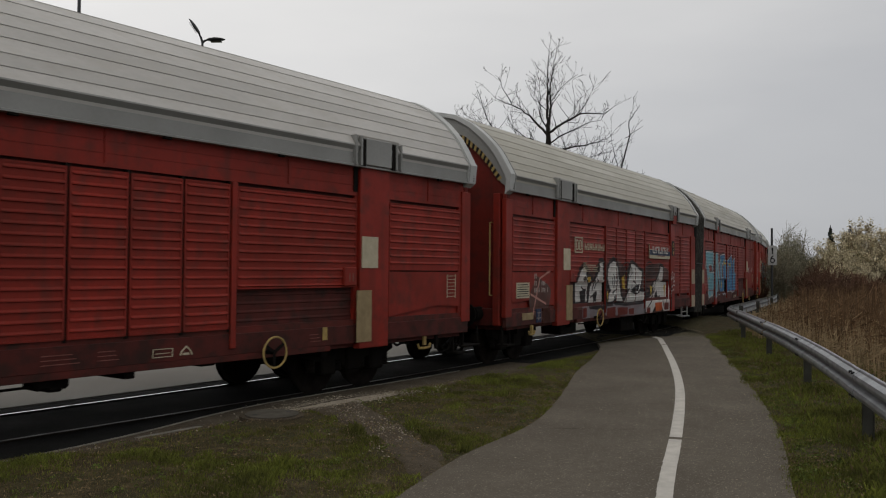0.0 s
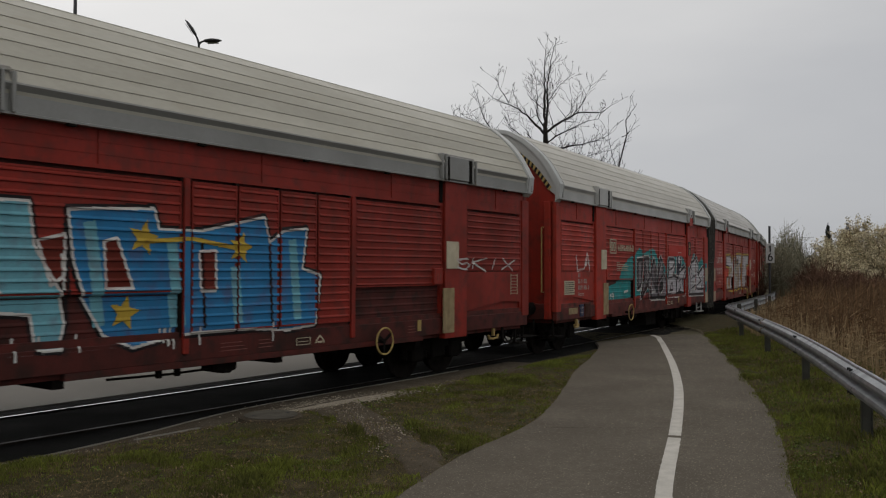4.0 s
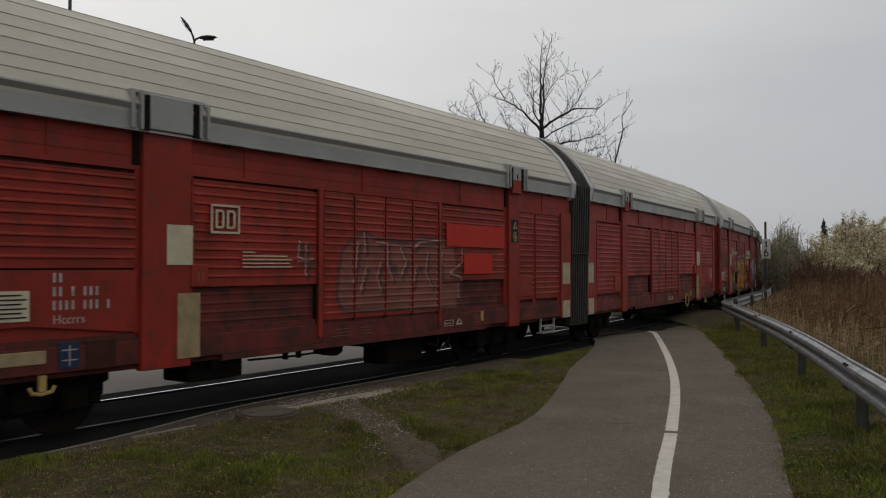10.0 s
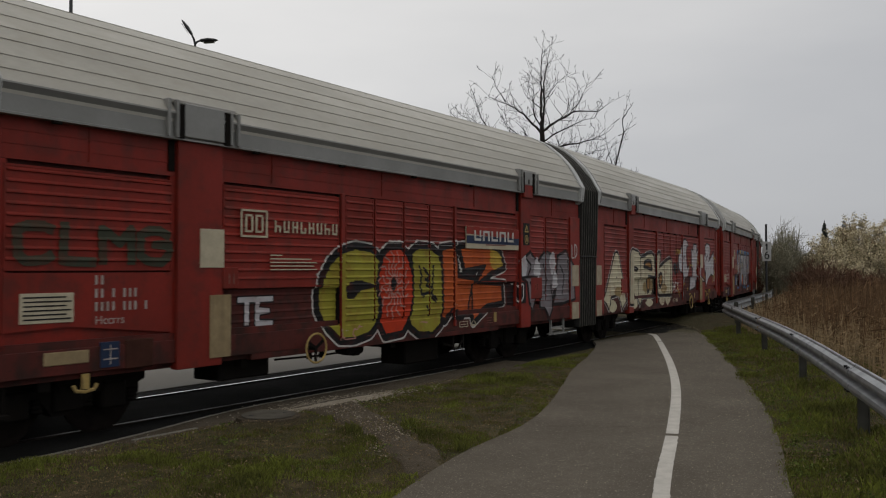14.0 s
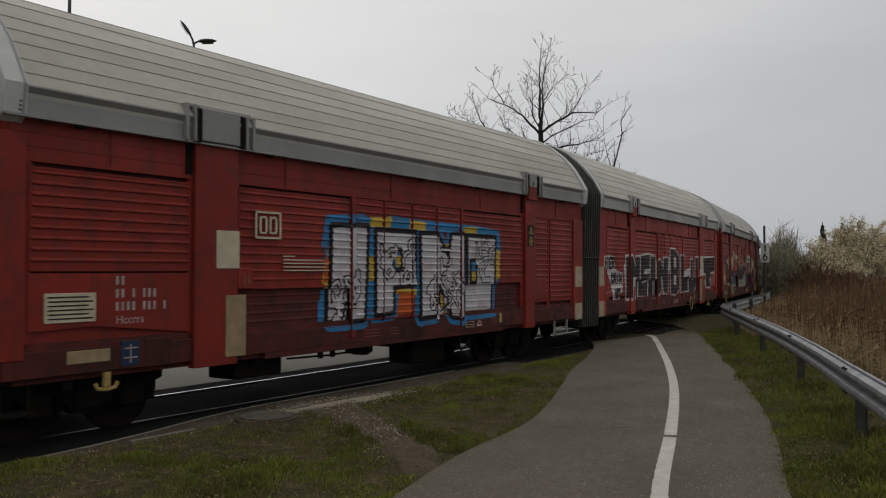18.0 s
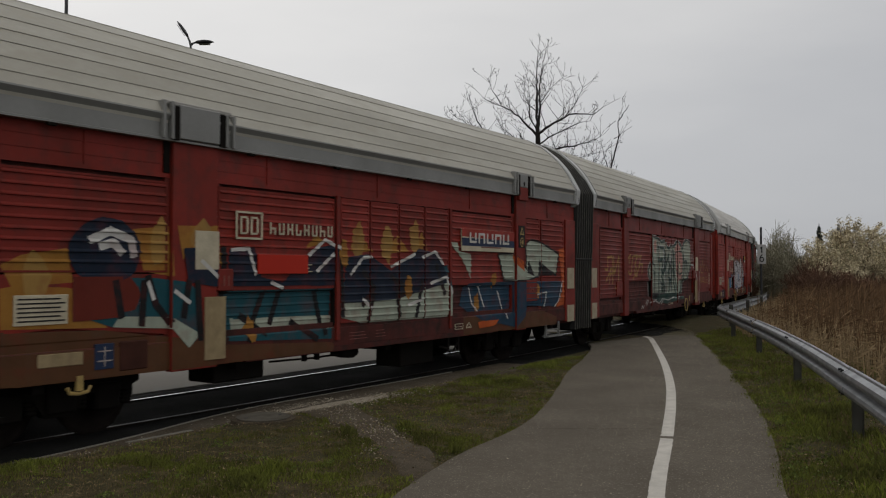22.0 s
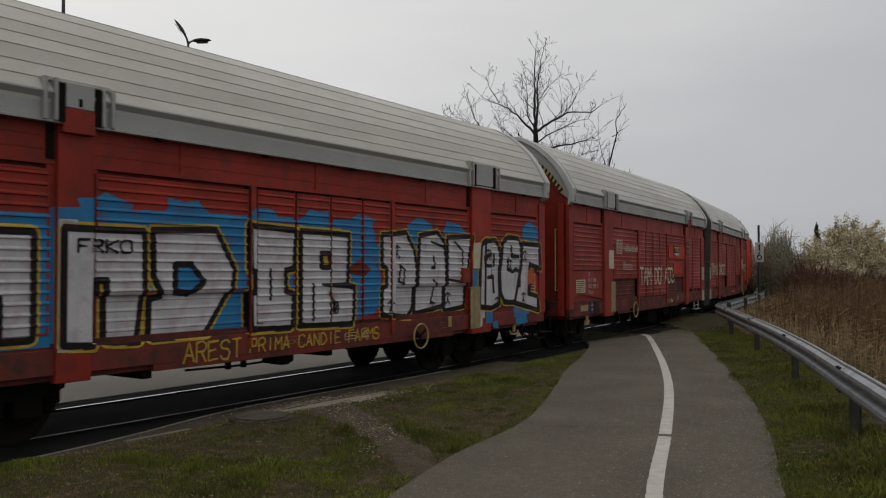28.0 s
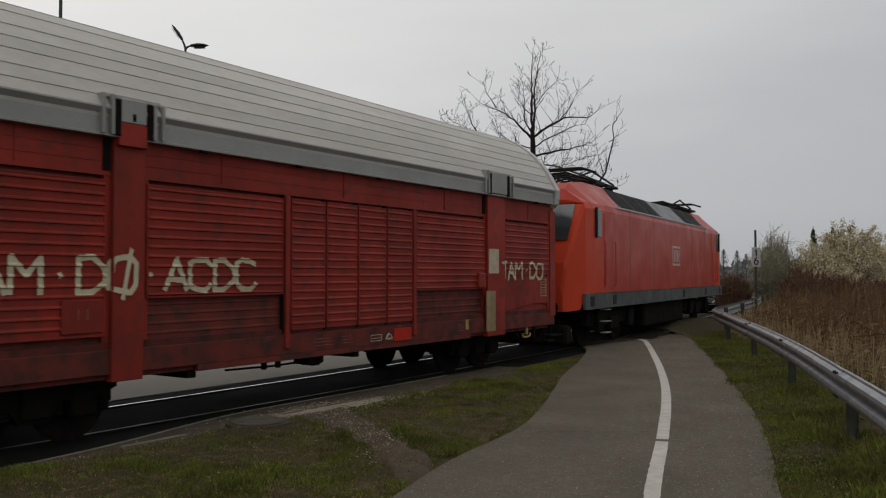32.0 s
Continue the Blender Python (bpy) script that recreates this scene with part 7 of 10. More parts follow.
        for x0, x1, z0, z1, m in ((-1.78, -1.25, 1.05, 1.95, 9), (-0.78, -0.3, 1.45, 2.25, 6), (-0.15, 0.15, 1.6, 2.25, 4), (0.36, 0.75, 1.1, 1.8, 3), (0.85, 1.58, 1.0, 2.0, 9), (2.0, 2.6, 1.6, 2.25, 7)):
            worms = [scribble(r, r.uniform(x0 + 0.12, x1 - 0.12), r.uniform(z0 + 0.12, z1 - 0.12), 0.34, 0.42, 13) for _ in range(m)]
            paint(thick(worms, 0.045), "black", ob, S, 0.0175)
            paint(thick(worms, 0.022), "silver", ob, S, 0.0195)
        paint(thick([[(0.9, 1.1), (1.1, 1.2), (1.05, 1.4)], [(-1.5, 1.0), (-1.4, 1.3)]], 0.02), "black", ob, S, 0.0205)
    elif n == 10:
        paint([list(p) for p in (((-6.18, 2.06), (-5.96, 2.11), (-5.37, 2.08), (-5.33, 1.77), (-4.72, 1.68), (-4.75, 1.20), (-4.91, 1.19), (-4.92, 1.03), (-5.42, 1.03), (-5.67, 1.46), (-5.96, 1.74), (-6.23, 1.82)), ((-4.63, 1.87), (-4.45, 1.92), (-4.44, 1.03)), ((-4.00, 1.56), (-3.61, 1.55), (-3.70, 1.31), (-3.98, 1.32)), ((-2.85, 1.75), (-2.32, 1.77), (-2.34, 1.50), (-2.85, 1.44)), ((1.45, 1.54), (1.62, 1.73), (2.28, 1.83), (2.31, 1.53)), ((3.41, 1.73), (3.97, 1.84), (4.06, 1.57), (3.40, 1.52)), ((-0.50, 1.73), (-0.36, 1.65), (-0.22, 1.82), (-0.22, 2.16), (-0.33, 2.16)))], "white", ob, S, 0.003)
        block(ob, S, (((-4.47, 2.10), (-4.00, 2.11), (-3.79, 1.84), (-3.65, 2.10), (-3.25, 2.10), (-3.30, 1.04), (-3.78, 1.03), (-3.71, 1.47), (-3.62, 1.55), (-3.98, 1.56), (-4.02, 1.03), (-4.46, 1.03)), ((-3.19, 2.12), (-2.32, 2.18), (-2.32, 1.77), (-2.86, 1.75), (-2.86, 1.65), (-2.32, 1.68), (-2.34, 1.50), (-2.93, 1.42), (-2.73, 1.40), (-2.34, 1.48), (-2.38, 1.04), (-3.24, 1.06)), ((-2.27, 2.14), (-1.77, 2.12), (-1.85, 1.01), (-2.30, 1.04)), ((-1.65, 2.01), (-1.29, 2.04), (-1.03, 1.78), (-0.97, 2.10), (-0.50, 2.10), (-0.50, 1.06), (-1.00, 1.09), (-1.11, 1.41), (-1.22, 1.56), (-1.28, 1.10), (-1.67, 1.05))), "black", ((0.045, "white"),), None, 0.0052)
        block(ob, S, (((-0.22, 2.38), (0.37, 2.36), (0.77, 2.19), (0.85, 1.87), (0.69, 1.64), (0.85, 1.37), (0.77, 1.14), (0.45, 1.02), (-0.19, 1.05)), ((1.02, 2.20), (1.45, 2.21), (1.45, 1.54), (2.22, 1.58), (2.24, 1.09), (1.02, 1.06)), ((2.33, 2.10), (2.67, 2.11), (2.67, 1.53), (2.79, 1.42), (2.98, 1.47), (3.00, 2.14), (3.41, 2.17), (3.36, 1.20), (2.98, 1.03), (2.33, 1.05)), ((3.97, 2.16), (5.96, 2.21), (5.96, 1.67), (5.33, 1.67), (5.20, 1.15), (4.56, 1.17), (4.56, 1.62), (4.01, 1.64))), "black", ((0.042, "white"),), None, 0.0052, holes=(((0.22, 2.09), (0.41, 2.09), (0.41, 1.87), (0.22, 1.84)), ((0.22, 1.56), (0.41, 1.56), (0.38, 1.33), (0.19, 1.34))), inner="white")
        paint(thick(rim((((-4.47, 2.10), (-4.00, 2.11), (-3.79, 1.84), (-3.65, 2.10), (-3.25, 2.10), (-3.30, 1.04), (-3.78, 1.03), (-3.71, 1.47), (-3.62, 1.55), (-3.98, 1.56), (-4.02, 1.03), (-4.46, 1.03)), ((-3.19, 2.12), (-2.32, 2.18), (-2.32, 1.77), (-2.86, 1.75), (-2.86, 1.65), (-2.32, 1.68), (-2.34, 1.50), (-2.93, 1.42), (-2.73, 1.40), (-2.34, 1.48), (-2.38, 1.04), (-3.24, 1.06)), ((-2.27, 2.14), (-1.77, 2.12), (-1.85, 1.01), (-2.30, 1.04)), ((-1.65, 2.01), (-1.29, 2.04), (-1.03, 1.78), (-0.97, 2.10), (-0.50, 2.10), (-0.50, 1.06), (-1.00, 1.09), (-1.11, 1.41), (-1.22, 1.56), (-1.28, 1.10), (-1.67, 1.05))) + (((-0.22, 2.38), (0.37, 2.36), (0.77, 2.19), (0.85, 1.87), (0.69, 1.64), (0.85, 1.37), (0.77, 1.14), (0.45, 1.02), (-0.19, 1.05)), ((1.02, 2.20), (1.45, 2.21), (1.45, 1.54), (2.22, 1.58), (2.24, 1.09), (1.02, 1.06)), ((2.33, 2.10), (2.67, 2.11), (2.67, 1.53), (2.79, 1.42), (2.98, 1.47), (3.00, 2.14), (3.41, 2.17), (3.36, 1.20), (2.98, 1.03), (2.33, 1.05)), ((3.97, 2.16), (5.96, 2.21), (5.96, 1.67), (5.33, 1.67), (5.20, 1.15), (4.56, 1.17), (4.56, 1.62), (4.01, 1.64)))), 0.012), "white", ob, S, 0.0125)
        for word, x0, x1, z0, z1 in (("HIER", -6.12, -5.40, 1.80, 2.03), ("DRIN", -5.60, -4.84, 1.44, 1.65), ("IST", -5.36, -4.92, 1.08, 1.27)):
            paint(thick(strokes_of(word, x0, x1, z0, z1, 0.34, r, 0.03), 0.042), "black", ob, S, 0.006)
        tag(ob, S, "PNB", 5.05, 5.4, 1.3, 1.48, "white", 0.011, lift=0.016)
        tag(ob, S, "KND", 4.15, 4.6, 1.25, 1.4, "white", 0.012, r, 0.15, lift=0.016)
        tag(ob, S, "19", -6.04, -5.83, 1.12, 1.26, "white", 0.016)
    elif n == 11:
        paint([list(p) for p in (((-6.04, 1.18), (-4.99, 1.15), (-3.83, 0.98), (-3.33, 0.88), (-1.39, 0.78), (-1.39, 0.51), (-3.32, 0.55), (-4.85, 0.62), (-6.04, 0.67)), ((1.97, 0.98), (4.95, 0.97), (5.60, 0.82), (5.46, 0.37), (1.97, 0.55)))], "rust_brown", ob, S, 0.003)
        paint([list(p) for p in (((-6.05, 1.81), (-5.84, 1.91), (-5.38, 1.98), (-5.31, 1.64), (-5.94, 1.60)), ((-6.05, 1.60), (-5.31, 1.59), (-4.92, 1.17), (-6.04, 1.21)), ((-4.63, 2.20), (-4.16, 2.25), (-4.11, 1.69), (-4.48, 1.75), (-4.56, 1.99)), ((-4.08, 2.26), (-3.47, 2.28), (-3.40, 1.82), (-3.84, 2.08), (-4.00, 1.88)), ((-1.10, 2.03), (-0.79, 2.24), (-0.52, 2.02)), ((-0.25, 2.01), (0.06, 2.31), (0.35, 2.06)), ((0.55, 2.07), (0.70, 2.40), (0.90, 2.03)), ((-1.97, 2.05), (-1.75, 2.25), (-1.58, 2.14)))], "ochre", ob, S, 0.003)
        paint([blob(r, x, z, 0.14, 0.26, 10, 0.3) for x, z in ((-3.75, 2.1), (-0.9, 2.2), (-0.2, 2.15), (0.5, 2.25), (-4.3, 2.05), (-5.7, 1.7))], "dim_yellow", ob, S, 0.0045)
        paint([list(p) for p in (((-4.86, 1.67), (-4.43, 1.69), (-3.92, 1.63), (-3.77, 1.50), (-3.73, 1.04), (-3.91, 0.89), (-4.14, 1.12), (-4.86, 1.17), (-5.25, 1.30), (-5.28, 1.64)), ((-3.33, 1.52), (-1.40, 1.52), (-1.44, 0.83), (-3.31, 0.92)), ((-1.22, 1.60), (0.03, 1.76), (1.44, 1.85), (1.62, 1.38), (0.03, 1.24), (-1.22, 1.24)))], "deep_teal", ob, S, 0.006)
        paint([list(p) for p in (((-4.79, 1.28), (-4.15, 1.25), (-3.75, 1.04), (-3.91, 0.89), (-4.14, 1.12), (-4.86, 1.17)), ((-3.22, 1.18), (-1.40, 1.15), (-1.39, 0.98), (-3.19, 1.02)), ((-1.28, 1.31), (0.03, 1.41), (1.44, 1.57), (1.72, 1.38), (1.62, 1.00), (-0.78, 1.01), (-1.28, 1.11)))], "pale_green", ob, S, 0.0082)
        paint([list(p) for p in (((-4.00, 2.01), (-3.68, 2.03), (-3.40, 1.62), (-3.45, 1.56), (-3.93, 1.63)), ((-3.29, 2.02), (-2.88, 2.05), (-2.76, 1.68), (-2.39, 1.61), (-1.77, 2.06), (-1.32, 2.13), (-1.37, 1.56), (-3.31, 1.57)), ((-1.16, 1.95), (-0.65, 2.00), (-0.11, 1.76), (0.63, 2.11), (1.21, 2.03), (1.48, 1.57), (0.03, 1.33), (-1.21, 1.30)))] + [blob(r, -4.95, 1.95, 0.42, 0.36, 22, 0.03)], "midnight", ob, S, 0.0104)
        paint(thick([list(p) for p in (((-2.68, 1.49), (-2.96, 0.91)), ((-2.39, 1.52), (-2.56, 1.10)), ((-1.74, 1.49), (-1.57, 0.91)), ((-3.92, 1.63), (-3.99, 1.25)), ((-4.43, 1.69), (-4.33, 1.39), (-4.15, 1.19)), ((-3.80, 1.63), (-3.75, 0.98)), ((-1.28, 2.07), (-1.22, 1.13)), ((-0.52, 1.42), (-0.65, 1.06)), ((0.03, 1.58), (0.11, 1.07)), ((0.71, 1.58), (0.55, 1.05)), ((-0.78, 1.75), (-0.52, 1.51), (-0.78, 1.27)), ((-0.11, 1.67), (0.33, 1.49), (0.03, 1.33)), ((1.11, 1.85), (1.36, 1.38)), ((-3.38, 2.02), (-3.33, 0.95)), ((-3.06, 1.21), (-2.68, 0.98)), ((-2.18, 1.09), (-1.74, 0.85)), ((-4.83, 1.64), (-4.76, 1.28)), ((-4.48, 1.63), (-4.51, 1.18)))], 0.042), "black", ob, S, 0.0126)
        paint(thick([list(p) for p in (((-3.25, 2.01), (-2.98, 2.03), (-2.86, 1.71)), ((-1.91, 1.96), (-1.58, 2.18), (-1.28, 2.07)), ((-3.74, 1.87), (-3.45, 1.65)), ((-1.06, 1.71), (-0.78, 1.95), (-0.59, 1.96)), ((-0.11, 1.82), (0.51, 2.02)), ((0.71, 1.97), (1.07, 2.07), (1.31, 1.87)), ((0.95, 1.56), (1.41, 1.66), (1.65, 1.26)), ((-4.11, 1.53), (-3.91, 1.40)), ((-4.43, 1.63), (-4.36, 1.45)), ((-2.59, 1.61), (-2.39, 1.54)), ((-1.75, 1.75), (-1.40, 1.99)), ((-0.78, 1.35), (-0.58, 1.22)), ((0.33, 1.23), (0.71, 1.31)))], 0.024), "white", ob, S, 0.0146)
        paint(thick([list(p) for p in (((-5.13, 2.07), (-4.90, 2.17), (-4.65, 2.08), (-4.62, 1.92)), ((-5.01, 2.01), (-4.87, 2.05), (-4.77, 1.95)))], 0.045), "white", ob, S, 0.0146)
        paint([blob(r, x, z, 0.10, 0.16, 10, 0.4) for x, z in ((0.35, 1.5), (2.5, 1.2), (3.0, 1.6), (4.7, 1.4), (-1.2, 2.0), (-2.9, 1.05))], "ochre", ob, S, 0.0146)
        paint([list(p) for p in (((-5.32, 1.7), (-4.75, 1.7), (-4.72, 1.27), (-5.32, 1.25)),)] + [blob(r, -4.7, 1.5, 0.16, 0.18, 14, 0.1)], "brick", ob, S, 0.0125)
        part("repainted_panel", Shape().box(-2.85, -1.95, -1.4995, -1.478, 1.72, 1.96, 0.003), RED_NEW, ob, "bright red repainted rectangle")
        paint([list(((2.17, 1.55), (3.36, 1.56), (5.76, 1.55), (5.85, 1.31), (5.50, 1.03), (4.21, 1.09), (4.14, 0.89), (3.81, 0.70), (2.53, 0.90), (1.93, 1.17), (2.03, 1.47)))], "night_blue", ob, S, 0.0125)
        paint([list(((1.52, 2.23), (1.78, 2.23), (1.81, 2.10), (2.21, 2.04), (2.19, 1.60), (2.12, 1.73), (1.88, 1.99))), list(((3.15, 2.07), (3.73, 2.09), (4.20, 1.78), (4.13, 2.23), (4.41, 2.37), (4.86, 2.33), (5.67, 2.11), (5.54, 1.67), (5.01, 1.84), (4.78, 1.67), (4.35, 1.57), (3.36, 1.58)))], "pale_green", ob, S, 0.0145)
        paint(thick(rim([((3.15, 2.07), (3.73, 2.09), (4.20, 1.78), (4.13, 2.23), (4.41, 2.37), (4.86, 2.33), (5.67, 2.11), (5.54, 1.67), (5.01, 1.84), (4.78, 1.67), (4.35, 1.57), (3.36, 1.58))]), 0.02) + [list(((4.27, 1.73), (4.34, 1.97), (4.60, 1.65))), list(((4.75, 1.67), (4.78, 1.98), (5.42, 1.67)))], "black", ob, S, 0.0165)
        paint(thick([list(((2.22, 1.46), (2.32, 1.19), (2.53, 1.04))), list(((2.52, 1.50), (2.74, 1.12))), list(((3.22, 1.39), (3.49, 0.88))), list(((5.85, 1.55), (5.67, 1.14), (5.50, 1.03))), list(((4.64, 1.29), (5.10, 1.33), (5.02, 1.05)))], 0.016), "white", ob, S, 0.0185)
        paint([list(((3.67, 2.08), (4.07, 1.94), (4.10, 1.75), (3.80, 1.88))), list(((2.43, 0.87), (3.19, 0.88), (3.02, 0.77), (2.48, 0.75))), list(((5.67, 2.20), (5.93, 2.24), (5.94, 1.06), (5.59, 1.02), (5.85, 1.37)))], "orange", ob, S, 0.0165)
        owner_plate(ob, S)
    elif n == 12:
        L = (((-1.57, 2.71), (-0.99, 2.68), (-0.60, 2.57), (-0.18, 2.62), (-0.01, 2.47), (0.25, 2.40), (0.48, 2.50), (0.81, 2.48), (1.21, 2.65), (1.68, 2.58), (1.95, 2.42), (2.18, 2.64), (2.47, 2.74), (2.89, 2.68), (3.02, 2.39), (3.14, 2.01), (2.77, 1.75), (2.65, 1.56), (2.18, 1.47), (2.07, 1.07), (-0.18, 0.98), (-1.63, 1.05), (-1.66, 1.46), (-1.70, 1.89), (-1.49, 2.04), (-1.60, 2.27)), ((-1.90, 1.79), (-1.70, 1.94), (-1.35, 1.94), (-1.24, 1.70), (-1.39, 1.62), (-1.49, 1.82), (-1.67, 1.75), (-1.70, 1.46), (-1.83, 1.61)))
        block(ob, S, L, "pale_green", ((0.075, "white"), (0.055, "dark_green")), (0.024, "dark_green"), 0.003)
        paint([list(((0.91, 2.43), (1.26, 2.62), (1.68, 2.52), (1.90, 2.11), (1.84, 1.51), (1.42, 1.34), (1.11, 1.63))), blob(r, -1.26, 2.44, 0.13, 0.2, 12, 0.1)], "pink", ob, S, 0.0115)
        paint([list(((-1.63, 1.16), (1.11, 1.08), (2.01, 1.14), (2.01, 0.99), (-0.18, 0.92), (-1.63, 1.03)))], "black", ob, S, 0.0115)
        ink = [list(p) for p in (((-0.99, 2.60), (-0.94, 1.09)), ((-0.95, 2.45), (-0.31, 2.43), (-0.27, 1.90), (-0.51, 1.75)), ((-0.95, 2.05), (-0.59, 2.11), (-0.47, 1.82)), ((-0.18, 2.28), (-0.13, 1.06)), ((0.12, 2.18), (0.26, 1.91), (0.08, 1.69)), ((0.62, 2.42), (0.44, 1.91), (0.49, 1.19)), ((0.08, 1.58), (0.35, 1.55), (0.17, 1.15)), ((-0.75, 1.44), (-0.47, 1.38), (-0.67, 1.18)), ((2.01, 2.36), (2.12, 1.93), (1.90, 1.14)), ((2.18, 2.05), (2.47, 2.09), (2.53, 1.68)), ((0.72, 2.37), (0.86, 1.63), (1.11, 1.23)), ((-1.49, 1.75), (-1.35, 1.72), (-1.42, 1.21)))]
        paint(thick(ink, 0.034), "dark_green", ob, S, 0.0135)
        paint(thick([[(a + 0.07, b - 0.05) for a, b in q] for q in ink[1:]] + arcs(0.2, 1.3, (0.12, 0.2)) + arcs(-0.6, 1.3, (0.1, 0.2, 0.28), -1.2, 1.2) + arcs(1.5, 1.9, (0.32, 0.42), -1.0, 2.0), 0.014), "dark_green", ob, S, 0.0135)
        paint(thick([[(a - 0.06, b + 0.03) for a, b in q] for q in ink[1:8:2]], 0.018), "silver", ob, S, 0.0135)
        paint(thick([list(((-1.76, 0.89), (-1.20, 0.93), (-0.82, 0.84), (-0.51, 0.97), (0.17, 0.91), (0.82, 0.98), (1.32, 0.93), (1.90, 1.05))), [(-2.2, 0.86), (-2.0, 1.0)], [(-2.1, 0.82), (-1.9, 0.98)], [(-0.6, 0.82), (-0.4, 0.94)], [(-2.6, 0.76), (-2.5, 0.84), (-2.42, 0.76), (-2.34, 0.84)]], 0.013), "white", ob, S, 0.0155)
        paint([list(p) for p in (((0.92, 2.28), (1.04, 1.80), (1.24, 1.70), (1.62, 1.66), (1.90, 1.73), (1.98, 2.15), (1.80, 2.37), (1.19, 2.36)),)], "pink", ob, S, 0.0145)
        paint([list(p) for p in (((-1.06, 1.10), (-0.14, 1.11), (0.67, 1.12), (1.98, 1.05), (2.18, 0.90), (1.05, 0.86), (-0.01, 0.81), (-0.45, 0.85), (-1.06, 0.89)),)], "dark_green", ob, S, 0.0145)
        paint(thick(rim((((0.92, 2.28), (1.04, 1.80), (1.24, 1.70), (1.62, 1.66), (1.90, 1.73), (1.98, 2.15), (1.80, 2.37), (1.19, 2.36)),)), 0.02), "dark_green", ob, S, 0.0165)
        paint(thick([list(p) for p in (((-0.66, 1.80), (-0.45, 1.67), (-0.20, 1.84)), ((-0.63, 1.63), (-0.33, 1.37), (-0.32, 1.06)), ((0.20, 2.25), (-0.08, 1.97), (-0.15, 1.80)), ((0.70, 1.80), (0.74, 1.43), (1.05, 1.00)), ((0.21, 1.20), (0.24, 1.47), (0.51, 1.53)), ((0.81, 2.24), (0.73, 1.99), (0.81, 1.74)))], 0.05), "dark_green", ob, S, 0.0165)
        paint(thick([list(p) for p in (((-0.92, 2.12), (-0.75, 2.05), (-0.45, 2.12), (-0.41, 1.97), (-0.22, 1.88)), ((-0.69, 1.47), (-0.65, 1.17)), ((-0.56, 1.52), (-0.52, 1.12)), ((-0.46, 1.52), (-0.42, 1.12)), ((0.14, 1.74), (0.36, 2.04), (0.30, 1.69), (0.17, 1.67), (0.14, 1.74)), ((0.38, 1.92), (0.55, 2.06), (0.72, 1.93), (0.59, 1.73), (0.41, 1.80), (0.38, 1.92)), ((0.21, 1.26), (0.31, 1.41), (0.49, 1.43)), ((2.34, 2.02), (2.25, 1.74), (2.54, 1.59)), ((2.64, 2.03), (3.06, 1.81), (3.17, 1.59)), ((1.97, 2.29), (2.15, 2.09), (2.06, 1.81)), ((-0.22, 2.20), (-0.28, 1.97)), ((-0.86, 1.74), (-0.82, 1.15)), ((0.52, 1.49), (0.54, 1.13)), ((1.58, 1.47), (1.97, 1.60), (2.16, 1.46)), ((4.10, 1.74), (4.35, 2.07)))], 0.02), "dark_green", ob, S, 0.0165)
        paint([blob(r, 1.47, 1.85, 0.21, 0.21, 16, 0.02)], "dark_green", ob, S, 0.0185)
        paint([blob(r, 1.47, 1.85, 0.18, 0.18, 16, 0.02)], "cream", ob, S, 0.0205)
        paint([blob(r, 1.47, 1.85, 0.03, 0.03, 8, 0.02)], "black", ob, S, 0.0225)
        paint([list(p) for p in (((2.93, 2.35), (3.52, 2.41), (3.64, 2.05), (3.00, 1.99)),)], "brick", ob, S, 0.0165)
        paint(thick([list(p) for p in (((3.03, 2.30), (3.11, 2.23), (3.03, 2.15), (3.12, 2.06)), ((3.18, 2.32), (3.26, 2.25), (3.19, 2.17), (3.27, 2.08)), ((3.34, 2.34), (3.42, 2.26), (3.34, 2.18), (3.43, 2.09)), ((4.04, 1.75), (4.13, 1.25), (3.88, 0.77)), ((3.95, 1.10), (4.05, 0.77), (4.10, 0.67)))], 0.013), "white", ob, S, 0.0185)
        paint(thick([list(p) for p in (((-5.56, 1.80), (-5.35, 1.78), (-5.36, 2.09), (-5.03, 2.10), (-4.94, 1.71), (-5.28, 1.69), (-5.49, 1.51)), ((-5.24, 1.47), (-5.14, 1.82), (-5.00, 1.82), (-4.98, 1.46)), ((-4.91, 2.11), (-4.87, 1.69), (-4.71, 1.86), (-4.50, 2.12), (-4.54, 1.48), (-4.78, 1.34)), ((-3.87, 2.08), (-3.53, 2.16), (-3.82, 1.71), (-3.47, 1.68), (-3.32, 2.14), (-2.94, 2.16), (-3.16, 1.92)), ((-3.18, 1.70), (-3.08, 1.90), (-2.88, 1.70), (-3.16, 1.68)), ((-2.94, 2.14), (-2.56, 2.15), (-2.71, 1.97), (-2.82, 1.79), (-2.65, 1.95), (-2.44, 1.93), (-2.50, 1.70)), ((-3.32, 1.54), (-3.16, 1.64), (-2.94, 1.62)))], 0.028), "dim_yellow", ob, S, 0.004)
        tag(ob, S, "555", 3.05, 3.35, 2.1, 2.35, "white", 0.01, r, 0.1)
        tag(ob, S, "SUELS", 4.4, 5.45, 1.38, 1.55, "dim_yellow", 0.012, r, 0.12)
        paint(thick([[(4.45, 2.0), (4.55, 1.72), (4.95, 1.7), (5.1, 2.0), (4.95, 1.88), (4.8, 2.05), (4.65, 1.88), (4.45, 2.0)]] + arcs(4.8, 2.08, (0.06,), 0, 6.2) + [[(5.3, 1.75), (5.5, 1.95)], [(5.55, 1.85), (5.75, 1.7)]], 0.012), "dim_yellow", ob, S, 0.004)
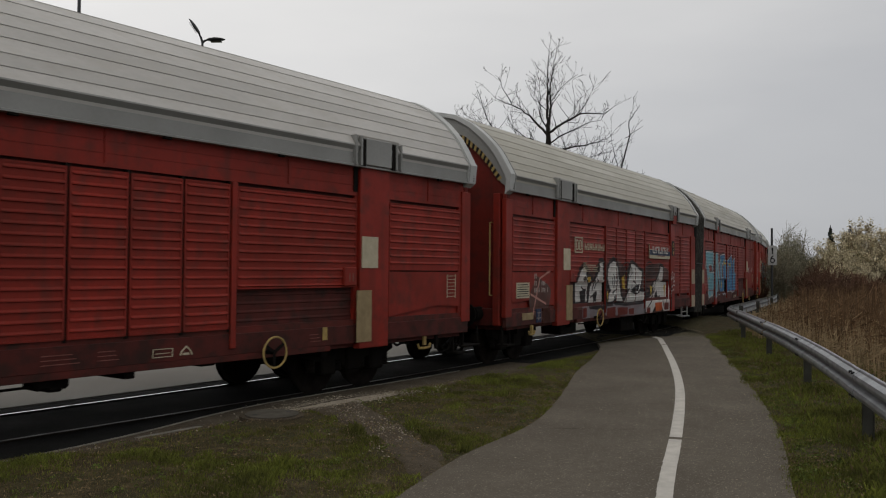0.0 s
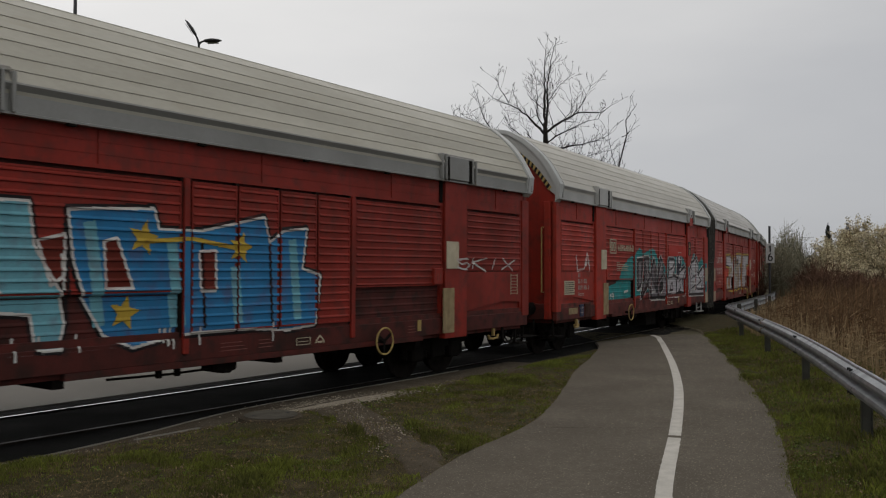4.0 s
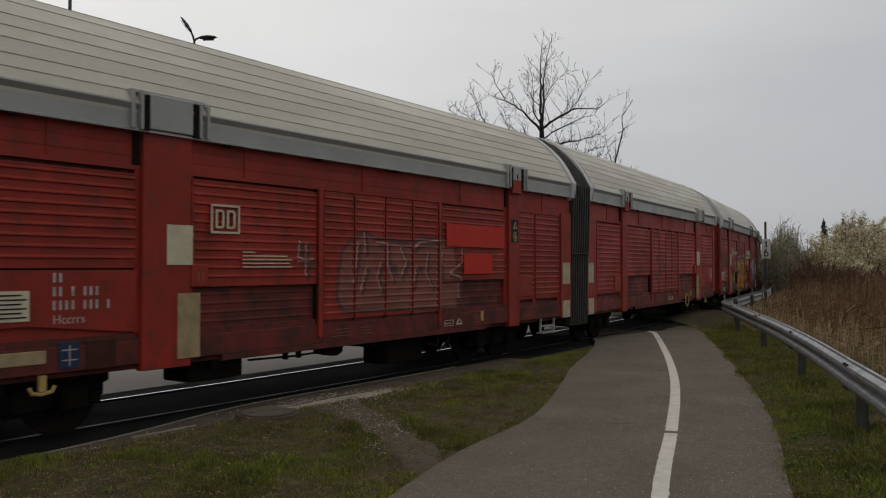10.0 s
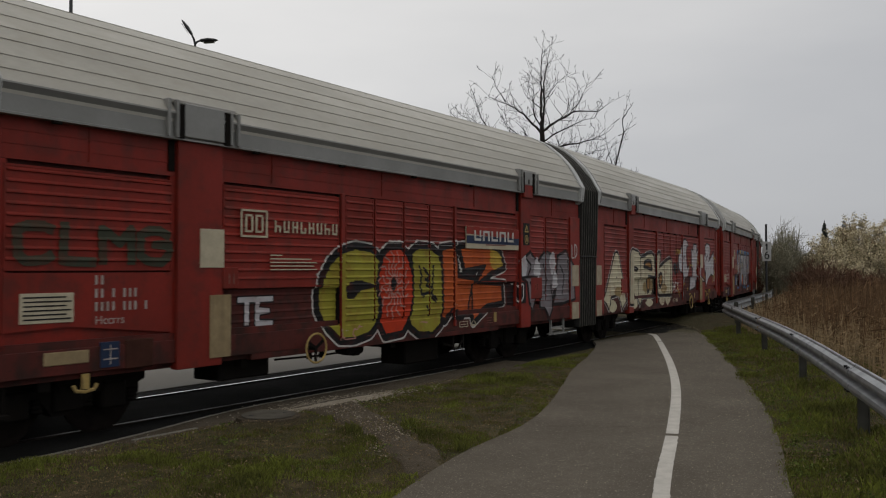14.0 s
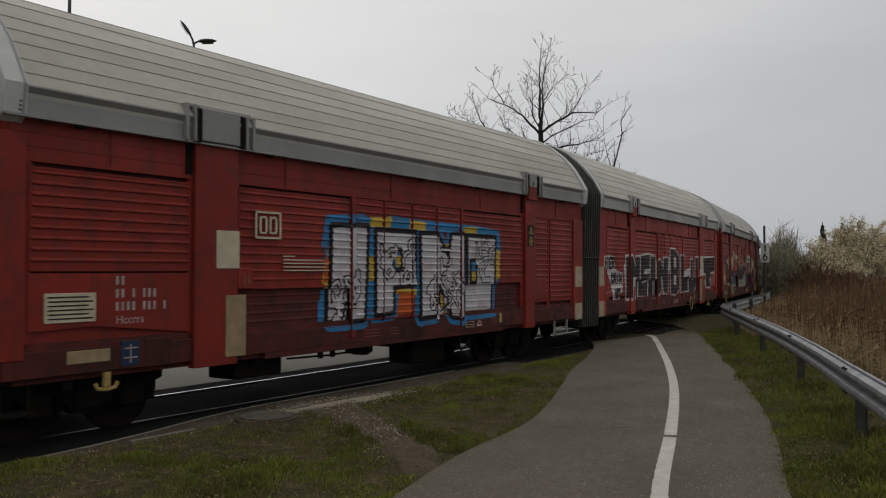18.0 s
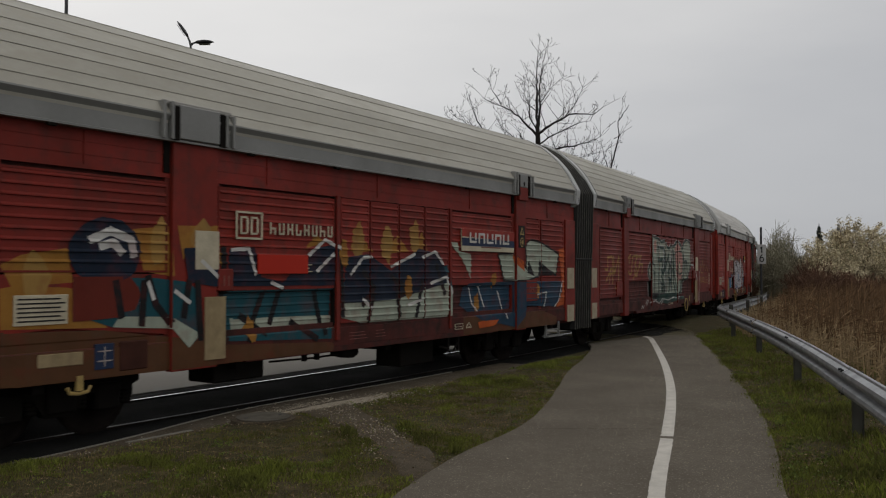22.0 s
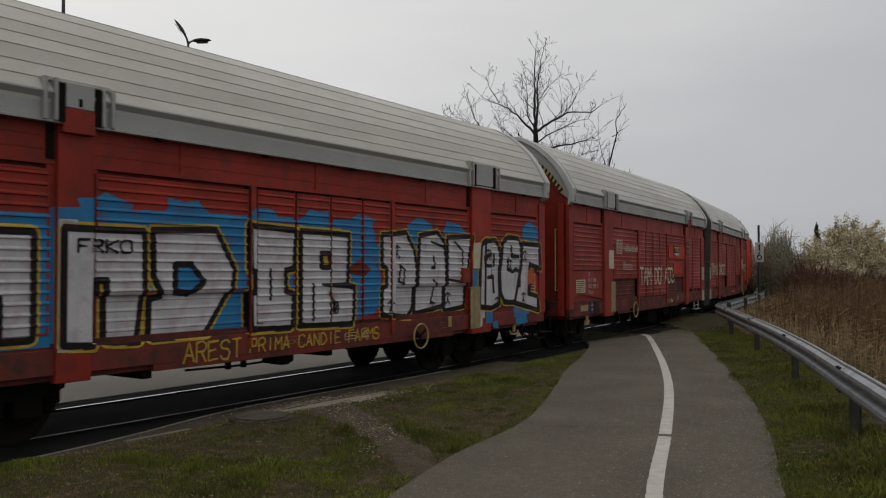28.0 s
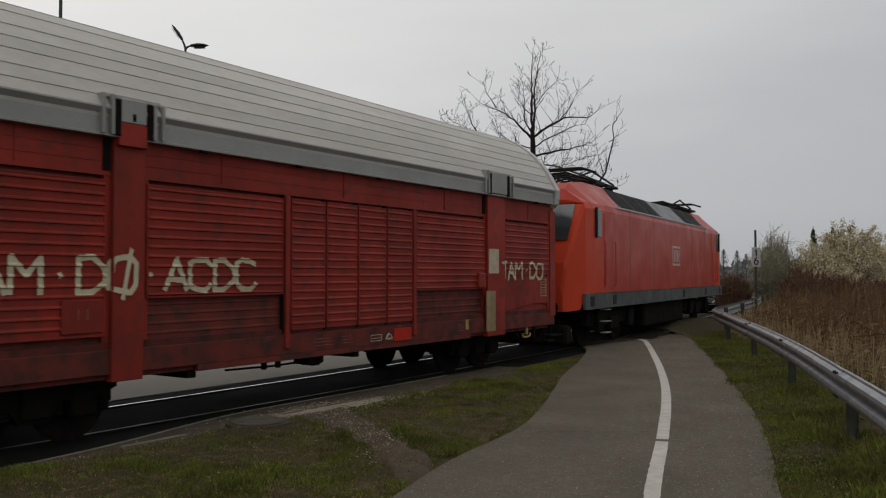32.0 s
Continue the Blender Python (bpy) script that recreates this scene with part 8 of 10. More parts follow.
        paint(thick([[(3.45, 1.9), (3.75, 1.5), (3.7, 1.1), (3.5, 0.85)], [(3.4, 1.95), (3.1, 1.95)]], 0.03), "white", ob, S, 0.012)
    elif n == 13:
        M = (((-1.47, 2.14), (-0.87, 2.30), (-0.76, 2.19), (-0.73, 2.00), (-0.41, 2.04), (-0.34, 2.29), (0.13, 2.13), (0.25, 2.23), (0.75, 2.04), (0.97, 2.15), (1.12, 2.38), (1.30, 2.28), (1.77, 2.20), (1.84, 1.95), (2.13, 2.14), (2.25, 1.75), (2.56, 1.84), (2.69, 1.44), (2.95, 1.26), (2.63, 1.16), (2.68, 0.95), (2.38, 0.92), (2.13, 1.06), (1.88, 0.83), (1.69, 1.01), (0.25, 1.00), (0.17, 0.81), (-0.22, 0.83), (-0.35, 1.01), (-0.99, 0.98), (-1.20, 1.07), (-1.58, 1.04), (-1.66, 1.37), (-1.79, 1.51), (-1.71, 1.60), (-1.37, 1.66), (-1.45, 1.91)),)
        paint([list(p) for p in (((-2.21, 1.47), (-1.74, 1.46), (-1.55, 1.37), (-1.55, 1.10), (-2.21, 1.04)), ((-2.17, 1.60), (-1.98, 1.63), (-1.90, 1.51), (-2.16, 1.51)), ((-2.58, 1.39), (-2.48, 1.39), (-2.48, 1.26), (-2.58, 1.26)), ((-0.54, 1.19), (-0.22, 1.13), (-0.22, 1.03), (-0.54, 1.03)), ((0.29, 1.63), (0.50, 1.63), (0.46, 1.37), (0.33, 1.38)), ((2.50, 1.22), (2.90, 1.26), (2.95, 0.97), (2.53, 0.98)), ((3.11, 1.43), (3.39, 1.43), (3.33, 1.25), (3.17, 1.26)), ((3.64, 1.64), (3.82, 1.64), (3.81, 1.56), (3.64, 1.56)), ((-0.51, 2.18), (-0.34, 2.19), (-0.34, 2.06), (-0.51, 2.05)))], "blue", ob, S, 0.003)
        block(ob, S, M, "silver", ((0.085, "dim_yellow"), (0.055, "black")), (0.020, "black"), 0.0055)
        ink = [list(p) for p in ((((-1.42, 1.96), (-1.34, 1.66), (-0.96, 1.64)), ((-0.16, 2.03), (-0.11, 1.78), (-0.26, 1.53), (-0.26, 1.29), (-0.54, 1.19), (-0.87, 1.16)), ((-0.87, 1.75), (-0.83, 1.05)), ((-1.37, 1.55), (-1.63, 1.51)), ((-1.55, 1.32), (-1.25, 1.36)), ((-1.23, 1.55), (-1.20, 1.08)), ((-0.01, 1.78), (0.37, 1.65), (0.75, 1.99)), ((0.46, 1.63), (0.33, 1.45), (0.23, 1.33), (0.50, 1.33), (0.79, 1.42)), ((0.05, 1.43), (0.05, 1.05)), ((0.97, 2.04), (0.86, 1.73), (0.97, 1.52), (1.14, 1.46), (1.53, 1.51)), ((1.14, 1.89), (1.53, 1.73), (2.01, 1.71)), ((1.26, 1.94), (1.46, 1.88)), ((2.08, 1.51), (2.38, 1.45), (2.13, 1.28)), ((1.08, 1.36), (1.03, 1.05)), ((2.00, 1.17), (2.50, 1.21))) + (((-0.73, 1.97), (-0.26, 2.02)), ((1.77, 2.16), (1.81, 1.02)), ((2.25, 1.73), (1.88, 1.51), (2.00, 1.01)), ((-0.26, 1.97), (-0.34, 2.12)), ((-0.99, 2.25), (-0.94, 1.97))))]
        paint(thick(ink, 0.026), "black", ob, S, 0.0125)
        paint([list(p) for p in (((-0.85, 1.77), (-0.49, 1.76), (-0.63, 1.63), (-0.83, 1.63)), ((1.30, 1.46), (1.53, 1.51), (1.51, 1.43)), ((-0.03, 1.91), (0.17, 1.83), (0.05, 1.77)))], "black", ob, S, 0.0145)
        paint([list(p) for p in (((-2.21, 1.47), (-1.74, 1.46), (-1.55, 1.37), (-1.55, 1.10), (-2.21, 1.04)), ((-2.17, 1.60), (-1.98, 1.63), (-1.90, 1.51), (-2.16, 1.51)), ((-2.58, 1.39), (-2.48, 1.39), (-2.48, 1.26), (-2.58, 1.26)), ((-0.54, 1.19), (-0.22, 1.13), (-0.22, 1.03), (-0.54, 1.03)), ((0.29, 1.63), (0.50, 1.63), (0.46, 1.37), (0.33, 1.38)), ((2.50, 1.22), (2.90, 1.26), (2.95, 0.97), (2.53, 0.98)), ((3.11, 1.43), (3.39, 1.43), (3.33, 1.25), (3.17, 1.26)), ((3.64, 1.64), (3.82, 1.64), (3.81, 1.56), (3.64, 1.56)), ((-0.51, 2.18), (-0.34, 2.19), (-0.34, 2.06), (-0.51, 2.05)))[3:5]], "blue", ob, S, 0.0145)
        paint(thick([[(a + 0.07, b - 0.04) for a, b in q] for q in ink[:8]], 0.012), "grey", ob, S, 0.0145)
        paint(thick([list(p) for p in (((-1.13, 0.94), (-1.08, 0.85), (-1.16, 0.76)), ((-0.20, 0.83), (-0.07, 0.76), (0.13, 0.78)), ((0.75, 0.90), (0.86, 0.81), (1.07, 0.83)), ((1.76, 0.80), (2.00, 0.84), (2.12, 0.75)), ((2.63, 0.81), (2.89, 0.75)))], 0.016), "yellow", ob, S, 0.005)
        lease_plate(ob, 2.43)
    elif n == 14:
        paint([list(((-4.24, 2.37), (-1.88, 2.42), (0.24, 2.45), (0.87, 2.28), (0.87, 1.12), (0.33, 1.09), (0.16, 0.99), (-4.11, 1.03), (-4.23, 1.03))), list(((5.43, 2.56), (5.72, 2.70), (6.10, 2.55), (6.11, 2.22), (5.43, 2.31))), [(-6.3, 2.3), (-4.2, 2.3), (-4.2, 1.0), (-6.3, 1.0)], [(3.55, 1.45), (3.95, 1.45), (3.95, 1.75), (3.55, 1.75)], [(4.0, 0.8), (4.3, 0.8), (4.3, 1.1), (4.0, 1.1)], [(5.1, 0.85), (5.7, 0.9), (5.6, 1.15), (5.1, 1.15)]] + [blob(r, x, 2.38, 0.35, 0.16, 12, 0.3) for x in (-3.6, -2.6, -1.4, -0.4, 0.5, 2.0, 3.0)], "blue", ob, S, 0.003, top=2.7)
        paint([[(-4.15, 0.95), (-3.95, 0.95), (-3.95, 2.25), (-4.15, 2.25)], [(3.56, 0.9), (3.95, 0.9), (3.95, 1.42), (3.56, 1.42)], [(3.56, 1.78), (3.95, 1.78), (3.95, 2.2), (3.56, 2.2)]], "white", ob, S, 0.0055)
        L = (((-4.08, 2.15), (-3.15, 2.15), (-3.14, 1.50), (-3.20, 1.00), (-3.57, 1.02), (-3.58, 1.66), (-3.72, 1.66), (-3.74, 1.00), (-4.08, 1.02)), ((-3.01, 2.17), (-2.15, 2.20), (-1.87, 1.76), (-1.90, 1.52), (-2.26, 1.03), (-3.02, 1.02), (-3.01, 1.42), (-2.87, 1.45), (-3.00, 1.69)), ((-6.1, 1.1), (-6.1, 2.1), (-5.4, 2.1), (-5.4, 1.5), (-5.7, 1.5), (-5.7, 1.1)), ((-5.2, 1.1), (-5.2, 2.1), (-4.4, 2.1), (-4.4, 1.1), (-4.7, 1.1), (-4.7, 1.5), (-4.9, 1.5), (-4.9, 1.1)))
        block(ob, S, L, "silver", ((0.085, "yellow"), (0.055, "black")), (0.020, "black"), 0.0055, (((-2.71, 1.80), (-2.52, 1.80), (-2.34, 1.61), (-2.52, 1.50), (-2.71, 1.52)),), "blue")
        I = (((-1.61, 2.28), (-0.83, 2.25), (-0.87, 1.78), (-1.02, 1.76), (-1.01, 1.46), (-0.87, 1.43), (-0.89, 1.02), (-1.59, 1.03), (-1.60, 1.45), (-1.52, 1.46), (-1.53, 1.74), (-1.60, 1.76)), ((-0.71, 2.25), (0.24, 2.23), (0.21, 1.55), (-0.30, 1.55), (0.36, 1.50), (0.34, 1.00), (-0.71, 1.03)))
        block(ob, S, I, "silver", ((0.085, "yellow"), (0.055, "black")), (0.022, "black"), 0.0062, (((-0.31, 1.96), (-0.18, 1.96), (-0.17, 1.80), (-0.31, 1.80)),), "yellow")
        paint([list(p) for p in (((3.68, 1.75), (4.01, 1.75), (4.00, 1.46), (3.66, 1.47)), ((-1.95, 2.36), (-1.39, 2.39), (-0.89, 2.39), (0.30, 2.43), (0.36, 2.20), (0.30, 2.30), (-0.76, 2.29), (-1.62, 2.30), (-1.95, 2.17)), ((0.22, 2.20), (0.44, 1.62), (0.98, 1.82), (1.03, 1.20), (0.43, 1.01), (0.35, 1.49), (0.23, 1.55)), ((0.81, 2.02), (1.03, 2.23), (1.03, 1.82), (0.76, 1.80)), ((1.69, 2.36), (2.00, 2.39), (1.98, 2.04), (1.90, 1.97)))] + [list(p) for p in (((5.50, 2.54), (5.74, 2.65), (6.02, 2.61), (6.13, 2.43), (6.14, 2.24), (5.44, 2.27)), ((5.13, 0.99), (5.55, 0.92), (5.65, 0.73), (5.17, 0.70)), ((4.32, 0.81), (4.47, 0.83), (4.50, 0.68), (4.31, 0.70)))], "blue", ob, S, 0.0035, top=2.7)
        paint([list(p) for p in (((3.68, 2.23), (4.04, 2.24), (4.01, 1.78), (3.68, 1.78)), ((3.53, 1.45), (3.93, 1.44), (3.86, 0.75), (3.53, 0.79)))], "white", ob, S, 0.0055)
        M = (((1.03, 2.26), (1.64, 2.31), (1.85, 2.04), (1.92, 1.75), (1.88, 1.16), (1.75, 1.03), (1.03, 1.09), (1.03, 1.47), (1.14, 1.50), (1.14, 1.78), (1.03, 1.82)), ((2.02, 2.28), (2.49, 2.35), (2.69, 2.21), (2.76, 1.82), (2.74, 1.16), (1.95, 1.07), (1.98, 1.75)), ((2.82, 2.28), (3.55, 2.31), (3.46, 1.91), (3.40, 1.13), (2.81, 1.08)))
        block(ob, S, M, "silver", ((0.075, "yellow"), (0.052, "black")), (0.026, "black"), 0.0055)
        M = (((4.67, 2.23), (4.85, 2.34), (5.21, 2.34), (5.36, 2.23), (5.37, 2.00), (5.33, 1.76), (5.11, 1.15), (4.74, 1.16), (4.60, 1.33), (4.57, 1.66), (4.65, 2.04)), ((5.44, 2.24), (6.11, 2.22), (6.16, 1.78), (5.71, 1.87), (5.65, 1.28), (6.04, 1.21), (6.08, 0.96), (5.13, 1.14), (5.38, 1.77)))
        block(ob, S, M, "silver", ((0.085, "yellow"), (0.06, "black")), (0.034, "black"), 0.0055)
        A = (((3.84, 2.17), (3.98, 2.25), (4.40, 2.27), (4.52, 2.14), (4.56, 1.98), (4.51, 1.66), (4.53, 1.14), (4.25, 1.07), (3.78, 1.11), (3.80, 1.66)),)
        block(ob, S, A, "silver", ((0.085, "yellow"), (0.06, "black")), (0.034, "black"), 0.0055)
        paint(thick([list(p) for p in (((3.94, 1.97), (4.19, 2.03), (4.22, 1.82), (3.96, 1.82), (3.94, 1.97)), ((4.04, 1.61), (4.30, 1.63), (4.33, 1.34)), ((4.22, 1.82), (4.19, 1.66)), ((4.34, 2.03), (4.32, 1.82)), ((3.98, 2.23), (3.95, 1.15)))], 0.034), "black", ob, S, 0.0145)
        paint(thick([list(p) for p in (((-1.28, 1.76), (-1.27, 1.64)), ((-1.27, 1.61), (-1.27, 1.38)), ((-0.48, 1.57), (-0.48, 1.08)), ((-0.16, 1.44), (-0.04, 1.28), (-0.08, 1.18)), ((1.48, 1.82), (1.60, 1.75), (1.58, 1.53), (1.45, 1.57), (1.50, 1.82)), ((2.38, 1.97), (2.44, 1.78), (2.33, 1.78)), ((2.38, 1.59), (2.50, 1.51), (2.39, 1.21)), ((2.78, 1.59), (3.27, 1.54)), ((3.02, 2.22), (3.27, 2.07), (3.27, 1.83)), ((2.33, 2.20), (2.67, 2.13)))], 0.022), "black", ob, S, 0.0145)
        paint(thick([list(p) for p in (((4.97, 2.19), (5.00, 1.99), (5.28, 2.00)), ((4.85, 1.96), (4.85, 1.76), (5.03, 1.71), (5.19, 1.76)), ((5.12, 1.76), (5.31, 1.71), (5.32, 1.44), (5.22, 1.48)), ((4.51, 1.76), (4.54, 1.33)), ((5.78, 1.86), (6.11, 1.64)), ((5.75, 1.64), (5.72, 1.28)), ((4.34, 2.03), (4.32, 1.82)), ((5.34, 2.23), (5.38, 1.82)))], 0.036), "black", ob, S, 0.0145)
        men = []
        for x, z in ((1.40, 2.10), (1.22, 1.26), (2.44, 1.21), (2.90, 1.35), (4.06, 2.09), (5.51, 2.09), (4.94, 1.91), (5.45, 1.29), (4.44, 1.23)):
            men += [[(x, z), (x, z - 0.1)], [(x - 0.08, z - 0.02), (x, z + 0.02), (x + 0.08, z - 0.02)], [(x - 0.07, z - 0.18), (x, z - 0.1), (x + 0.06, z - 0.18)]]
        paint(thick(men, 0.013), "black", ob, S, 0.0205)
        paint([blob(r, 0.55, 1.75, 0.25, 0.12, 10, 0.4), blob(r, -5.2, 1.0, 0.3, 0.15, 12, 0.3)], "brick", ob, S, 0.0065)
        paint([[(5.62, 1.45), (5.85, 1.5), (5.88, 1.78), (5.66, 1.75)]], "orange", ob, S, 0.0205)
        tag(ob, S, "FRKO", -3.95, -3.3, 1.93, 2.06, "black", 0.012, lift=0.0205)
        tag(ob, S, "20", -0.15, 0.02, 1.15, 1.3, "black", 0.012, lift=0.0205)
        tag(ob, S, "AREST", -2.6, -1.75, 0.70, 0.92, "yellow", 0.011, r, 0.05)
        tag(ob, S, "PRIMA.CANDIE.FARMS", -1.6, 0.95, 0.74, 0.90, "yellow", 0.010, r, 0.05)
    elif n == 15:
        tag(ob, S, "TAM.DO.ACDC", -1.2, 2.65, 1.36, 1.78, "cream", 0.032, r, 0.05, gap=0.15)
        paint(thick([[(0.75, 1.25), (0.95, 1.85)]], 0.025), "cream", ob, S, 0.012)
        repaint(ob, True)
    elif n == 16:
        tag(ob, S, "TAM.DO.ACDC", -5.95, -2.12, 1.58, 1.93, "cream", 0.03, r, 0.05, gap=0.15)
        paint(thick([[(-4.05, 1.5), (-3.95, 2.02)]], 0.025), "cream", ob, S, 0.012)
        tag(ob, S, "TAM.DO", 4.05, 5.8, 1.68, 1.98, "cream", 0.025, r, 0.08, gap=0.15)
        part("repainted_panel", Shape().box(0.75, 1.2, -1.478, -1.455, 0.74, 0.93), RED_NEW, ob, "bright red repainted patch")


LOOKS = {0: "clean ribbed red sides", 1: "white and grey graffiti", 2: "blue graffiti with yellow stars", 3: "grey letters on a teal cloud",
         4: "silver letters edged in yellow", 5: "faded graffiti and repainted patches", 6: "nearly clean ribbed red sides", 7: "olive and orange bubble letters",
         8: "cream and silver letters, yellow lightning", 9: "silver squiggle-filled letters on blue", 10: "huge black letters edged in white", 11: "dark teal, cream and ochre graffiti",
         12: "pale green bubble letters", 13: "silver letters edged in yellow", 14: "silver block letters on bright blue", 15: "a cream scrawled tag and red patches", 16: "a cream scrawled tag"}
TRAIN = []
WAGON_A, WAGON_B = build_wagon("a"), build_wagon("b")


def place_train():
    spare = random.Random(7)
    for n in range(0, 17):
        src = WAGON_A if n % 2 else WAGON_B
        u = JOINT + (n - 4.5) * PITCH
        ob = src if n in (15, 16) else copy_thing(src, ride(u, 0))
        ob.matrix_basis = ride(u, 0)
        TRAIN.append((ob, u, 4.3))
        warm = {0: 0.0, 1: 0.9, 2: 0.9, 3: 0.5, 4: 0.1, 5: 0.9, 6: 0.9, 7: 0.6, 8: 0.6, 9: 0.7, 10: 0.7, 11: 0.8, 12: 0.9, 13: 0.2, 14: 0.3, 15: 0.1, 16: 0.1}[n]
        pale = 1.12 if warm < 0.3 else 1.0
        k = {1: 0.85, 2: 0.85, 3: 1.3, 4: 1.1, 5: 0.92, 6: 0.97, 7: 0.78, 8: 0.78, 9: 0.77, 10: 0.97, 11: 0.72, 12: 0.64, 13: 1.0, 14: 1.05, 15: 1.0, 16: 0.95}.get(n, 0.9)
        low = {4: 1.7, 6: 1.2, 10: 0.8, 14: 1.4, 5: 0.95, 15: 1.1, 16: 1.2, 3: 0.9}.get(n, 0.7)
        pale *= {3: 1.12, 14: 1.1, 11: 0.85, 12: 0.85, 2: 0.95, 1: 0.95, 9: 0.9}.get(n, 1.0)
        if n in (2, 3, 4, 10, 14):
            for c in [c for c in ob.children if c.name.split(".")[0] == "hatch" and (c.data.vertices[0].co.x < -4 or c.data.vertices[0].co.x > 4)]:
                for q in list(c.children) + [c]:
                    bpy.data.objects.remove(q)
        if n in (5, 9, 11, 16):
            for c in [c for c in ob.children if c.name.split(".")[0] == "handbrake_wheel"]:
                for q in list(c.children) + [c]:
                    bpy.data.objects.remove(q)
        if n in (2, 4, 10):
            ht = part("hatch", Shape().box(-6.10, -5.86, -1.492, -1.44, 1.05, 1.31, 0.008), RED, ob)
            for q in (-6.02, -5.96):
                part("hatch_mark", Shape().box(q, q + 0.015, -1.495, -1.49, 1.14, 1.24), FADED, ht)
        for c in ob.children_recursive:
            base = c.name.split(".")[0]
            if n in (5, 9) and base == "name_block":
                bpy.data.objects.remove(c)
                continue
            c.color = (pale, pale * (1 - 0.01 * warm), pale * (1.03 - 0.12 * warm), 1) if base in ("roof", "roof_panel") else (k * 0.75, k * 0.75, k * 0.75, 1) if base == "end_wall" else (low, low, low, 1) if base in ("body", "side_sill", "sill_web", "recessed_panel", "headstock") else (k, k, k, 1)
        tagged(ob, "red car carrier wagon, " + LOOKS[n])
    for n, (ob, u, half) in enumerate(TRAIN):
        decorate(n, ob)


place_train()


# ---- the electric locomotive that pushes the train ----
LOCO_RED = surface("traffic_red_locomotive_paint", (0.46, 0.036, 0.016), (0.36, 0.032, 0.017), rough=0.4, scale=1.2, fine=30, spread=0.5, bump=0.03, streak=(0.26, 0.03, 0.018), spec=0.3)
LOCO_FACE = surface("bright_red_cab_paint", (0.56, 0.060, 0.022), (0.48, 0.050, 0.020), rough=0.38, scale=1.5, spread=0.3, bump=0.02)
LOCO_GREY = surface("grey_locomotive_skirt", (0.10, 0.11, 0.11), (0.07, 0.075, 0.075), rough=0.6, scale=2, spread=0.6)
LOCO_ROOF = surface("light_grey_roof_panel", (0.24, 0.25, 0.26), (0.18, 0.19, 0.2), rough=0.5, scale=2, spread=0.5)
CAB_GLASS = surface("cab_window_glass", (0.03, 0.04, 0.045), rough=0.06, scale=2, spread=0.2, bump=0.0, spec=0.9)


def build_loco():
    t = thing("electric_locomotive", "bright red electric locomotive with grey skirt, pushing the train", "locomotive")
    prof = [(-1.49, 1.32), (-1.49, 3.25), (-1.44, 3.40), (1.44, 3.40), (1.49, 3.25), (1.49, 1.32)]
    b = Shape()
    b.ring([[(x, y, z) for y, z in prof] for x in (-6.55, 6.55)])
    body = part("body", b, LOCO_RED, t)
    rb = Shape()
    rp = [(-1.44, 3.395), (-0.86, 3.98), (0.86, 3.98), (1.44, 3.395)]
    rb.ring([[(x, y, z) for y, z in rp] for x in (-5.2, 5.2)])
    roof = part("roof", rb, LOCO_ROOF, t, "grey sloped roof")
    for sg in (-1, 1):
        for x0, x1 in ((-5.05, -3.75), (-3.65, -2.35), (-2.25, -1.0), (2.2, 3.4), (3.5, 4.9)):
            g = Shape()
            for k in range(9):
                f0, f1 = 0.06 + 0.1 * k, 0.06 + 0.1 * k + 0.05
                q = [(-1.44 + 0.58 * f, 3.395 + 0.585 * f) for f in (f0, f1)]
                n0 = (-0.71 * 0.03, 0.71 * 0.03)
                g.add([(x0, sg * (-q[0][0] - n0[0]), q[0][1] + n0[1]), (x1, sg * (-q[0][0] - n0[0]), q[0][1] + n0[1]),
                       (x1, sg * (-q[1][0] - n0[0]), q[1][1] + n0[1]), (x0, sg * (-q[1][0] - n0[0]), q[1][1] + n0[1])], [(0, 1, 2, 3)])
            bk = [(-1.44 + 0.58 * f - 0.71 * 0.012, 3.395 + 0.585 * f + 0.71 * 0.012) for f in (0.03, 0.97)]
            g.add([(x0, sg * -bk[0][0], bk[0][1]), (x1, sg * -bk[0][0], bk[0][1]), (x1, sg * -bk[1][0], bk[1][1]), (x0, sg * -bk[1][0], bk[1][1])], [(0, 1, 2, 3)])
            part("vent_grille", g, BLACK, roof, "dark louvred roof grille")
        tr = Shape().box(-5.6, 5.6, sg * 1.455, sg * 1.475, 3.39, 3.43)
        part("gutter", tr, TRIM, roof)
    for d in (-1, 1):
        c = Shape()
        loops = []
        for x, w, top, cut in ((6.55, 1.49, 3.40, 1.32), (7.5, 1.48, 3.40, 1.32), (7.92, 1.43, 3.40, 1.30), (8.10, 1.36, 3.05, 0.96), (8.32, 1.27, 2.45, 0.94), (8.50, 1.18, 2.0, 0.93), (8.58, 1.12, 1.4, 0.93)):
            loops.append([(d * x, -w, cut if cut < top else top - 0.01), (d * x, -w, top - 0.15), (d * x, -w + 0.06, top), (d * x, w - 0.06, top), (d * x, w, top - 0.15), (d * x, w, cut if cut < top else top - 0.01)])
        c.ring(loops)
        cab = part("cab", c, LOCO_FACE, t, "bright red rounded cab")
        rr = Shape()
        rl = [(5.15, 0.9, 3.99), (6.7, 0.9, 3.98), (7.45, 0.86, 3.90), (7.80, 0.88, 3.72), (7.96, 0.95, 3.45)]
        rr.ring([[(d * x, -1.45 + (0 if i < 3 else 0.06), 3.36), (d * x, -w, z), (d * x, w, z), (d * x, 1.45 - (0 if i < 3 else 0.06), 3.36)] for i, (x, w, z) in enumerate(rl)])
        part("cab_roof", rr, LOCO_RED, cab)
        ws = Shape()
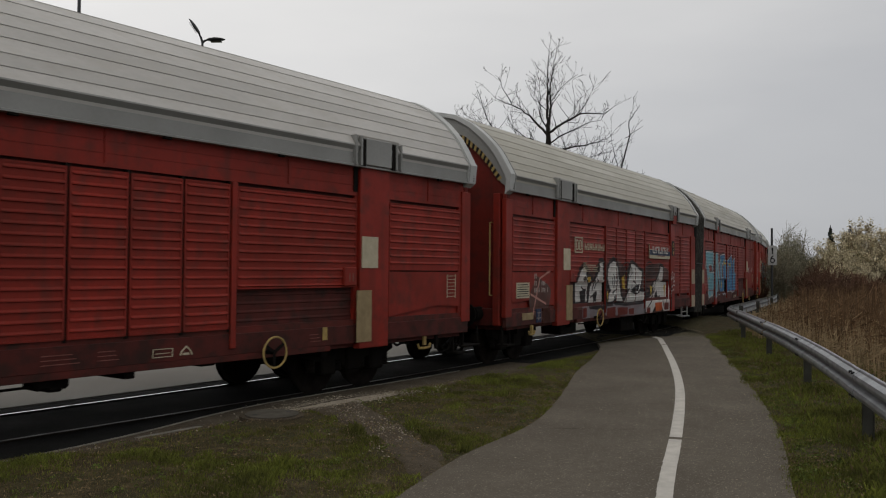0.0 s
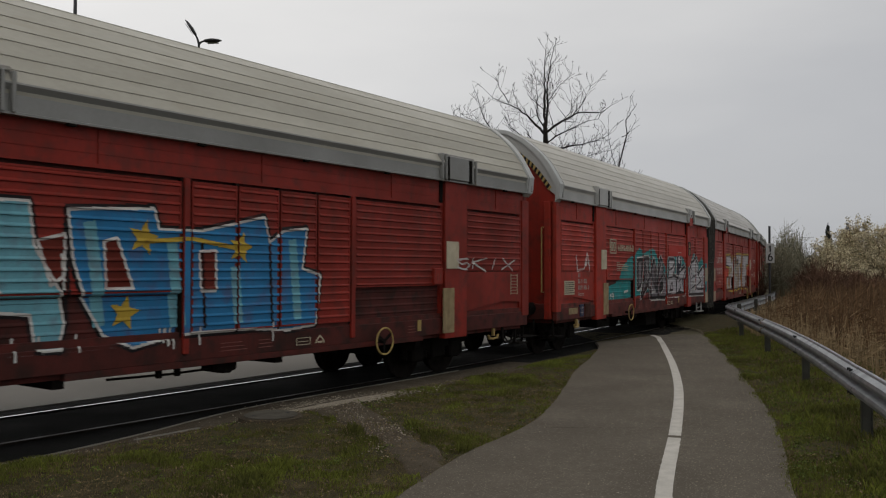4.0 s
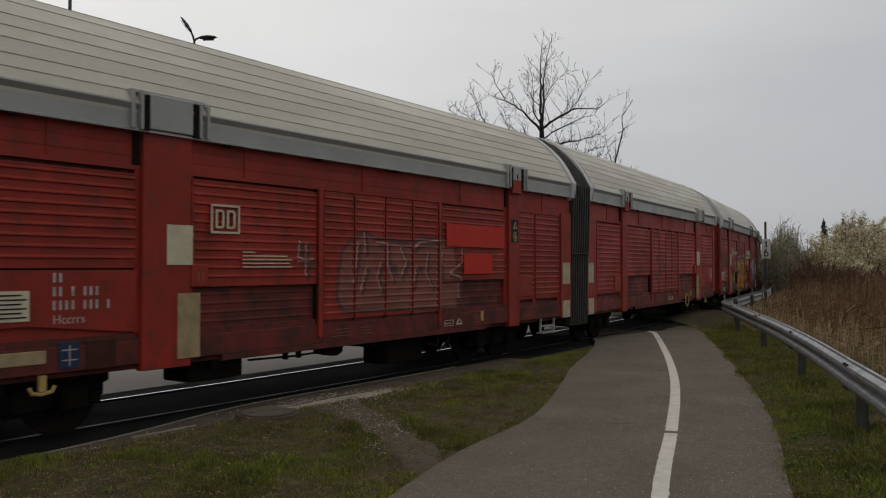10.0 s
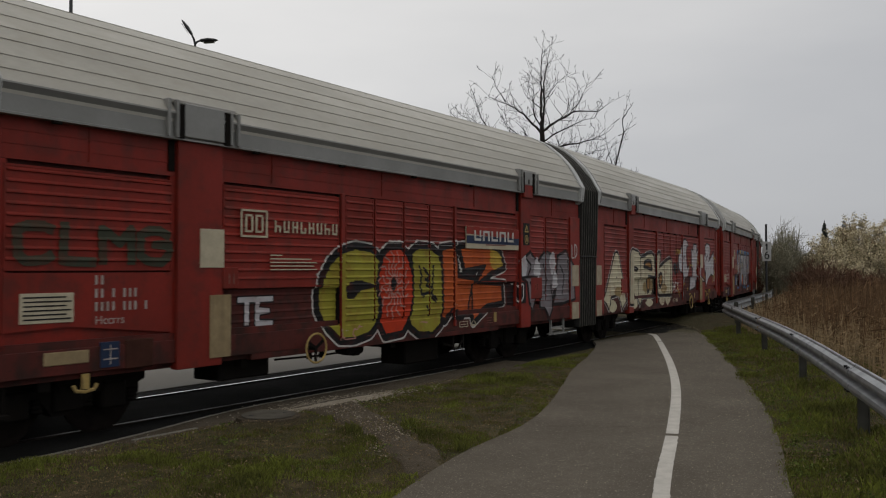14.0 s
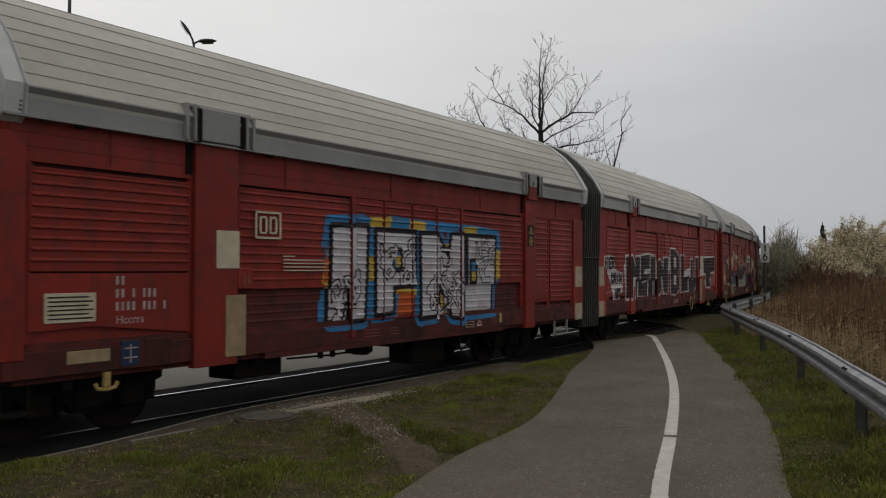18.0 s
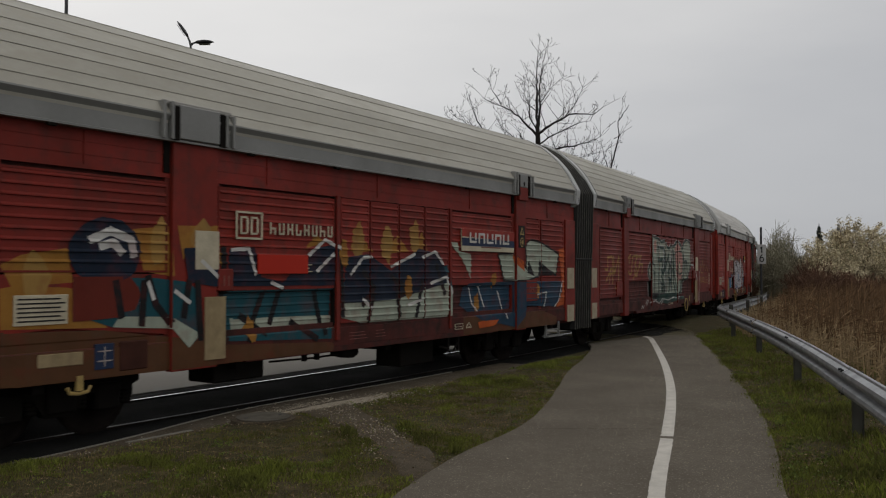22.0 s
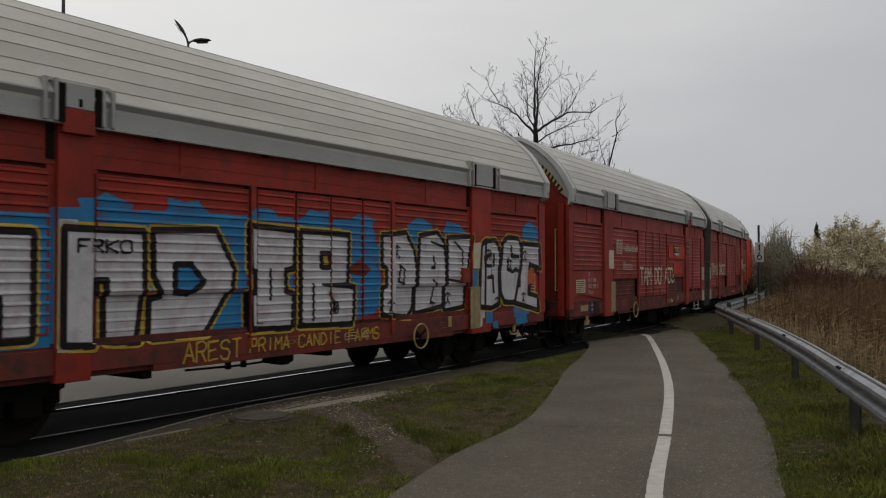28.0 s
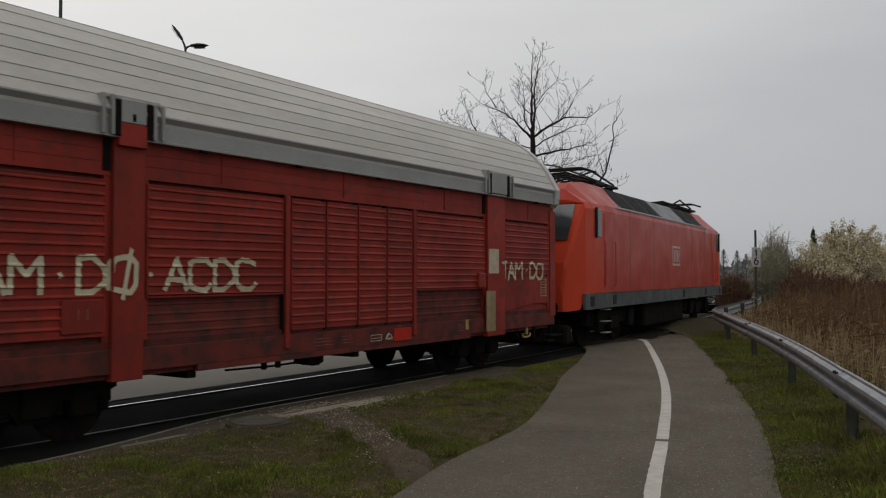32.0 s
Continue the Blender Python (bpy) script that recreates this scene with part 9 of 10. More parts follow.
        ws.add([(d * 7.97, -1.22, 3.32), (d * 7.97, 1.22, 3.32), (d * 8.30, 1.14, 2.50), (d * 8.30, -1.14, 2.50)], [(0, 1, 2, 3)], m=Matrix.Translation((d * 0.03, 0, 0.02)))
        part("windscreen", ws, CAB_GLASS, cab, "dark windscreen")
        for sg in (-1, 1):
            sw = Shape().box(d * 6.95, d * 7.4, sg * 1.47, sg * 1.50, 2.62, 3.28, 0.01)
            part("side_window", sw, CAB_GLASS, cab, "dark side window")
            part("mirror_housing", Shape().box(d * 7.32, d * 7.42, sg * 1.49, sg * 1.53, 2.60, 3.30, 0.008), BLACK, cab)
            dr = Shape().box(d * 6.05, d * 6.75, sg * 1.488, sg * 1.496, 1.38, 3.2)
            part("cab_door", dr, LOCO_RED, t)
            for xx in (d * 6.0, d * 6.8):
                part("grab_rail", Shape().tube([(xx, sg * 1.50, 1.45), (xx, sg * 1.54, 1.5), (xx, sg * 1.54, 2.5), (xx, sg * 1.50, 2.55)], 0.014, 6), LOCO_RED, t)
            lp = Shape().box(d * 8.55, d * 8.62, sg * 0.62, sg * 0.95, 1.55, 1.78, 0.02)
            part("headlight", lp, TRIM, cab)
            bf = Shape().disc((d * 8.5, sg * 0.88, 1.02), (d, 0, 0), 0.14, 0.4, 14)
            bu = part("buffer", bf, DARK, t)
            part("buffer_head", Shape().disc((d * 8.88, sg * 0.88, 1.02), (d, 0, 0), 0.23, 0.04, 18), DARK, bu)
        part("number_plate_bar", Shape().box(d * 8.60, d * 8.64, -0.35, 0.35, 2.0, 2.2), WHITE, cab, "pale blank bar")
        part("snow_plough", Shape().box(d * 8.2, d * 8.6, -1.2, 1.2, 0.2, 0.62, 0.05), DARK, t)
        bg = Shape()
        for sg in (-1, 1):
            bg.box(d * 3.0, d * 7.0, sg * 0.98, sg * 1.14, 0.5, 0.82, 0.03)
            for x in (3.7, 6.3):
                bg.box(d * (x - 0.22), d * (x + 0.22), sg * 1.0, sg * 1.26, 0.38, 0.86, 0.03)
                for q in (-0.38, 0.38):
                    bg.disc((d * (x + q), sg * 1.08, 0.6), (0, 0, 1), 0.1, 0.34, 10)
            bg.box(d * 4.6, d * 5.4, sg * 0.9, sg * 1.2, 0.36, 0.7, 0.03)
        part("bogie_frame", bg, DARK, t)
        for x in (3.7, 6.3):
            part("wheelset", LOCO_WHEEL, None, t, at=pose(d * x, 0, WHEEL_R * 1.25))
        for z in (0.35, 0.62, 0.9):
            for sg in (-1, 1):
                part("foot_step", Shape().box(d * 6.2, d * 6.6, sg * 1.32, sg * 1.48, z, z + 0.02), FASCIA, t)
    for sg in (-1, 1):
        sk = Shape().box(-8.05, 8.05, sg * 1.40, sg * 1.475, 0.95, 1.325, 0.01)
        part("skirt", sk, LOCO_GREY, t, "dark grey skirt")
        for x in (-7.6, -5.9, 1.6, 5.0, 7.6):
            part("skirt_slot", Shape().box(x - 0.14, x + 0.14, sg * 1.46, sg * 1.482, 1.02, 1.25), BLACK, t)
        em = part("emblem", Shape().box(0.0, 0.95, sg * 1.488, sg * 1.498, 2.02, 2.62), WHITE, t, "white framed emblem")
        inn = Shape().box(0.06, 0.89, sg * 1.495, sg * 1.503, 2.08, 2.56)
        fr = part("emblem_field", inn, LOCO_RED, em)
        bars = Shape()
        for q in (0.18, 0.36, 0.55, 0.72):
            bars.box(q, q + 0.07, sg * 1.50, sg * 1.508, 2.14, 2.50)
        part("emblem_bars", bars, WHITE, fr)
        for x in (-4.6, -2.2, 2.6, 4.8):
            part("panel_seam", Shape().box(x, x + 0.015, sg * 1.488, sg * 1.4935, 1.34, 3.38), LOCO_GREY, t)
    part("transformer_box", Shape().box(-2.4, 2.4, -1.25, 1.25, 0.25, 0.98, 0.06), DARK, t)
    for x0, d in ((-4.6, 1), (5.2, -1)):
        p = Shape()
        for y in (-0.815, 0.815):
            p.box(x0 - 1.0, x0 + 1.0, y - 0.035, y + 0.035, 4.08, 4.14)
        for q in (-0.9, 0.0, 0.9):
            p.box(x0 + q - 0.04, x0 + q + 0.04, -0.9, 0.9, 4.06, 4.12)
        panto = part("pantograph", p, BLACK, t, "folded black pantograph")
        for q in (-0.9, 0.0, 0.9):
            for y in (-0.7, 0.7):
                part("insulator", Shape().disc((x0 + q, y, 3.96), (0, 0, 1), 0.07, 0.14, 8), BLACK, panto)
        for y in (-0.3, 0.3):
            part("arm", Shape().tube([(x0 - d * 1.2, y, 4.2), (x0 + d * 0.9, y * 1.6, 4.27), (x0 - d * 1.3, y * 1.2, 4.36)], 0.03, 6), BLACK, panto)
        for xx in (-1.5, -1.2):
            part("contact_strip", Shape().tube([(x0 + d * xx, -0.98, 4.30), (x0 + d * xx, -0.7, 4.40), (x0 + d * xx, 0.7, 4.40), (x0 + d * xx, 0.98, 4.30)], 0.03, 6), BLACK, panto)
        for q in np.linspace(-1.3, 1.5, 8):
            part("cross_tube", Shape().tube([(x0 + q, -0.7, 4.16), (x0 + q + 0.1, -0.2, 4.34), (x0 + q, 0.3, 4.30), (x0 + q - 0.1, 0.7, 4.16)], 0.028, 6), BLACK, panto)
        part("side_tube", Shape().tube([(x0 - 1.5, -0.6, 4.18), (x0 - 0.5, -0.65, 4.42), (x0 + 1.5, -0.6, 4.24)], 0.03, 6), BLACK, panto)
        lines_ = Shape().tube([(x0 - 1.6, -0.5, 4.12), (x0, -0.6, 4.20), (x0 + 1.6, -0.5, 4.12)], 0.025, 6)
        part("roof_conductor", lines_, BLACK, t)
    t.matrix_basis = ride(175.0, 0, 5.0)
    TRAIN.append((t, 175.0, 5.0))


LOCO_WHEEL = wheelset_shape()
LOCO_WHEEL.v = [(x * 1.25, y, z * 1.25) for x, y, z in LOCO_WHEEL.v]
LOCO_WHEEL = LOCO_WHEEL.mesh("wheelset", RUST)
build_loco()


# ---- trees, bushes, reeds, grass ----
def grow(shape, rnd, p, d, length, r, depth, up, bend, split, sides):
    """A sinuous limb that tapers and forks."""
    n = max(3, int(length / 0.30))
    pts, rs, q, v = [p], [r], p.copy(), d.normalized()
    kids = []
    for i in range(n):
        v = (v + Vector((rnd.uniform(-1, 1), rnd.uniform(-1, 1), rnd.uniform(-1, 1))) * bend + Vector((0, 0, up))).normalized()
        q = q + v * (length / n)
        pts.append(q.copy())
        rs.append(max(r * (1 - 0.80 * (i + 1) / n), 0.008))
        if depth > 0 and i >= n * 0.18 and (depth < 3 or i % 2 == 0):
            kids.append((q.copy(), v.copy(), rs[-1], 1 - 0.45 * i / n))
    shape.tube(pts, rs, sides if r > 0.03 else 3)
    for (kp, kv, kr, kl) in kids:
        for _ in range(split if rnd.random() < 0.85 else max(split - 1, 0)):
            side = Vector((rnd.uniform(-1, 1), rnd.uniform(-1, 1), rnd.uniform(-0.25, 0.75))).normalized()
            nd = (kv * 0.6 + side * 0.75).normalized()
            grow(shape, rnd, kp, nd, length * kl * rnd.uniform(0.28, 0.58), max(kr * 0.65, 0.010), depth - 1, up, bend * 1.1, 1, sides)


def bough(rnd, tree, spine, r, twigs=1.0, fine=2):
    """A limb along a bent spine of (x, z), with twigs that fork off it and point up and outward."""
    s = Shape()
    pts = []
    y, dy = 0.0, rnd.uniform(-0.5, 0.5)
    for (ax, az), (bx, bz) in zip(spine[:-1], spine[1:]):
        n = max(2, int(math.hypot(bx - ax, bz - az) / 0.22))
        for k in range(n):
            q = k / n
            y += dy * math.hypot(bx - ax, bz - az) / n
            pts.append(Vector((ax + (bx - ax) * q + rnd.gauss(0, 0.022), y, az + (bz - az) * q + rnd.gauss(0, 0.022))))
    pts.append(Vector((spine[-1][0], y, spine[-1][1])))
    rs = [max(r * (1 - 0.85 * i / (len(pts) - 1)), 0.010) for i in range(len(pts))]
    s.tube(pts, rs, 6 if r > 0.04 else 4)
    for i in range(2, len(pts)):
        d = (pts[i] - pts[i - 1]).normalized()
        for _ in range(2 if rnd.random() < 0.45 * twigs else 1):
            if rnd.random() < 0.85 * twigs:
                side = Vector((rnd.uniform(-1, 1), rnd.uniform(-1, 1), rnd.uniform(-0.2, 1.0))).normalized()
                grow(s, rnd, pts[i], d * 0.55 + side, rnd.uniform(0.35, 1.15), max(rs[i] * 0.5, 0.011), fine, 0.05, 0.22, 1, 3)
    part("limb", s, BARK, tree)


def build_bare_tree():
    rnd = random.Random(34)
    t = thing("bare_tree", "tall bare deciduous tree with dark branching crown", "tree", at=pose(5.16, 44, -1.0))
    tr = Shape()
    tr.tube([(0, 0, 0), (0.05, 0, 3), (-0.03, 0, 6.5), (0.02, 0, 8.4), (0.0, 0, 9.6), (-0.03, 0, 10.3)], [0.27, 0.23, 0.19, 0.165, 0.13, 0.10], 10)
    part("trunk", tr, BARK, t, smooth=True)
    for spine, r in (((((-0.03, 10.2), (-0.06, 11.3), (-0.02, 12.6), (-0.04, 13.3), (0.05, 14.1)), 0.085), (((0.0, 10.1), (0.12, 11.2), (0.10, 12.3), (0.25, 13.1), (0.45, 14.3)), 0.075), (((-0.03, 10.0), (-0.45, 10.6), (-0.50, 11.3), (-0.55, 12.3)), 0.05), (((0.05, 11.3), (0.7, 12.2), (1.4, 12.7)), 0.035), (((-0.04, 11.0), (-0.7, 11.7), (-0.6, 12.3)), 0.035), (((0.0, 9.7), (-0.95, 10.7), (-1.6, 11.2), (-2.2, 11.45), (-2.75, 11.7)), 0.085), (((-1.9, 11.35), (-2.35, 12.1), (-2.55, 12.8)), 0.04), (((-0.05, 8.5), (-0.75, 9.0), (-1.9, 9.05), (-2.6, 9.75), (-3.05, 10.75), (-3.3, 11.4), (-3.5, 12.2)), 0.085), (((-1.0, 9.05), (-1.8, 9.5), (-3.2, 9.75), (-3.8, 10.6), (-4.45, 11.05)), 0.055)) + ((((-0.5, 8.9), (-1.6, 8.6), (-3.0, 9.3), (-3.9, 9.9), (-4.5, 10.8)), 0.05), (((-0.1, 9.2), (-1.2, 9.5), (-1.9, 10.0), (-2.0, 10.9)), 0.045), (((-2.6, 9.75), (-3.3, 10.1), (-3.9, 10.9)), 0.035), (((0.0, 9.75), (0.55, 10.2), (1.25, 10.55), (1.85, 10.7), (2.7, 10.6), (3.2, 11.0)), 0.085), (((1.25, 10.55), (1.85, 11.2), (2.25, 12.1)), 0.045), (((0.9, 10.4), (1.5, 11.2), (1.75, 11.9)), 0.03), (((0.05, 8.8), (1.2, 9.1), (2.5, 9.4), (3.4, 9.8)), 0.075), (((0.1, 9.3), (0.95, 9.8), (2.1, 10.3), (2.6, 10.35)), 0.05), (((0.05, 8.4), (0.9, 8.4), (2.0, 8.1), (3.1, 8.3)), 0.055)) + ((((0.1, 8.0), (1.1, 7.9), (2.2, 7.7), (3.0, 8.2), (3.2, 8.9)), 0.05), (((0.0, 7.8), (0.6, 8.6), (0.9, 9.5)), 0.04), (((0.0, 8.2), (-0.6, 8.9), (-0.9, 9.9)), 0.04), (((0.0, 7.4), (1.6, 7.4), (2.9, 7.6), (3.6, 8.0)), 0.045)) + ((((0.0, 7.0), (0.9, 7.3), (1.5, 8.0), (1.7, 8.8)), 0.04), (((0.0, 7.6), (1.3, 8.2), (2.6, 8.7), (3.5, 8.9)), 0.04), (((0.3, 7.0), (2.0, 7.0), (3.3, 7.2), (4.3, 7.7)), 0.04), (((-0.1, 7.8), (-1.2, 8.2), (-2.6, 8.5), (-3.6, 9.2)), 0.045))):
        bough(rnd, t, spine, r * 0.86, 1.25)


def build_sapling():
    rnd = random.Random(8)
    t = thing("bare_sapling", "slim leafless young tree beside the larger one", "tree", at=pose(8.1, 44, -0.95))
    tr = Shape()
    tr.tube([(0, 0, 0), (0.02, 0, 3), (0.1, 0, 6.4)], [0.12, 0.10, 0.07], 8)
    part("trunk", tr, BARK, t, smooth=True)
    for spine, r in ((((0.1, 6.3), (0.35, 7.2), (0.75, 7.85), (0.90, 8.7), (1.1, 9.5), (1.0, 10.2), (1.5, 11.0)), 0.06), (((1.05, 9.5), (1.6, 9.9), (2.1, 10.25)), 0.03),
                     (((0.1, 6.3), (-0.4, 7.3), (-0.9, 7.9)), 0.035), (((0.75, 7.85), (0.5, 9.0), (0.45, 10.0)), 0.025), (((0.1, 6.0), (1.2, 7.0), (1.9, 7.4)), 0.03)):
        bough(rnd, t, spine, r, 0.6, 1)


build_bare_tree()
build_sapling()
street_lamp(-6.86, 23.3, 8.05, ((0.12, 0.06, 0.50, 4), (-0.08, 0.20, 0.52, 56)), 8)
street_lamp(-8.80, 19.9, 9.6, ((0.12, 0.06, 0.50, 4), (-0.08, 0.20, 0.52, 56)), 8, 0.062)

TWIG = surface("brown_twigs", (0.130, 0.072, 0.046), (0.085, 0.050, 0.034), rough=0.95, scale=1, spread=0.9, bump=0, island=0.4)
WILLOW = surface("grey_green_twigs", (0.24, 0.225, 0.16), (0.17, 0.16, 0.11), rough=0.95, scale=1, spread=0.9, bump=0, island=0.35)
BLOSSOM = surface("creamy_blossom", (0.64, 0.565, 0.40), (0.44, 0.38, 0.24), rough=0.9, scale=1.5, spread=0.8, bump=0, island=0.35)
LEAFGREEN = surface("fresh_spring_leaves", (0.09, 0.11, 0.035), rough=0.9, scale=2, spread=0.7, bump=0, island=0.4)
EVERGREEN = surface("dark_evergreen_needles", (0.075, 0.085, 0.072), rough=0.95, scale=2, spread=0.8, bump=0, island=0.4)
REED = surface("dry_reed_stalks", (0.185, 0.112, 0.058), (0.098, 0.060, 0.034), rough=0.9, scale=0.6, spread=0.9, bump=0, island=0.4)
REEDPALE = surface("pale_dry_grass", (0.38, 0.28, 0.165), (0.25, 0.18, 0.10), rough=0.9, scale=0.6, spread=0.9, bump=0, island=0.35)
BLADE = surface("green_grass_blades", (0.165, 0.185, 0.032), (0.070, 0.070, 0.020), rough=0.85, scale=1.8, spread=1.1, bump=0, island=0.45)
WEED = surface("leafy_green_weeds", (0.125, 0.165, 0.034), (0.075, 0.090, 0.022), rough=0.8, scale=2.2, spread=0.9, bump=0, island=0.5)
STRAW = surface("straw_grass_blades", (0.20, 0.150, 0.078), (0.095, 0.066, 0.034), rough=0.9, scale=1.5, spread=0.9, bump=0, island=0.4)
# Pale grey far trees: the haze of distance is painted into their colour.
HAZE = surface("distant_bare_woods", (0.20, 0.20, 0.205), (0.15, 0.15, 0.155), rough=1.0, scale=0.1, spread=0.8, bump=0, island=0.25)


def speck(rnd, v, f, p, size):
    a, b = Vector((rnd.uniform(-1, 1), rnd.uniform(-1, 1), rnd.uniform(-1, 1))).normalized(), Vector((rnd.uniform(-1, 1), rnd.uniform(-1, 1), rnd.uniform(-1, 1))).normalized()
    k = len(v)
    v += [tuple(p - a * size), tuple(p + b * size * 0.7), tuple(p + a * size), tuple(p - b * size * 0.7)]
    f.append((k, k + 1, k + 2, k + 3))


def bush(name, label, category, x, y, w, h, rnd, stems, stem_mat, leaf_mats, leaves, leaf, base=0.0, lean=0.55, group=""):
    t = thing(name, label, category, group, at=pose(x, y, -0.16))
    st = Shape()
    tips = []
    for i in range(stems):
        a = rnd.uniform(0, 2 * math.pi)
        rr = math.sqrt(rnd.random())
        p0 = Vector((math.cos(a) * rr * w * 0.22, math.sin(a) * rr * w * 0.22, 0))
        top = Vector((math.cos(a) * rr * w * 0.5, math.sin(a) * rr * w * 0.5, h * (1.0 - lean * rr * rr) * rnd.uniform(0.75, 1.05)))
        pts = [p0.lerp(top, q) + Vector((rnd.uniform(-1, 1), rnd.uniform(-1, 1), 0)) * 0.05 * h * q for q in (0, 0.3, 0.6, 0.85, 1.0)]
        st.tube(pts, [0.035, 0.026, 0.018, 0.011, 0.006], 3)
        for _ in range(6):
            q = rnd.uniform(0.35, 0.95)
            b = p0.lerp(top, q)
            e = b + Vector((rnd.uniform(-1, 1), rnd.uniform(-1, 1), rnd.uniform(-0.1, 1))).normalized() * h * rnd.uniform(0.08, 0.22)
            st.tube([b, b.lerp(e, 0.5) + Vector((0, 0, 0.03)), e], [0.012, 0.009, 0.005], 3)
            tips += [(b, e)]
    tagged(part("stem_tangle", st, stem_mat, t), kind="stuff")
    for m, share, lo in leaf_mats:
        v, f = [], []
        for _ in range(int(leaves * share)):
            b, e = rnd.choice(tips)
            p = b.lerp(e, rnd.uniform(0.2, 1.15)) + Vector((rnd.gauss(0, 0.06), rnd.gauss(0, 0.06), rnd.gauss(0, 0.06))) * (h / 3)
            if p.z > base + lo * h:
                speck(rnd, v, f, p, leaf * rnd.uniform(0.6, 1.3))
        s = Shape()
        s.v, s.f, s.mi = v, f, [0] * len(f)
        tagged(part("blossom" if m is BLOSSOM else "leaves", s, m, t), kind="stuff")
    return t


def build_shrubs():
    rnd = random.Random(5)
    bush("blossoming_bush", "wide bush covered in creamy white blossom", "bush", 21.9, 45, 5.6, 4.45, rnd, 170, TWIG, ((BLOSSOM, 0.95, 0.16), (LEAFGREEN, 0.05, 0.1)), 165000, 0.044, lean=0.62)
    bush("blossoming_bush", "lower bush with creamy white blossom", "bush", 26.0, 46.5, 5.6, 4.1, rnd, 90, TWIG, ((BLOSSOM, 0.9, 0.25), (LEAFGREEN, 0.1, 0.1)), 90000, 0.044, lean=0.62)
    for x, y, w, h in ((18.7, 46, 2.8, 4.3), (20.2, 50, 2.8, 4.3), (17.2, 43.5, 2.0, 3.2), (19.3, 48, 2.2, 4.6)):
        bush("willow_shrub", "thin upright grey-green willow shrub", "shrub", x, y, w, h, rnd, 90, WILLOW, ((WILLOW, 1.0, 0.30),), 6000, 0.022, lean=0.45, group="willow shrubs")
    for x, y, w, h in ((18.0, 40.5, 3.4, 2.5), (16.8, 38.2, 2.0, 1.9), (20.4, 41.0, 3.2, 1.8), (23.0, 41.5, 3.6, 1.7), (25.5, 42.0, 4.0, 1.8), (17.3, 36.0, 2.4, 1.9), (19.5, 37.0, 3.2, 1.6), (22.5, 37.5, 3.4, 1.6), (28.0, 43, 4, 2.6), (15.6, 44.0, 2.2, 1.9), (16.4, 47.0, 2.6, 2.0)):
        bush("bramble_thicket", "tangle of leafless reddish-brown twigs", "shrub", x, y, w, h, rnd, 190, TWIG, ((TWIG, 1.0, 0.1),), 900, 0.03, lean=0.4, group="bramble thickets")
    # A dark conifer and bare columns of poplars behind.
    t = thing("conifer", "small dark conifer behind the blossoming bush", "tree", at=pose(24.3, 54, -0.9))
    tr = Shape().tube([(0, 0, 0), (0, 0, 5.6)], [0.12, 0.02], 6)
    part("trunk", tr, BARK, t)
    v, f = [], []
    for k in range(14):
        z = 1.4 + k * 0.3
        for a in np.arange(0, 6.28, 0.7):
            ln = (6.0 - z) * 0.16 * rnd.uniform(0.2, 1.2)
            for q in range(8):
                speck(rnd, v, f, Vector((math.cos(a) * ln * q / 7, math.sin(a) * ln * q / 7, z - 0.04 * q + rnd.uniform(-0.08, 0.08))), 0.13)
    s = Shape()
    s.v, s.f, s.mi = v, f, [0] * len(f)
    part("crown", s, EVERGREEN, t)
    for x, y, h, w in ((26.5, 56, 4.9, 0.9), (50.0, 150, 5.6, 1.8), (51.8, 151, 6.2, 1.9), (54.2, 151, 6.0, 1.7), (56.2, 152, 5.4, 1.8), (61.0, 150, 5.8, 2.0), (66.0, 152, 5.2, 2.0)):
        p = thing("poplar", "slim leafless columnar tree in the distance", "tree", "columnar trees", at=pose(x, y, -0.16))
        part("trunk", Shape().tube([(0, 0, 0), (0, 0, h)], [h * 0.018, 0.02], 5), BARK, p)
        v, f = [], []
        for _ in range(2200):
            z = h * rnd.uniform(0.08, 1.0)
            rr = w * 0.5 * math.sin(math.pi * min(z / h, 0.97)) ** 0.7
            speck(rnd, v, f, Vector((rnd.gauss(0, rr * 0.45), rnd.gauss(0, rr * 0.45), z)), 0.016 * h * rnd.uniform(0.4, 1))
        s = Shape()
        s.v, s.f, s.mi = v, f, [0] * len(f)
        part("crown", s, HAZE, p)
    v, f = [], []
    for _ in range(9000):
        a = rnd.uniform(-0.9, 1.1)
        d = rnd.uniform(220, 300)
        hh = 4 + 3 * noise.noise(Vector((a * 9, 0, 0)))
        speck(rnd, v, f, Vector((math.sin(a) * d, math.cos(a) * d, rnd.uniform(0, max(hh, 1.5)))), rnd.uniform(0.6, 1.6))
    s = Shape()
    s.v, s.f, s.mi = v, f, [0] * len(f)
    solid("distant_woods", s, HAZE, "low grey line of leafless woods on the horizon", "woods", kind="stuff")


build_shrubs()


def rail_x(y):
    return float(np.interp(y, (2.2, 4.9, 6.96, 8.46, 10.16, 13.58, 17.59, 20.0, 22.75, 26.3, 29.2, 38), (2.4, 3.0, 3.6, 4.03, 4.52, 5.42, 6.35, 6.9, 7.55, 9.3, 10.7, 14.8)))


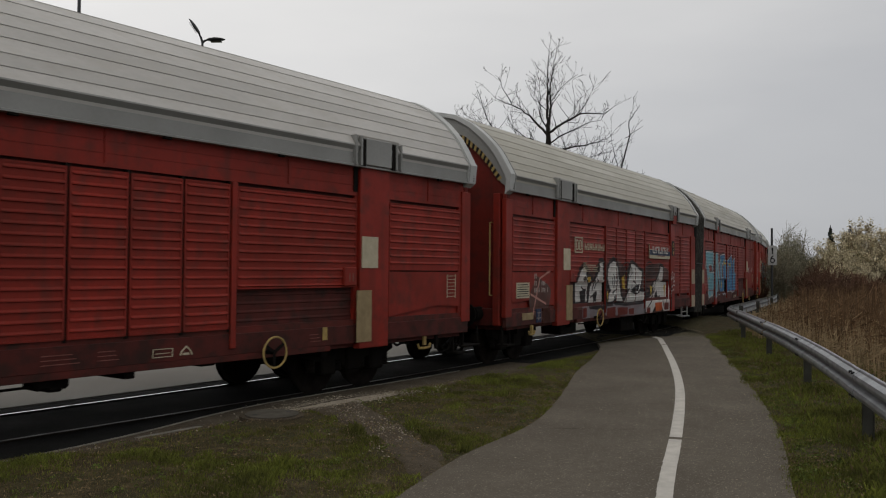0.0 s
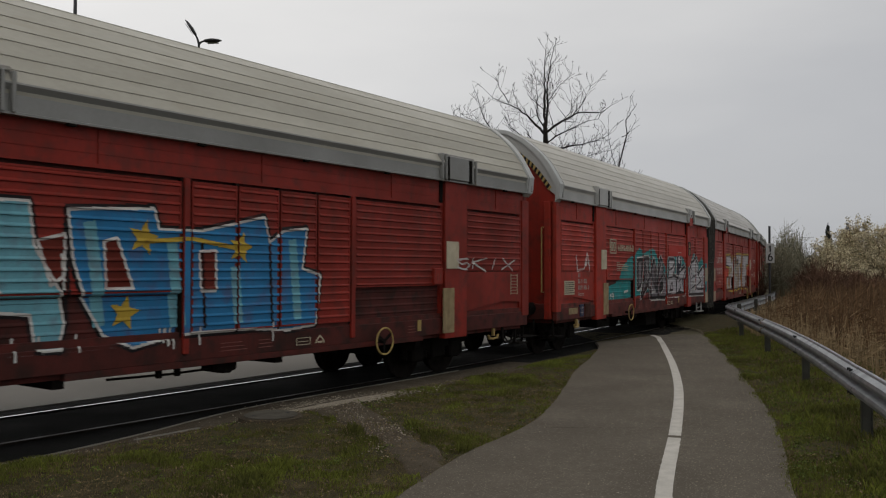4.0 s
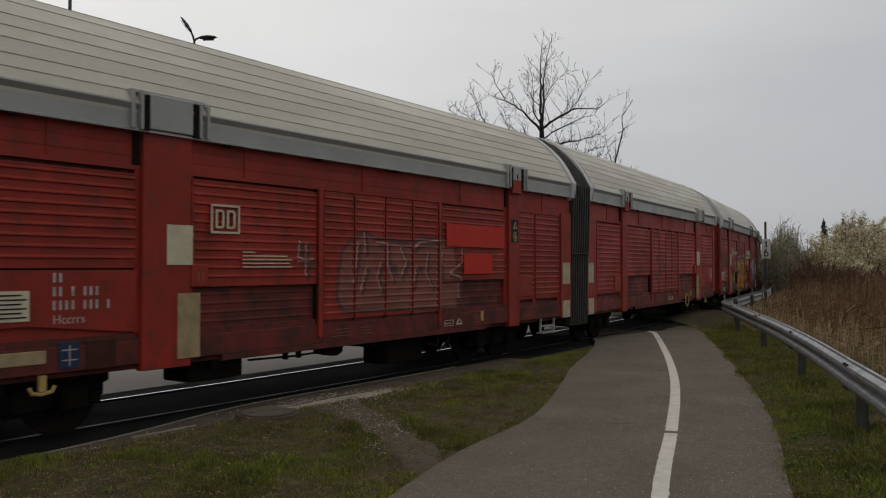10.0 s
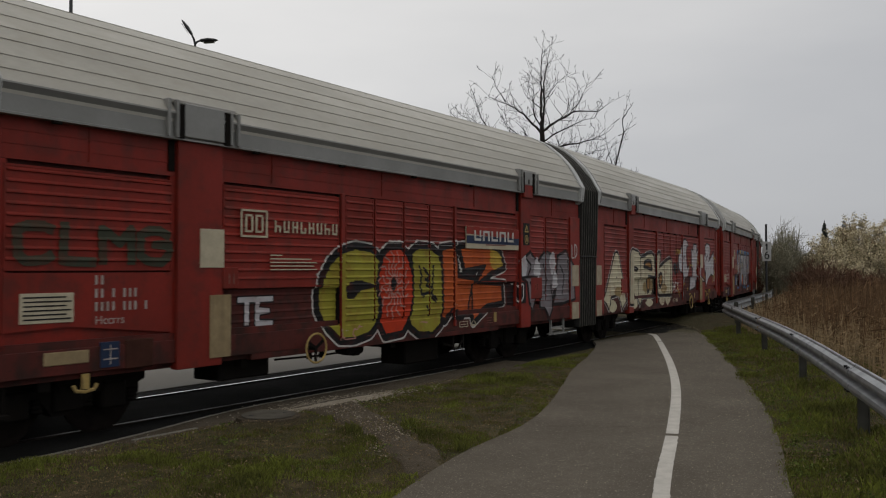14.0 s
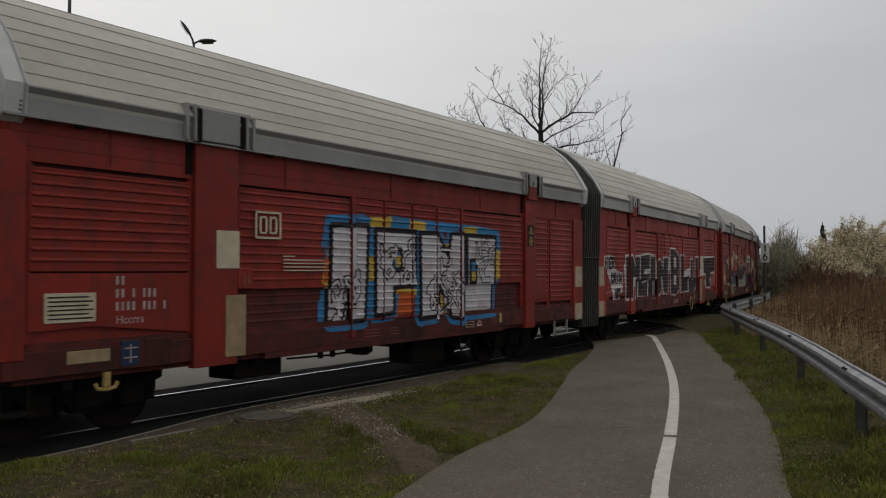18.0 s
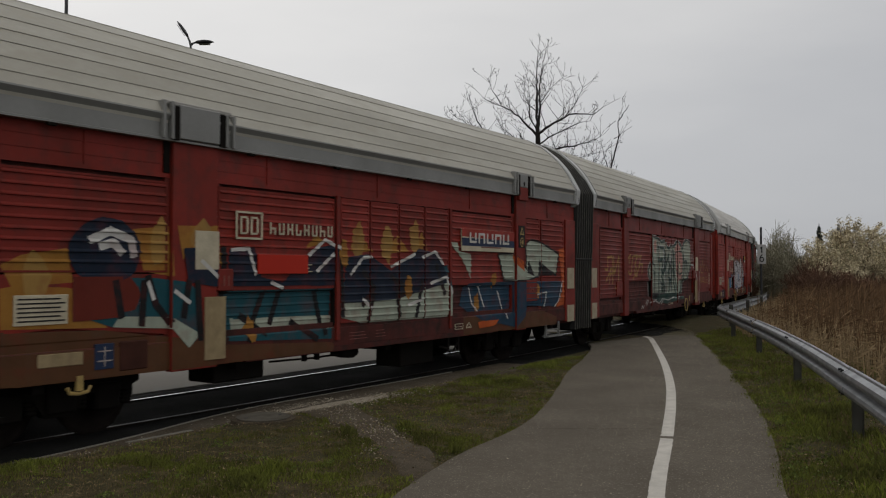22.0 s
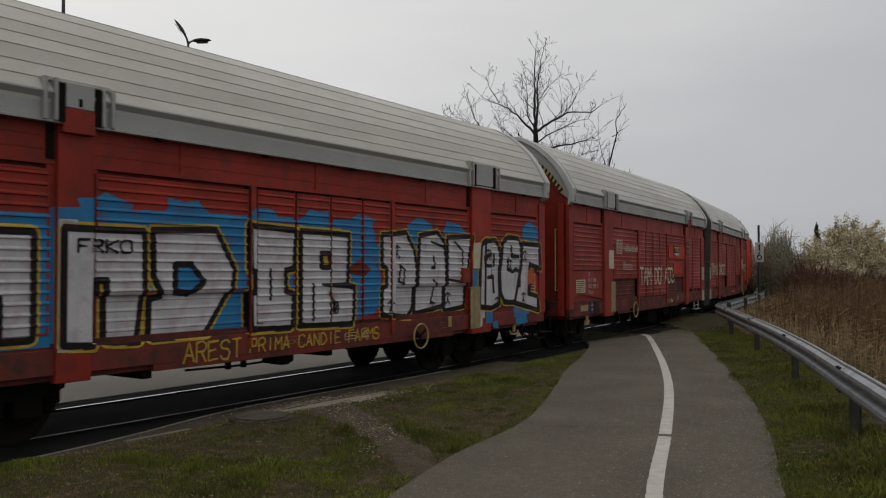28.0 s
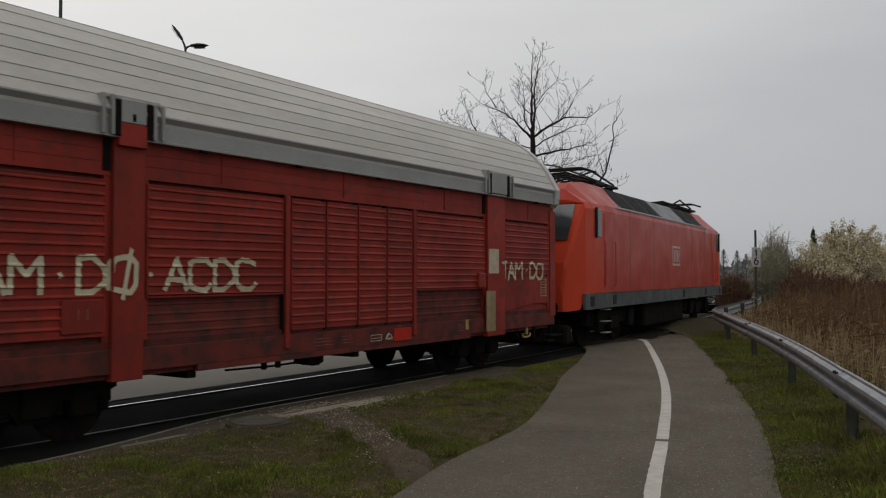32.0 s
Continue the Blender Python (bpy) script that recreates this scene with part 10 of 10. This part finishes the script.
def build_reeds():
    rnd = random.Random(11)
    for name, mat_, count, lo, hi, lab in (("dry_reeds", REED, 21000, 0.75, 1.35, "dense stand of dry brown reed stalks"), ("dry_grass_tufts", REEDPALE, 6000, 0.35, 0.95, "pale dry grass between the reeds")):
        s = Shape()
        v, f = s.v, s.f
        for _ in range(count):
            y = 5.0 + 33 * rnd.random() ** 1.15
            x = rail_x(y) + float(np.interp(y, (6, 12, 22), (2.1, 1.5, 0.8))) + 0.4 * noise.noise(Vector((y * 0.8, 0, 0))) + rnd.random() ** 0.8 * (7 + 0.35 * y)
            if mat_ is REEDPALE:
                x = rail_x(y) + float(np.interp(y, (6, 12, 22), (1.5, 1.0, 0.35))) + rnd.random() ** 1.6 * (4 + 0.2 * y)
            h = rnd.uniform(lo, hi) * (0.72 + 0.28 * min((x - rail_x(y)) / 2.0, 1.0)) * (1 + 0.25 * noise.noise(Vector((x * 0.5, y * 0.5, 2))))
            a, l = rnd.uniform(0, 6.28), rnd.uniform(0.02, 0.22) * h
            w = rnd.uniform(0.004, 0.009) * (1 + y * 0.02)
            ca, sa = math.cos(a), math.sin(a)
            k = len(v)
            for q, ww in ((0, 1.0), (0.5, 0.8), (1.0, 0.25)):
                px, py, pz = x + ca * l * q * q, y + sa * l * q * q, -0.05 + h * q
                v += [(px - sa * w * ww, py + ca * w * ww, pz), (px + sa * w * ww, py - ca * w * ww, pz), (px + ca * w * ww * 1.2, py + sa * w * ww * 1.2, pz)]
            for q in (0, 3):
                f += [(k + q, k + q + 1, k + q + 4, k + q + 3), (k + q + 1, k + q + 2, k + q + 5, k + q + 4), (k + q + 2, k + q, k + q + 3, k + q + 5)]
            for _l in range(2):
                z0 = h * rnd.uniform(0.25, 0.8)
                b = rnd.uniform(0, 6.28)
                ll = h * rnd.uniform(0.15, 0.35)
                k = len(v)
                v += [(x - 0.006, y, z0), (x + 0.006, y, z0 - 0.02), (x + math.cos(b) * ll, y + math.sin(b) * ll, z0 + ll * rnd.uniform(-0.5, 0.8))]
                f.append((k, k + 1, k + 2))
        s.mi = [0] * len(f)
        solid(name, s, mat_, lab, "reeds", kind="stuff")


build_reeds()


def trodden(x, y):
    """Whether a place lies on the bare strip worn across the verge."""
    q = ((0.05, 6.3), (-0.15, 7.2), (-0.35, 8.1), (-0.75, 9.1), (-1.25, 10.1), (-1.6, 10.9))
    px, py = np.array([a for a, _ in q]), np.array([b for _, b in q])
    cx = np.interp(y, py, px)
    return abs(x - cx) < 0.13 + 0.12 * noise.noise(Vector((x * 2, y * 2, 0))) + 0.06 * (y - 6.3) and y < 11


def build_grass():
    rnd = random.Random(3)
    got = {"grass": ([], []), "straw": ([], [])}

    def blade(kind, x, y, z, h, w):
        v, f = got[kind]
        a, b = rnd.uniform(0, 6.28), rnd.uniform(0, 6.28)
        l = h * rnd.uniform(0.1, 0.7)
        k = len(v)
        v += [(x - w * math.cos(a), y - w * math.sin(a), z - 0.01), (x + w * math.cos(a), y + w * math.sin(a), z - 0.01),
              (x + w * 0.6 * math.cos(a) + l * 0.4 * math.cos(b), y + w * 0.6 * math.sin(a) + l * 0.4 * math.sin(b), z + h * 0.7),
              (x + l * math.cos(b), y + l * math.sin(b), z + h)]
        f.append((k, k + 1, k + 2, k + 3))

    n = 0
    while n < 250000:
        y = 4.8 + 16 * rnd.random() ** 1.25
        x = rnd.uniform(-6.5, 4.5)
        s, near = beside(x, y)
        if near < 0.06 or x > np.interp(y, EDGE_L[:84, 1], EDGE_L[:84, 0]) + 0.05 * noise.noise(Vector((y * 0.8, 0, 3))) + 0.03 * noise.noise(Vector((x * 9, y * 9, 3))):
            continue
        n += 1
        c = noise.noise(Vector((x * 0.9, y * 0.9, 0))) + 0.6 * noise.noise(Vector((x * 3, y * 3, 5)))
        bare = trodden(x, y) or (near < 0.52 + 0.25 * noise.noise(Vector((s * 1.5, 2, 0)))) or (x + 1.5) ** 2 / 0.55 + (y - 10.7) ** 2 / 0.45 < 1
        if (x + 1.98) ** 2 + (y - 9.45) ** 2 < 0.36:
            continue
        if bare and rnd.random() < 0.93:
            continue
        fine = noise.noise(Vector((x * 5, y * 5, 9)))
        if c + 0.6 * fine < (0.10 if x < -2.2 else -0.08) and rnd.random() < 0.88:
            continue
        dry = rnd.random() < 0.28 - 0.6 * c + (0.20 if x < -2.6 else 0)
        h = rnd.uniform(0.008, 0.030) * (1 + 0.7 * c)
        if c + 0.5 * fine > 0.34 and not bare and not dry:
            h *= 1.8
        if noise.noise(Vector((x * 2.6, y * 2.6, 31))) > 0.46 and not bare:
            h, dry = h * 2.0, dry and rnd.random() < 0.4
        blade("straw" if dry else "grass", x, y, lie(x, y) + 0.02, max(h, 0.007) * 0.8, rnd.uniform(0.0012, 0.0026) * (1 + 0.05 * y))
    n = 0
    while n < 150000:
        y = 4.8 + 18 * rnd.random() ** 1.5
        edge = float(np.interp(y, EDGE_R[:80, 1], EDGE_R[:80, 0]))
        x = edge + rnd.random() ** 1.3 * (3.2 if y < 13 else 2.2) + 0.07 * noise.noise(Vector((y * 0.9, 0, 3))) + 0.04 * rnd.gauss(0, 1)
        n += 1
        c = noise.noise(Vector((x * 1.1, y * 1.1, 7)))
        dry = rnd.random() < 0.16 + max(0.0, x - edge - 1.3) * 0.22 - 0.3 * c
        fine = noise.noise(Vector((x * 4, y * 4, 2)))
        if c + 0.9 * fine < -0.15 and rnd.random() < 0.85:
            continue
        tall = 1.7 if c + 0.6 * fine > 0.25 and not dry else 1.0
        if noise.noise(Vector((x * 2.4, y * 2.4, 41))) > 0.30 + 0.2 * max(0.0, 1.0 - (x - edge)):
            tall = 2.0
        if abs(x - rail_x(y)) < 0.3 and rnd.random() < 0.5:
            tall = 3.0
        blade("straw" if dry else "grass", x, y, bank(x - edge) - 0.01, rnd.uniform(0.010, 0.030) * (1 + 0.6 * c) * tall, rnd.uniform(0.0011, 0.0024) * (1 + 0.06 * y))
    v, f = [], []
    for _ in range(5200):
        y = 5.5 + 13 * rnd.random() ** 1.3
        if rnd.random() < 0.6:
            x = float(np.interp(y, EDGE_R[:80, 1], EDGE_R[:80, 0])) + 0.05 + rnd.random() ** 1.4 * 2.4
            z = bank(x - float(np.interp(y, EDGE_R[:80, 1], EDGE_R[:80, 0]))) + 0.004
        else:
            x = float(np.interp(y, EDGE_L[:84, 1], EDGE_L[:84, 0])) - 0.05 - rnd.random() * 4.5
            z = lie(x, y) + 0.032
            if beside(x, y)[1] < 0.1:
                continue
        speck(rnd, v, f, Vector((x, y, z)), rnd.uniform(0.004, 0.013))
    wv, wf = [], []
    for _ in range(1500):
        # Low leafy weeds in rosettes.
        y = 5.2 + 13 * rnd.random() ** 1.4
        if rnd.random() < 0.62:
            edge = float(np.interp(y, EDGE_R[:80, 1], EDGE_R[:80, 0]))
            off = 0.06 + rnd.random() ** 1.3 * 2.4
            x, z = edge + off, bank(off)
            if noise.noise(Vector((x * 1.3, y * 1.3, 61))) < -0.15:
                continue
        else:
            x = float(np.interp(y, EDGE_L[:84, 1], EDGE_L[:84, 0])) - 0.08 - rnd.random() ** 1.2 * 3.4
            z = lie(x, y) + 0.015
            if beside(x, y)[1] < 0.5 or trodden(x, y) or noise.noise(Vector((x * 1.3, y * 1.3, 61))) < -0.05:
                continue
        spread_, up = rnd.uniform(0.03, 0.10), rnd.uniform(0.012, 0.045)
        for _leaf in range(rnd.randint(14, 34)):
            a, q = rnd.uniform(0, 6.28), rnd.random() ** 0.6
            speck(rnd, wv, wf, Vector((x + spread_ * q * math.cos(a), y + spread_ * q * math.sin(a), z + up * (1 - q * q) + 0.008)), rnd.uniform(0.005, 0.014))
    s = Shape()
    s.v, s.f, s.mi = wv, wf, [0] * len(wf)
    solid("leafy_weeds", s, WEED, "small leafy green weeds in the turf", "weeds", kind="stuff")
    s = Shape()
    s.v, s.f, s.mi = v, f, [0] * len(f)
    solid("dead_leaves", s, STRAW, "small pale dead leaves strewn over the turf", "leaves", kind="stuff")
    for kind, mat_, lab in (("grass", BLADE, "short mossy green spring grass"), ("straw", STRAW, "short dry straw-coloured grass")):
        s = Shape()
        s.v, s.f = got[kind]
        s.mi = [0] * len(s.f)
        solid("grass_verge" if kind == "grass" else "dry_grass_verge", s, mat_, lab, "grass", kind="stuff")


build_grass()


def build_soil():
    rnd = random.Random(9)
    s = Shape()
    rows = []
    for y in np.arange(6.25, 10.9, 0.12):
        cx = np.interp(y, (6.3, 7.2, 8.1, 9.1, 10.1, 10.9), (0.05, -0.15, -0.35, -0.75, -1.25, -1.6))
        hw = 0.17 + 0.055 * (y - 6.3) + 0.07 * noise.noise(Vector((y * 2.1, 0, 0)))
        hw2 = 0.17 + 0.055 * (y - 6.3) + 0.07 * noise.noise(Vector((y * 2.3, 8, 0)))
        rows.append([(cx + t, y, lie(cx + t, y) + (0.030 if abs(t) < hw * 0.9 else -0.02) + 0.008 * noise.noise(Vector((t * 9, y * 9, 0)))) for t in (-hw, -hw * 0.88, -hw * 0.4, 0, hw2 * 0.4, hw2 * 0.88, hw2)])
    s.strip(rows)
    sand = Shape()
    ring = [np.array((-1.35 + 0.98 * math.cos(a) * 0.72 - 0.20 * math.sin(a), 11.0 + 0.98 * math.cos(a) * 0.60 + 0.36 * math.sin(a))) * 1.0 + 0.10 * noise.noise(Vector((math.cos(a) * 2, math.sin(a) * 2, 6))) for a in np.linspace(0, 6.283, 40, endpoint=False)]
    mid = np.mean(ring, axis=0)
    sand.ring([[(*(mid + (p - mid) * k), lie(*(mid + (p - mid) * k)) + z + 0.006 * noise.noise(Vector((p[0] * 6, p[1] * 6, k)))) for p in ring] for k, z in ((1.0, 0.012), (0.9, 0.036), (0.6, 0.040), (0.25, 0.042), (0.02, 0.042))], caps=False)
    solid("gravel_patch", sand, SAND, "pale trodden patch of sand and crushed stone", "gravel", kind="structure", smooth=True)
    solid("trodden_soil", s, SOIL, "bare trodden strip of soil across the verge", "soil", kind="structure", smooth=True)
    b = Shape()
    rows = []
    for q in np.arange(-16, 3, 0.25):
        o = float(np.interp(q, (-9, -5, -3, 0), (0.75, 0.45, 0.55, 0.8))) + 0.2 * noise.noise(Vector((q * 0.9, 3, 0)))
        e0 = -edge_off(q) + 0.03
        rows.append([(*line(q, -t), max(lie(*line(q, -t)) + z, -0.094) + 0.006 * noise.noise(Vector((q * 5, t * 9, 0)))) for t, z in ((e0, 0.0), (e0 + 0.12, 0.03), ((e0 + o) * 0.5, 0.032), (o * 0.92, 0.03), (o, -0.01))])
    b.strip(rows)
    solid("bare_shoulder", b, SOIL, "bare brown soil shoulder beside the track bed", "soil", kind="structure", smooth=True)
    v, f = [], []
    for _ in range(7600):
        if rnd.random() < 0.52:
            u = rnd.gauss(0, 0.6)
            x, y = -1.35 + u * 0.72 + rnd.gauss(0, 0.12), 11.0 + u * 0.62 + rnd.gauss(0, 0.30)
        elif rnd.random() < 0.5:
            i = rnd.randrange(14, 84)
            side = EDGE_L if rnd.random() < 0.7 else EDGE_R
            out = (side[i] - EDGE_M[i]) / np.hypot(*(side[i] - EDGE_M[i]))
            x, y = side[i] + (side[i + 1] - side[i]) * rnd.random() + out * abs(rnd.gauss(0, 0.07)) + out * 0.02
        elif rnd.random() < 0.5:
            q = rnd.uniform(-14, 4)
            x, y = line(q, -rnd.uniform(0.1, 0.7))
        else:
            y = rnd.uniform(6.3, 10.5)
            x = np.interp(y, (6.3, 7.2, 8.1, 9.1, 10.1, 10.9), (0.05, -0.15, -0.35, -0.75, -1.25, -1.6)) + rnd.gauss(0, 0.2)
        if on_path(x, y, -0.03):
            continue
        r = rnd.uniform(0.004, 0.014) * (1.2 if y > 10 else 1.0)
        k, z = len(v), max(lie(x, y) + 0.030, -0.092)
        v += [(x + r * math.cos(a) * rnd.uniform(0.7, 1.2), y + r * math.sin(a) * rnd.uniform(0.7, 1.2), z + rnd.uniform(-0.004, 0.002)) for a in (0, 1.26, 2.5, 3.77, 5.0)] + [(x, y, z + r * 0.75)]
        f += [(k + i, k + (i + 1) % 5, k + 5) for i in range(5)]
    p = Shape()
    p.v, p.f, p.mi = v, f, [0] * len(f)
    solid("gravel", p, PEBBLE, "scattered pale gravel stones", "gravel", kind="stuff")
    v, f = [], []
    for _ in range(9000):
        i = rnd.randrange(8, 80)
        t = rnd.random() ** 0.6 if rnd.random() < 0.6 else 1 - abs(rnd.gauss(0, 0.12))
        q = rnd.random()
        a = (EDGE_L[i] * (1 - q) + EDGE_L[i + 1] * q) * (1 - t) + (EDGE_R[i] * (1 - q) + EDGE_R[i + 1] * q) * t
        r = rnd.uniform(0.003, 0.0075) * (1.5 if rnd.random() < 0.12 else 1.0)
        k = len(v)
        v += [(a[0] + r * math.cos(q), a[1] + r * math.sin(q), 0.006) for q in (0, 1.5, 3.1, 4.6)] + [(a[0], a[1], 0.006 + r * 0.5)]
        f += [(k + j, k + (j + 1) % 4, k + 4) for j in range(4)]
    p = Shape()
    p.v, p.f, p.mi = v, f, [0] * len(f)
    solid("grit", p, PEBBLE, "loose pale grit on the asphalt", "gravel", kind="stuff")


def build_litter():
    rnd = random.Random(17)
    v, f = [], []
    while len(f) < 15000:
        if rnd.random() < 0.75:
            y, x = 4.8 + 9 * rnd.random() ** 1.3, rnd.uniform(-6, 3)
            if beside(x, y)[1] < 0.15 or x > np.interp(y, EDGE_L[:84, 1], EDGE_L[:84, 0]):
                continue
            z = lie(x, y) + 0.034
        else:
            y = 4.8 + 14 * rnd.random() ** 1.4
            off = rnd.random() * 1.8
            x = float(np.interp(y, EDGE_R[:80, 1], EDGE_R[:80, 0])) + off
            z = bank(off) + 0.015
        if noise.noise(Vector((x * 1.7, y * 1.7, 21))) < rnd.uniform(-0.5, 0.25):
            continue
        a, l, w = rnd.uniform(0, 6.28), rnd.uniform(0.004, 0.016), rnd.uniform(0.0015, 0.004)
        c, s, k = math.cos(a), math.sin(a), len(v)
        v += [(x - c * l - s * w, y - s * l + c * w, z), (x + c * l - s * w, y + s * l + c * w, z + rnd.uniform(0, 0.012)), (x + c * l + s * w, y + s * l - c * w, z + rnd.uniform(0, 0.012)), (x - c * l + s * w, y - s * l - c * w, z)]
        f.append((k, k + 1, k + 2, k + 3))
    p = Shape()
    p.v, p.f, p.mi = v, f, [0] * len(f)
    solid("leaf_litter", p, LITTER, "dry leaves and straw lying in the grass", "leaf litter", kind="stuff")


LITTER = surface("dry_leaf_litter", (0.24, 0.18, 0.10), (0.12, 0.08, 0.045), rough=0.9, scale=3, spread=0.9, bump=0, island=0.5)
build_litter()
build_soil()


# ---- what moves ----
def motions():
    times = [0.5 * k for k in range(65)]
    ticks = [k / 15 for k in range(481)]
    for ob, u, half in TRAIN:
        walk(ob, [(t, ride(u, t, half)) for t in times])
        turns = [-(u - gone(t)) / WHEEL_R for t in ticks]
        for w in ob.children_recursive:
            if w.name.split(".")[0] == "wheelset":
                p = w.matrix_basis.translation.copy()
                walk(w, [(t, Matrix.Translation(p) @ Matrix.Rotation(a, 4, "Y")) for t, a in zip(ticks, turns)])


motions()
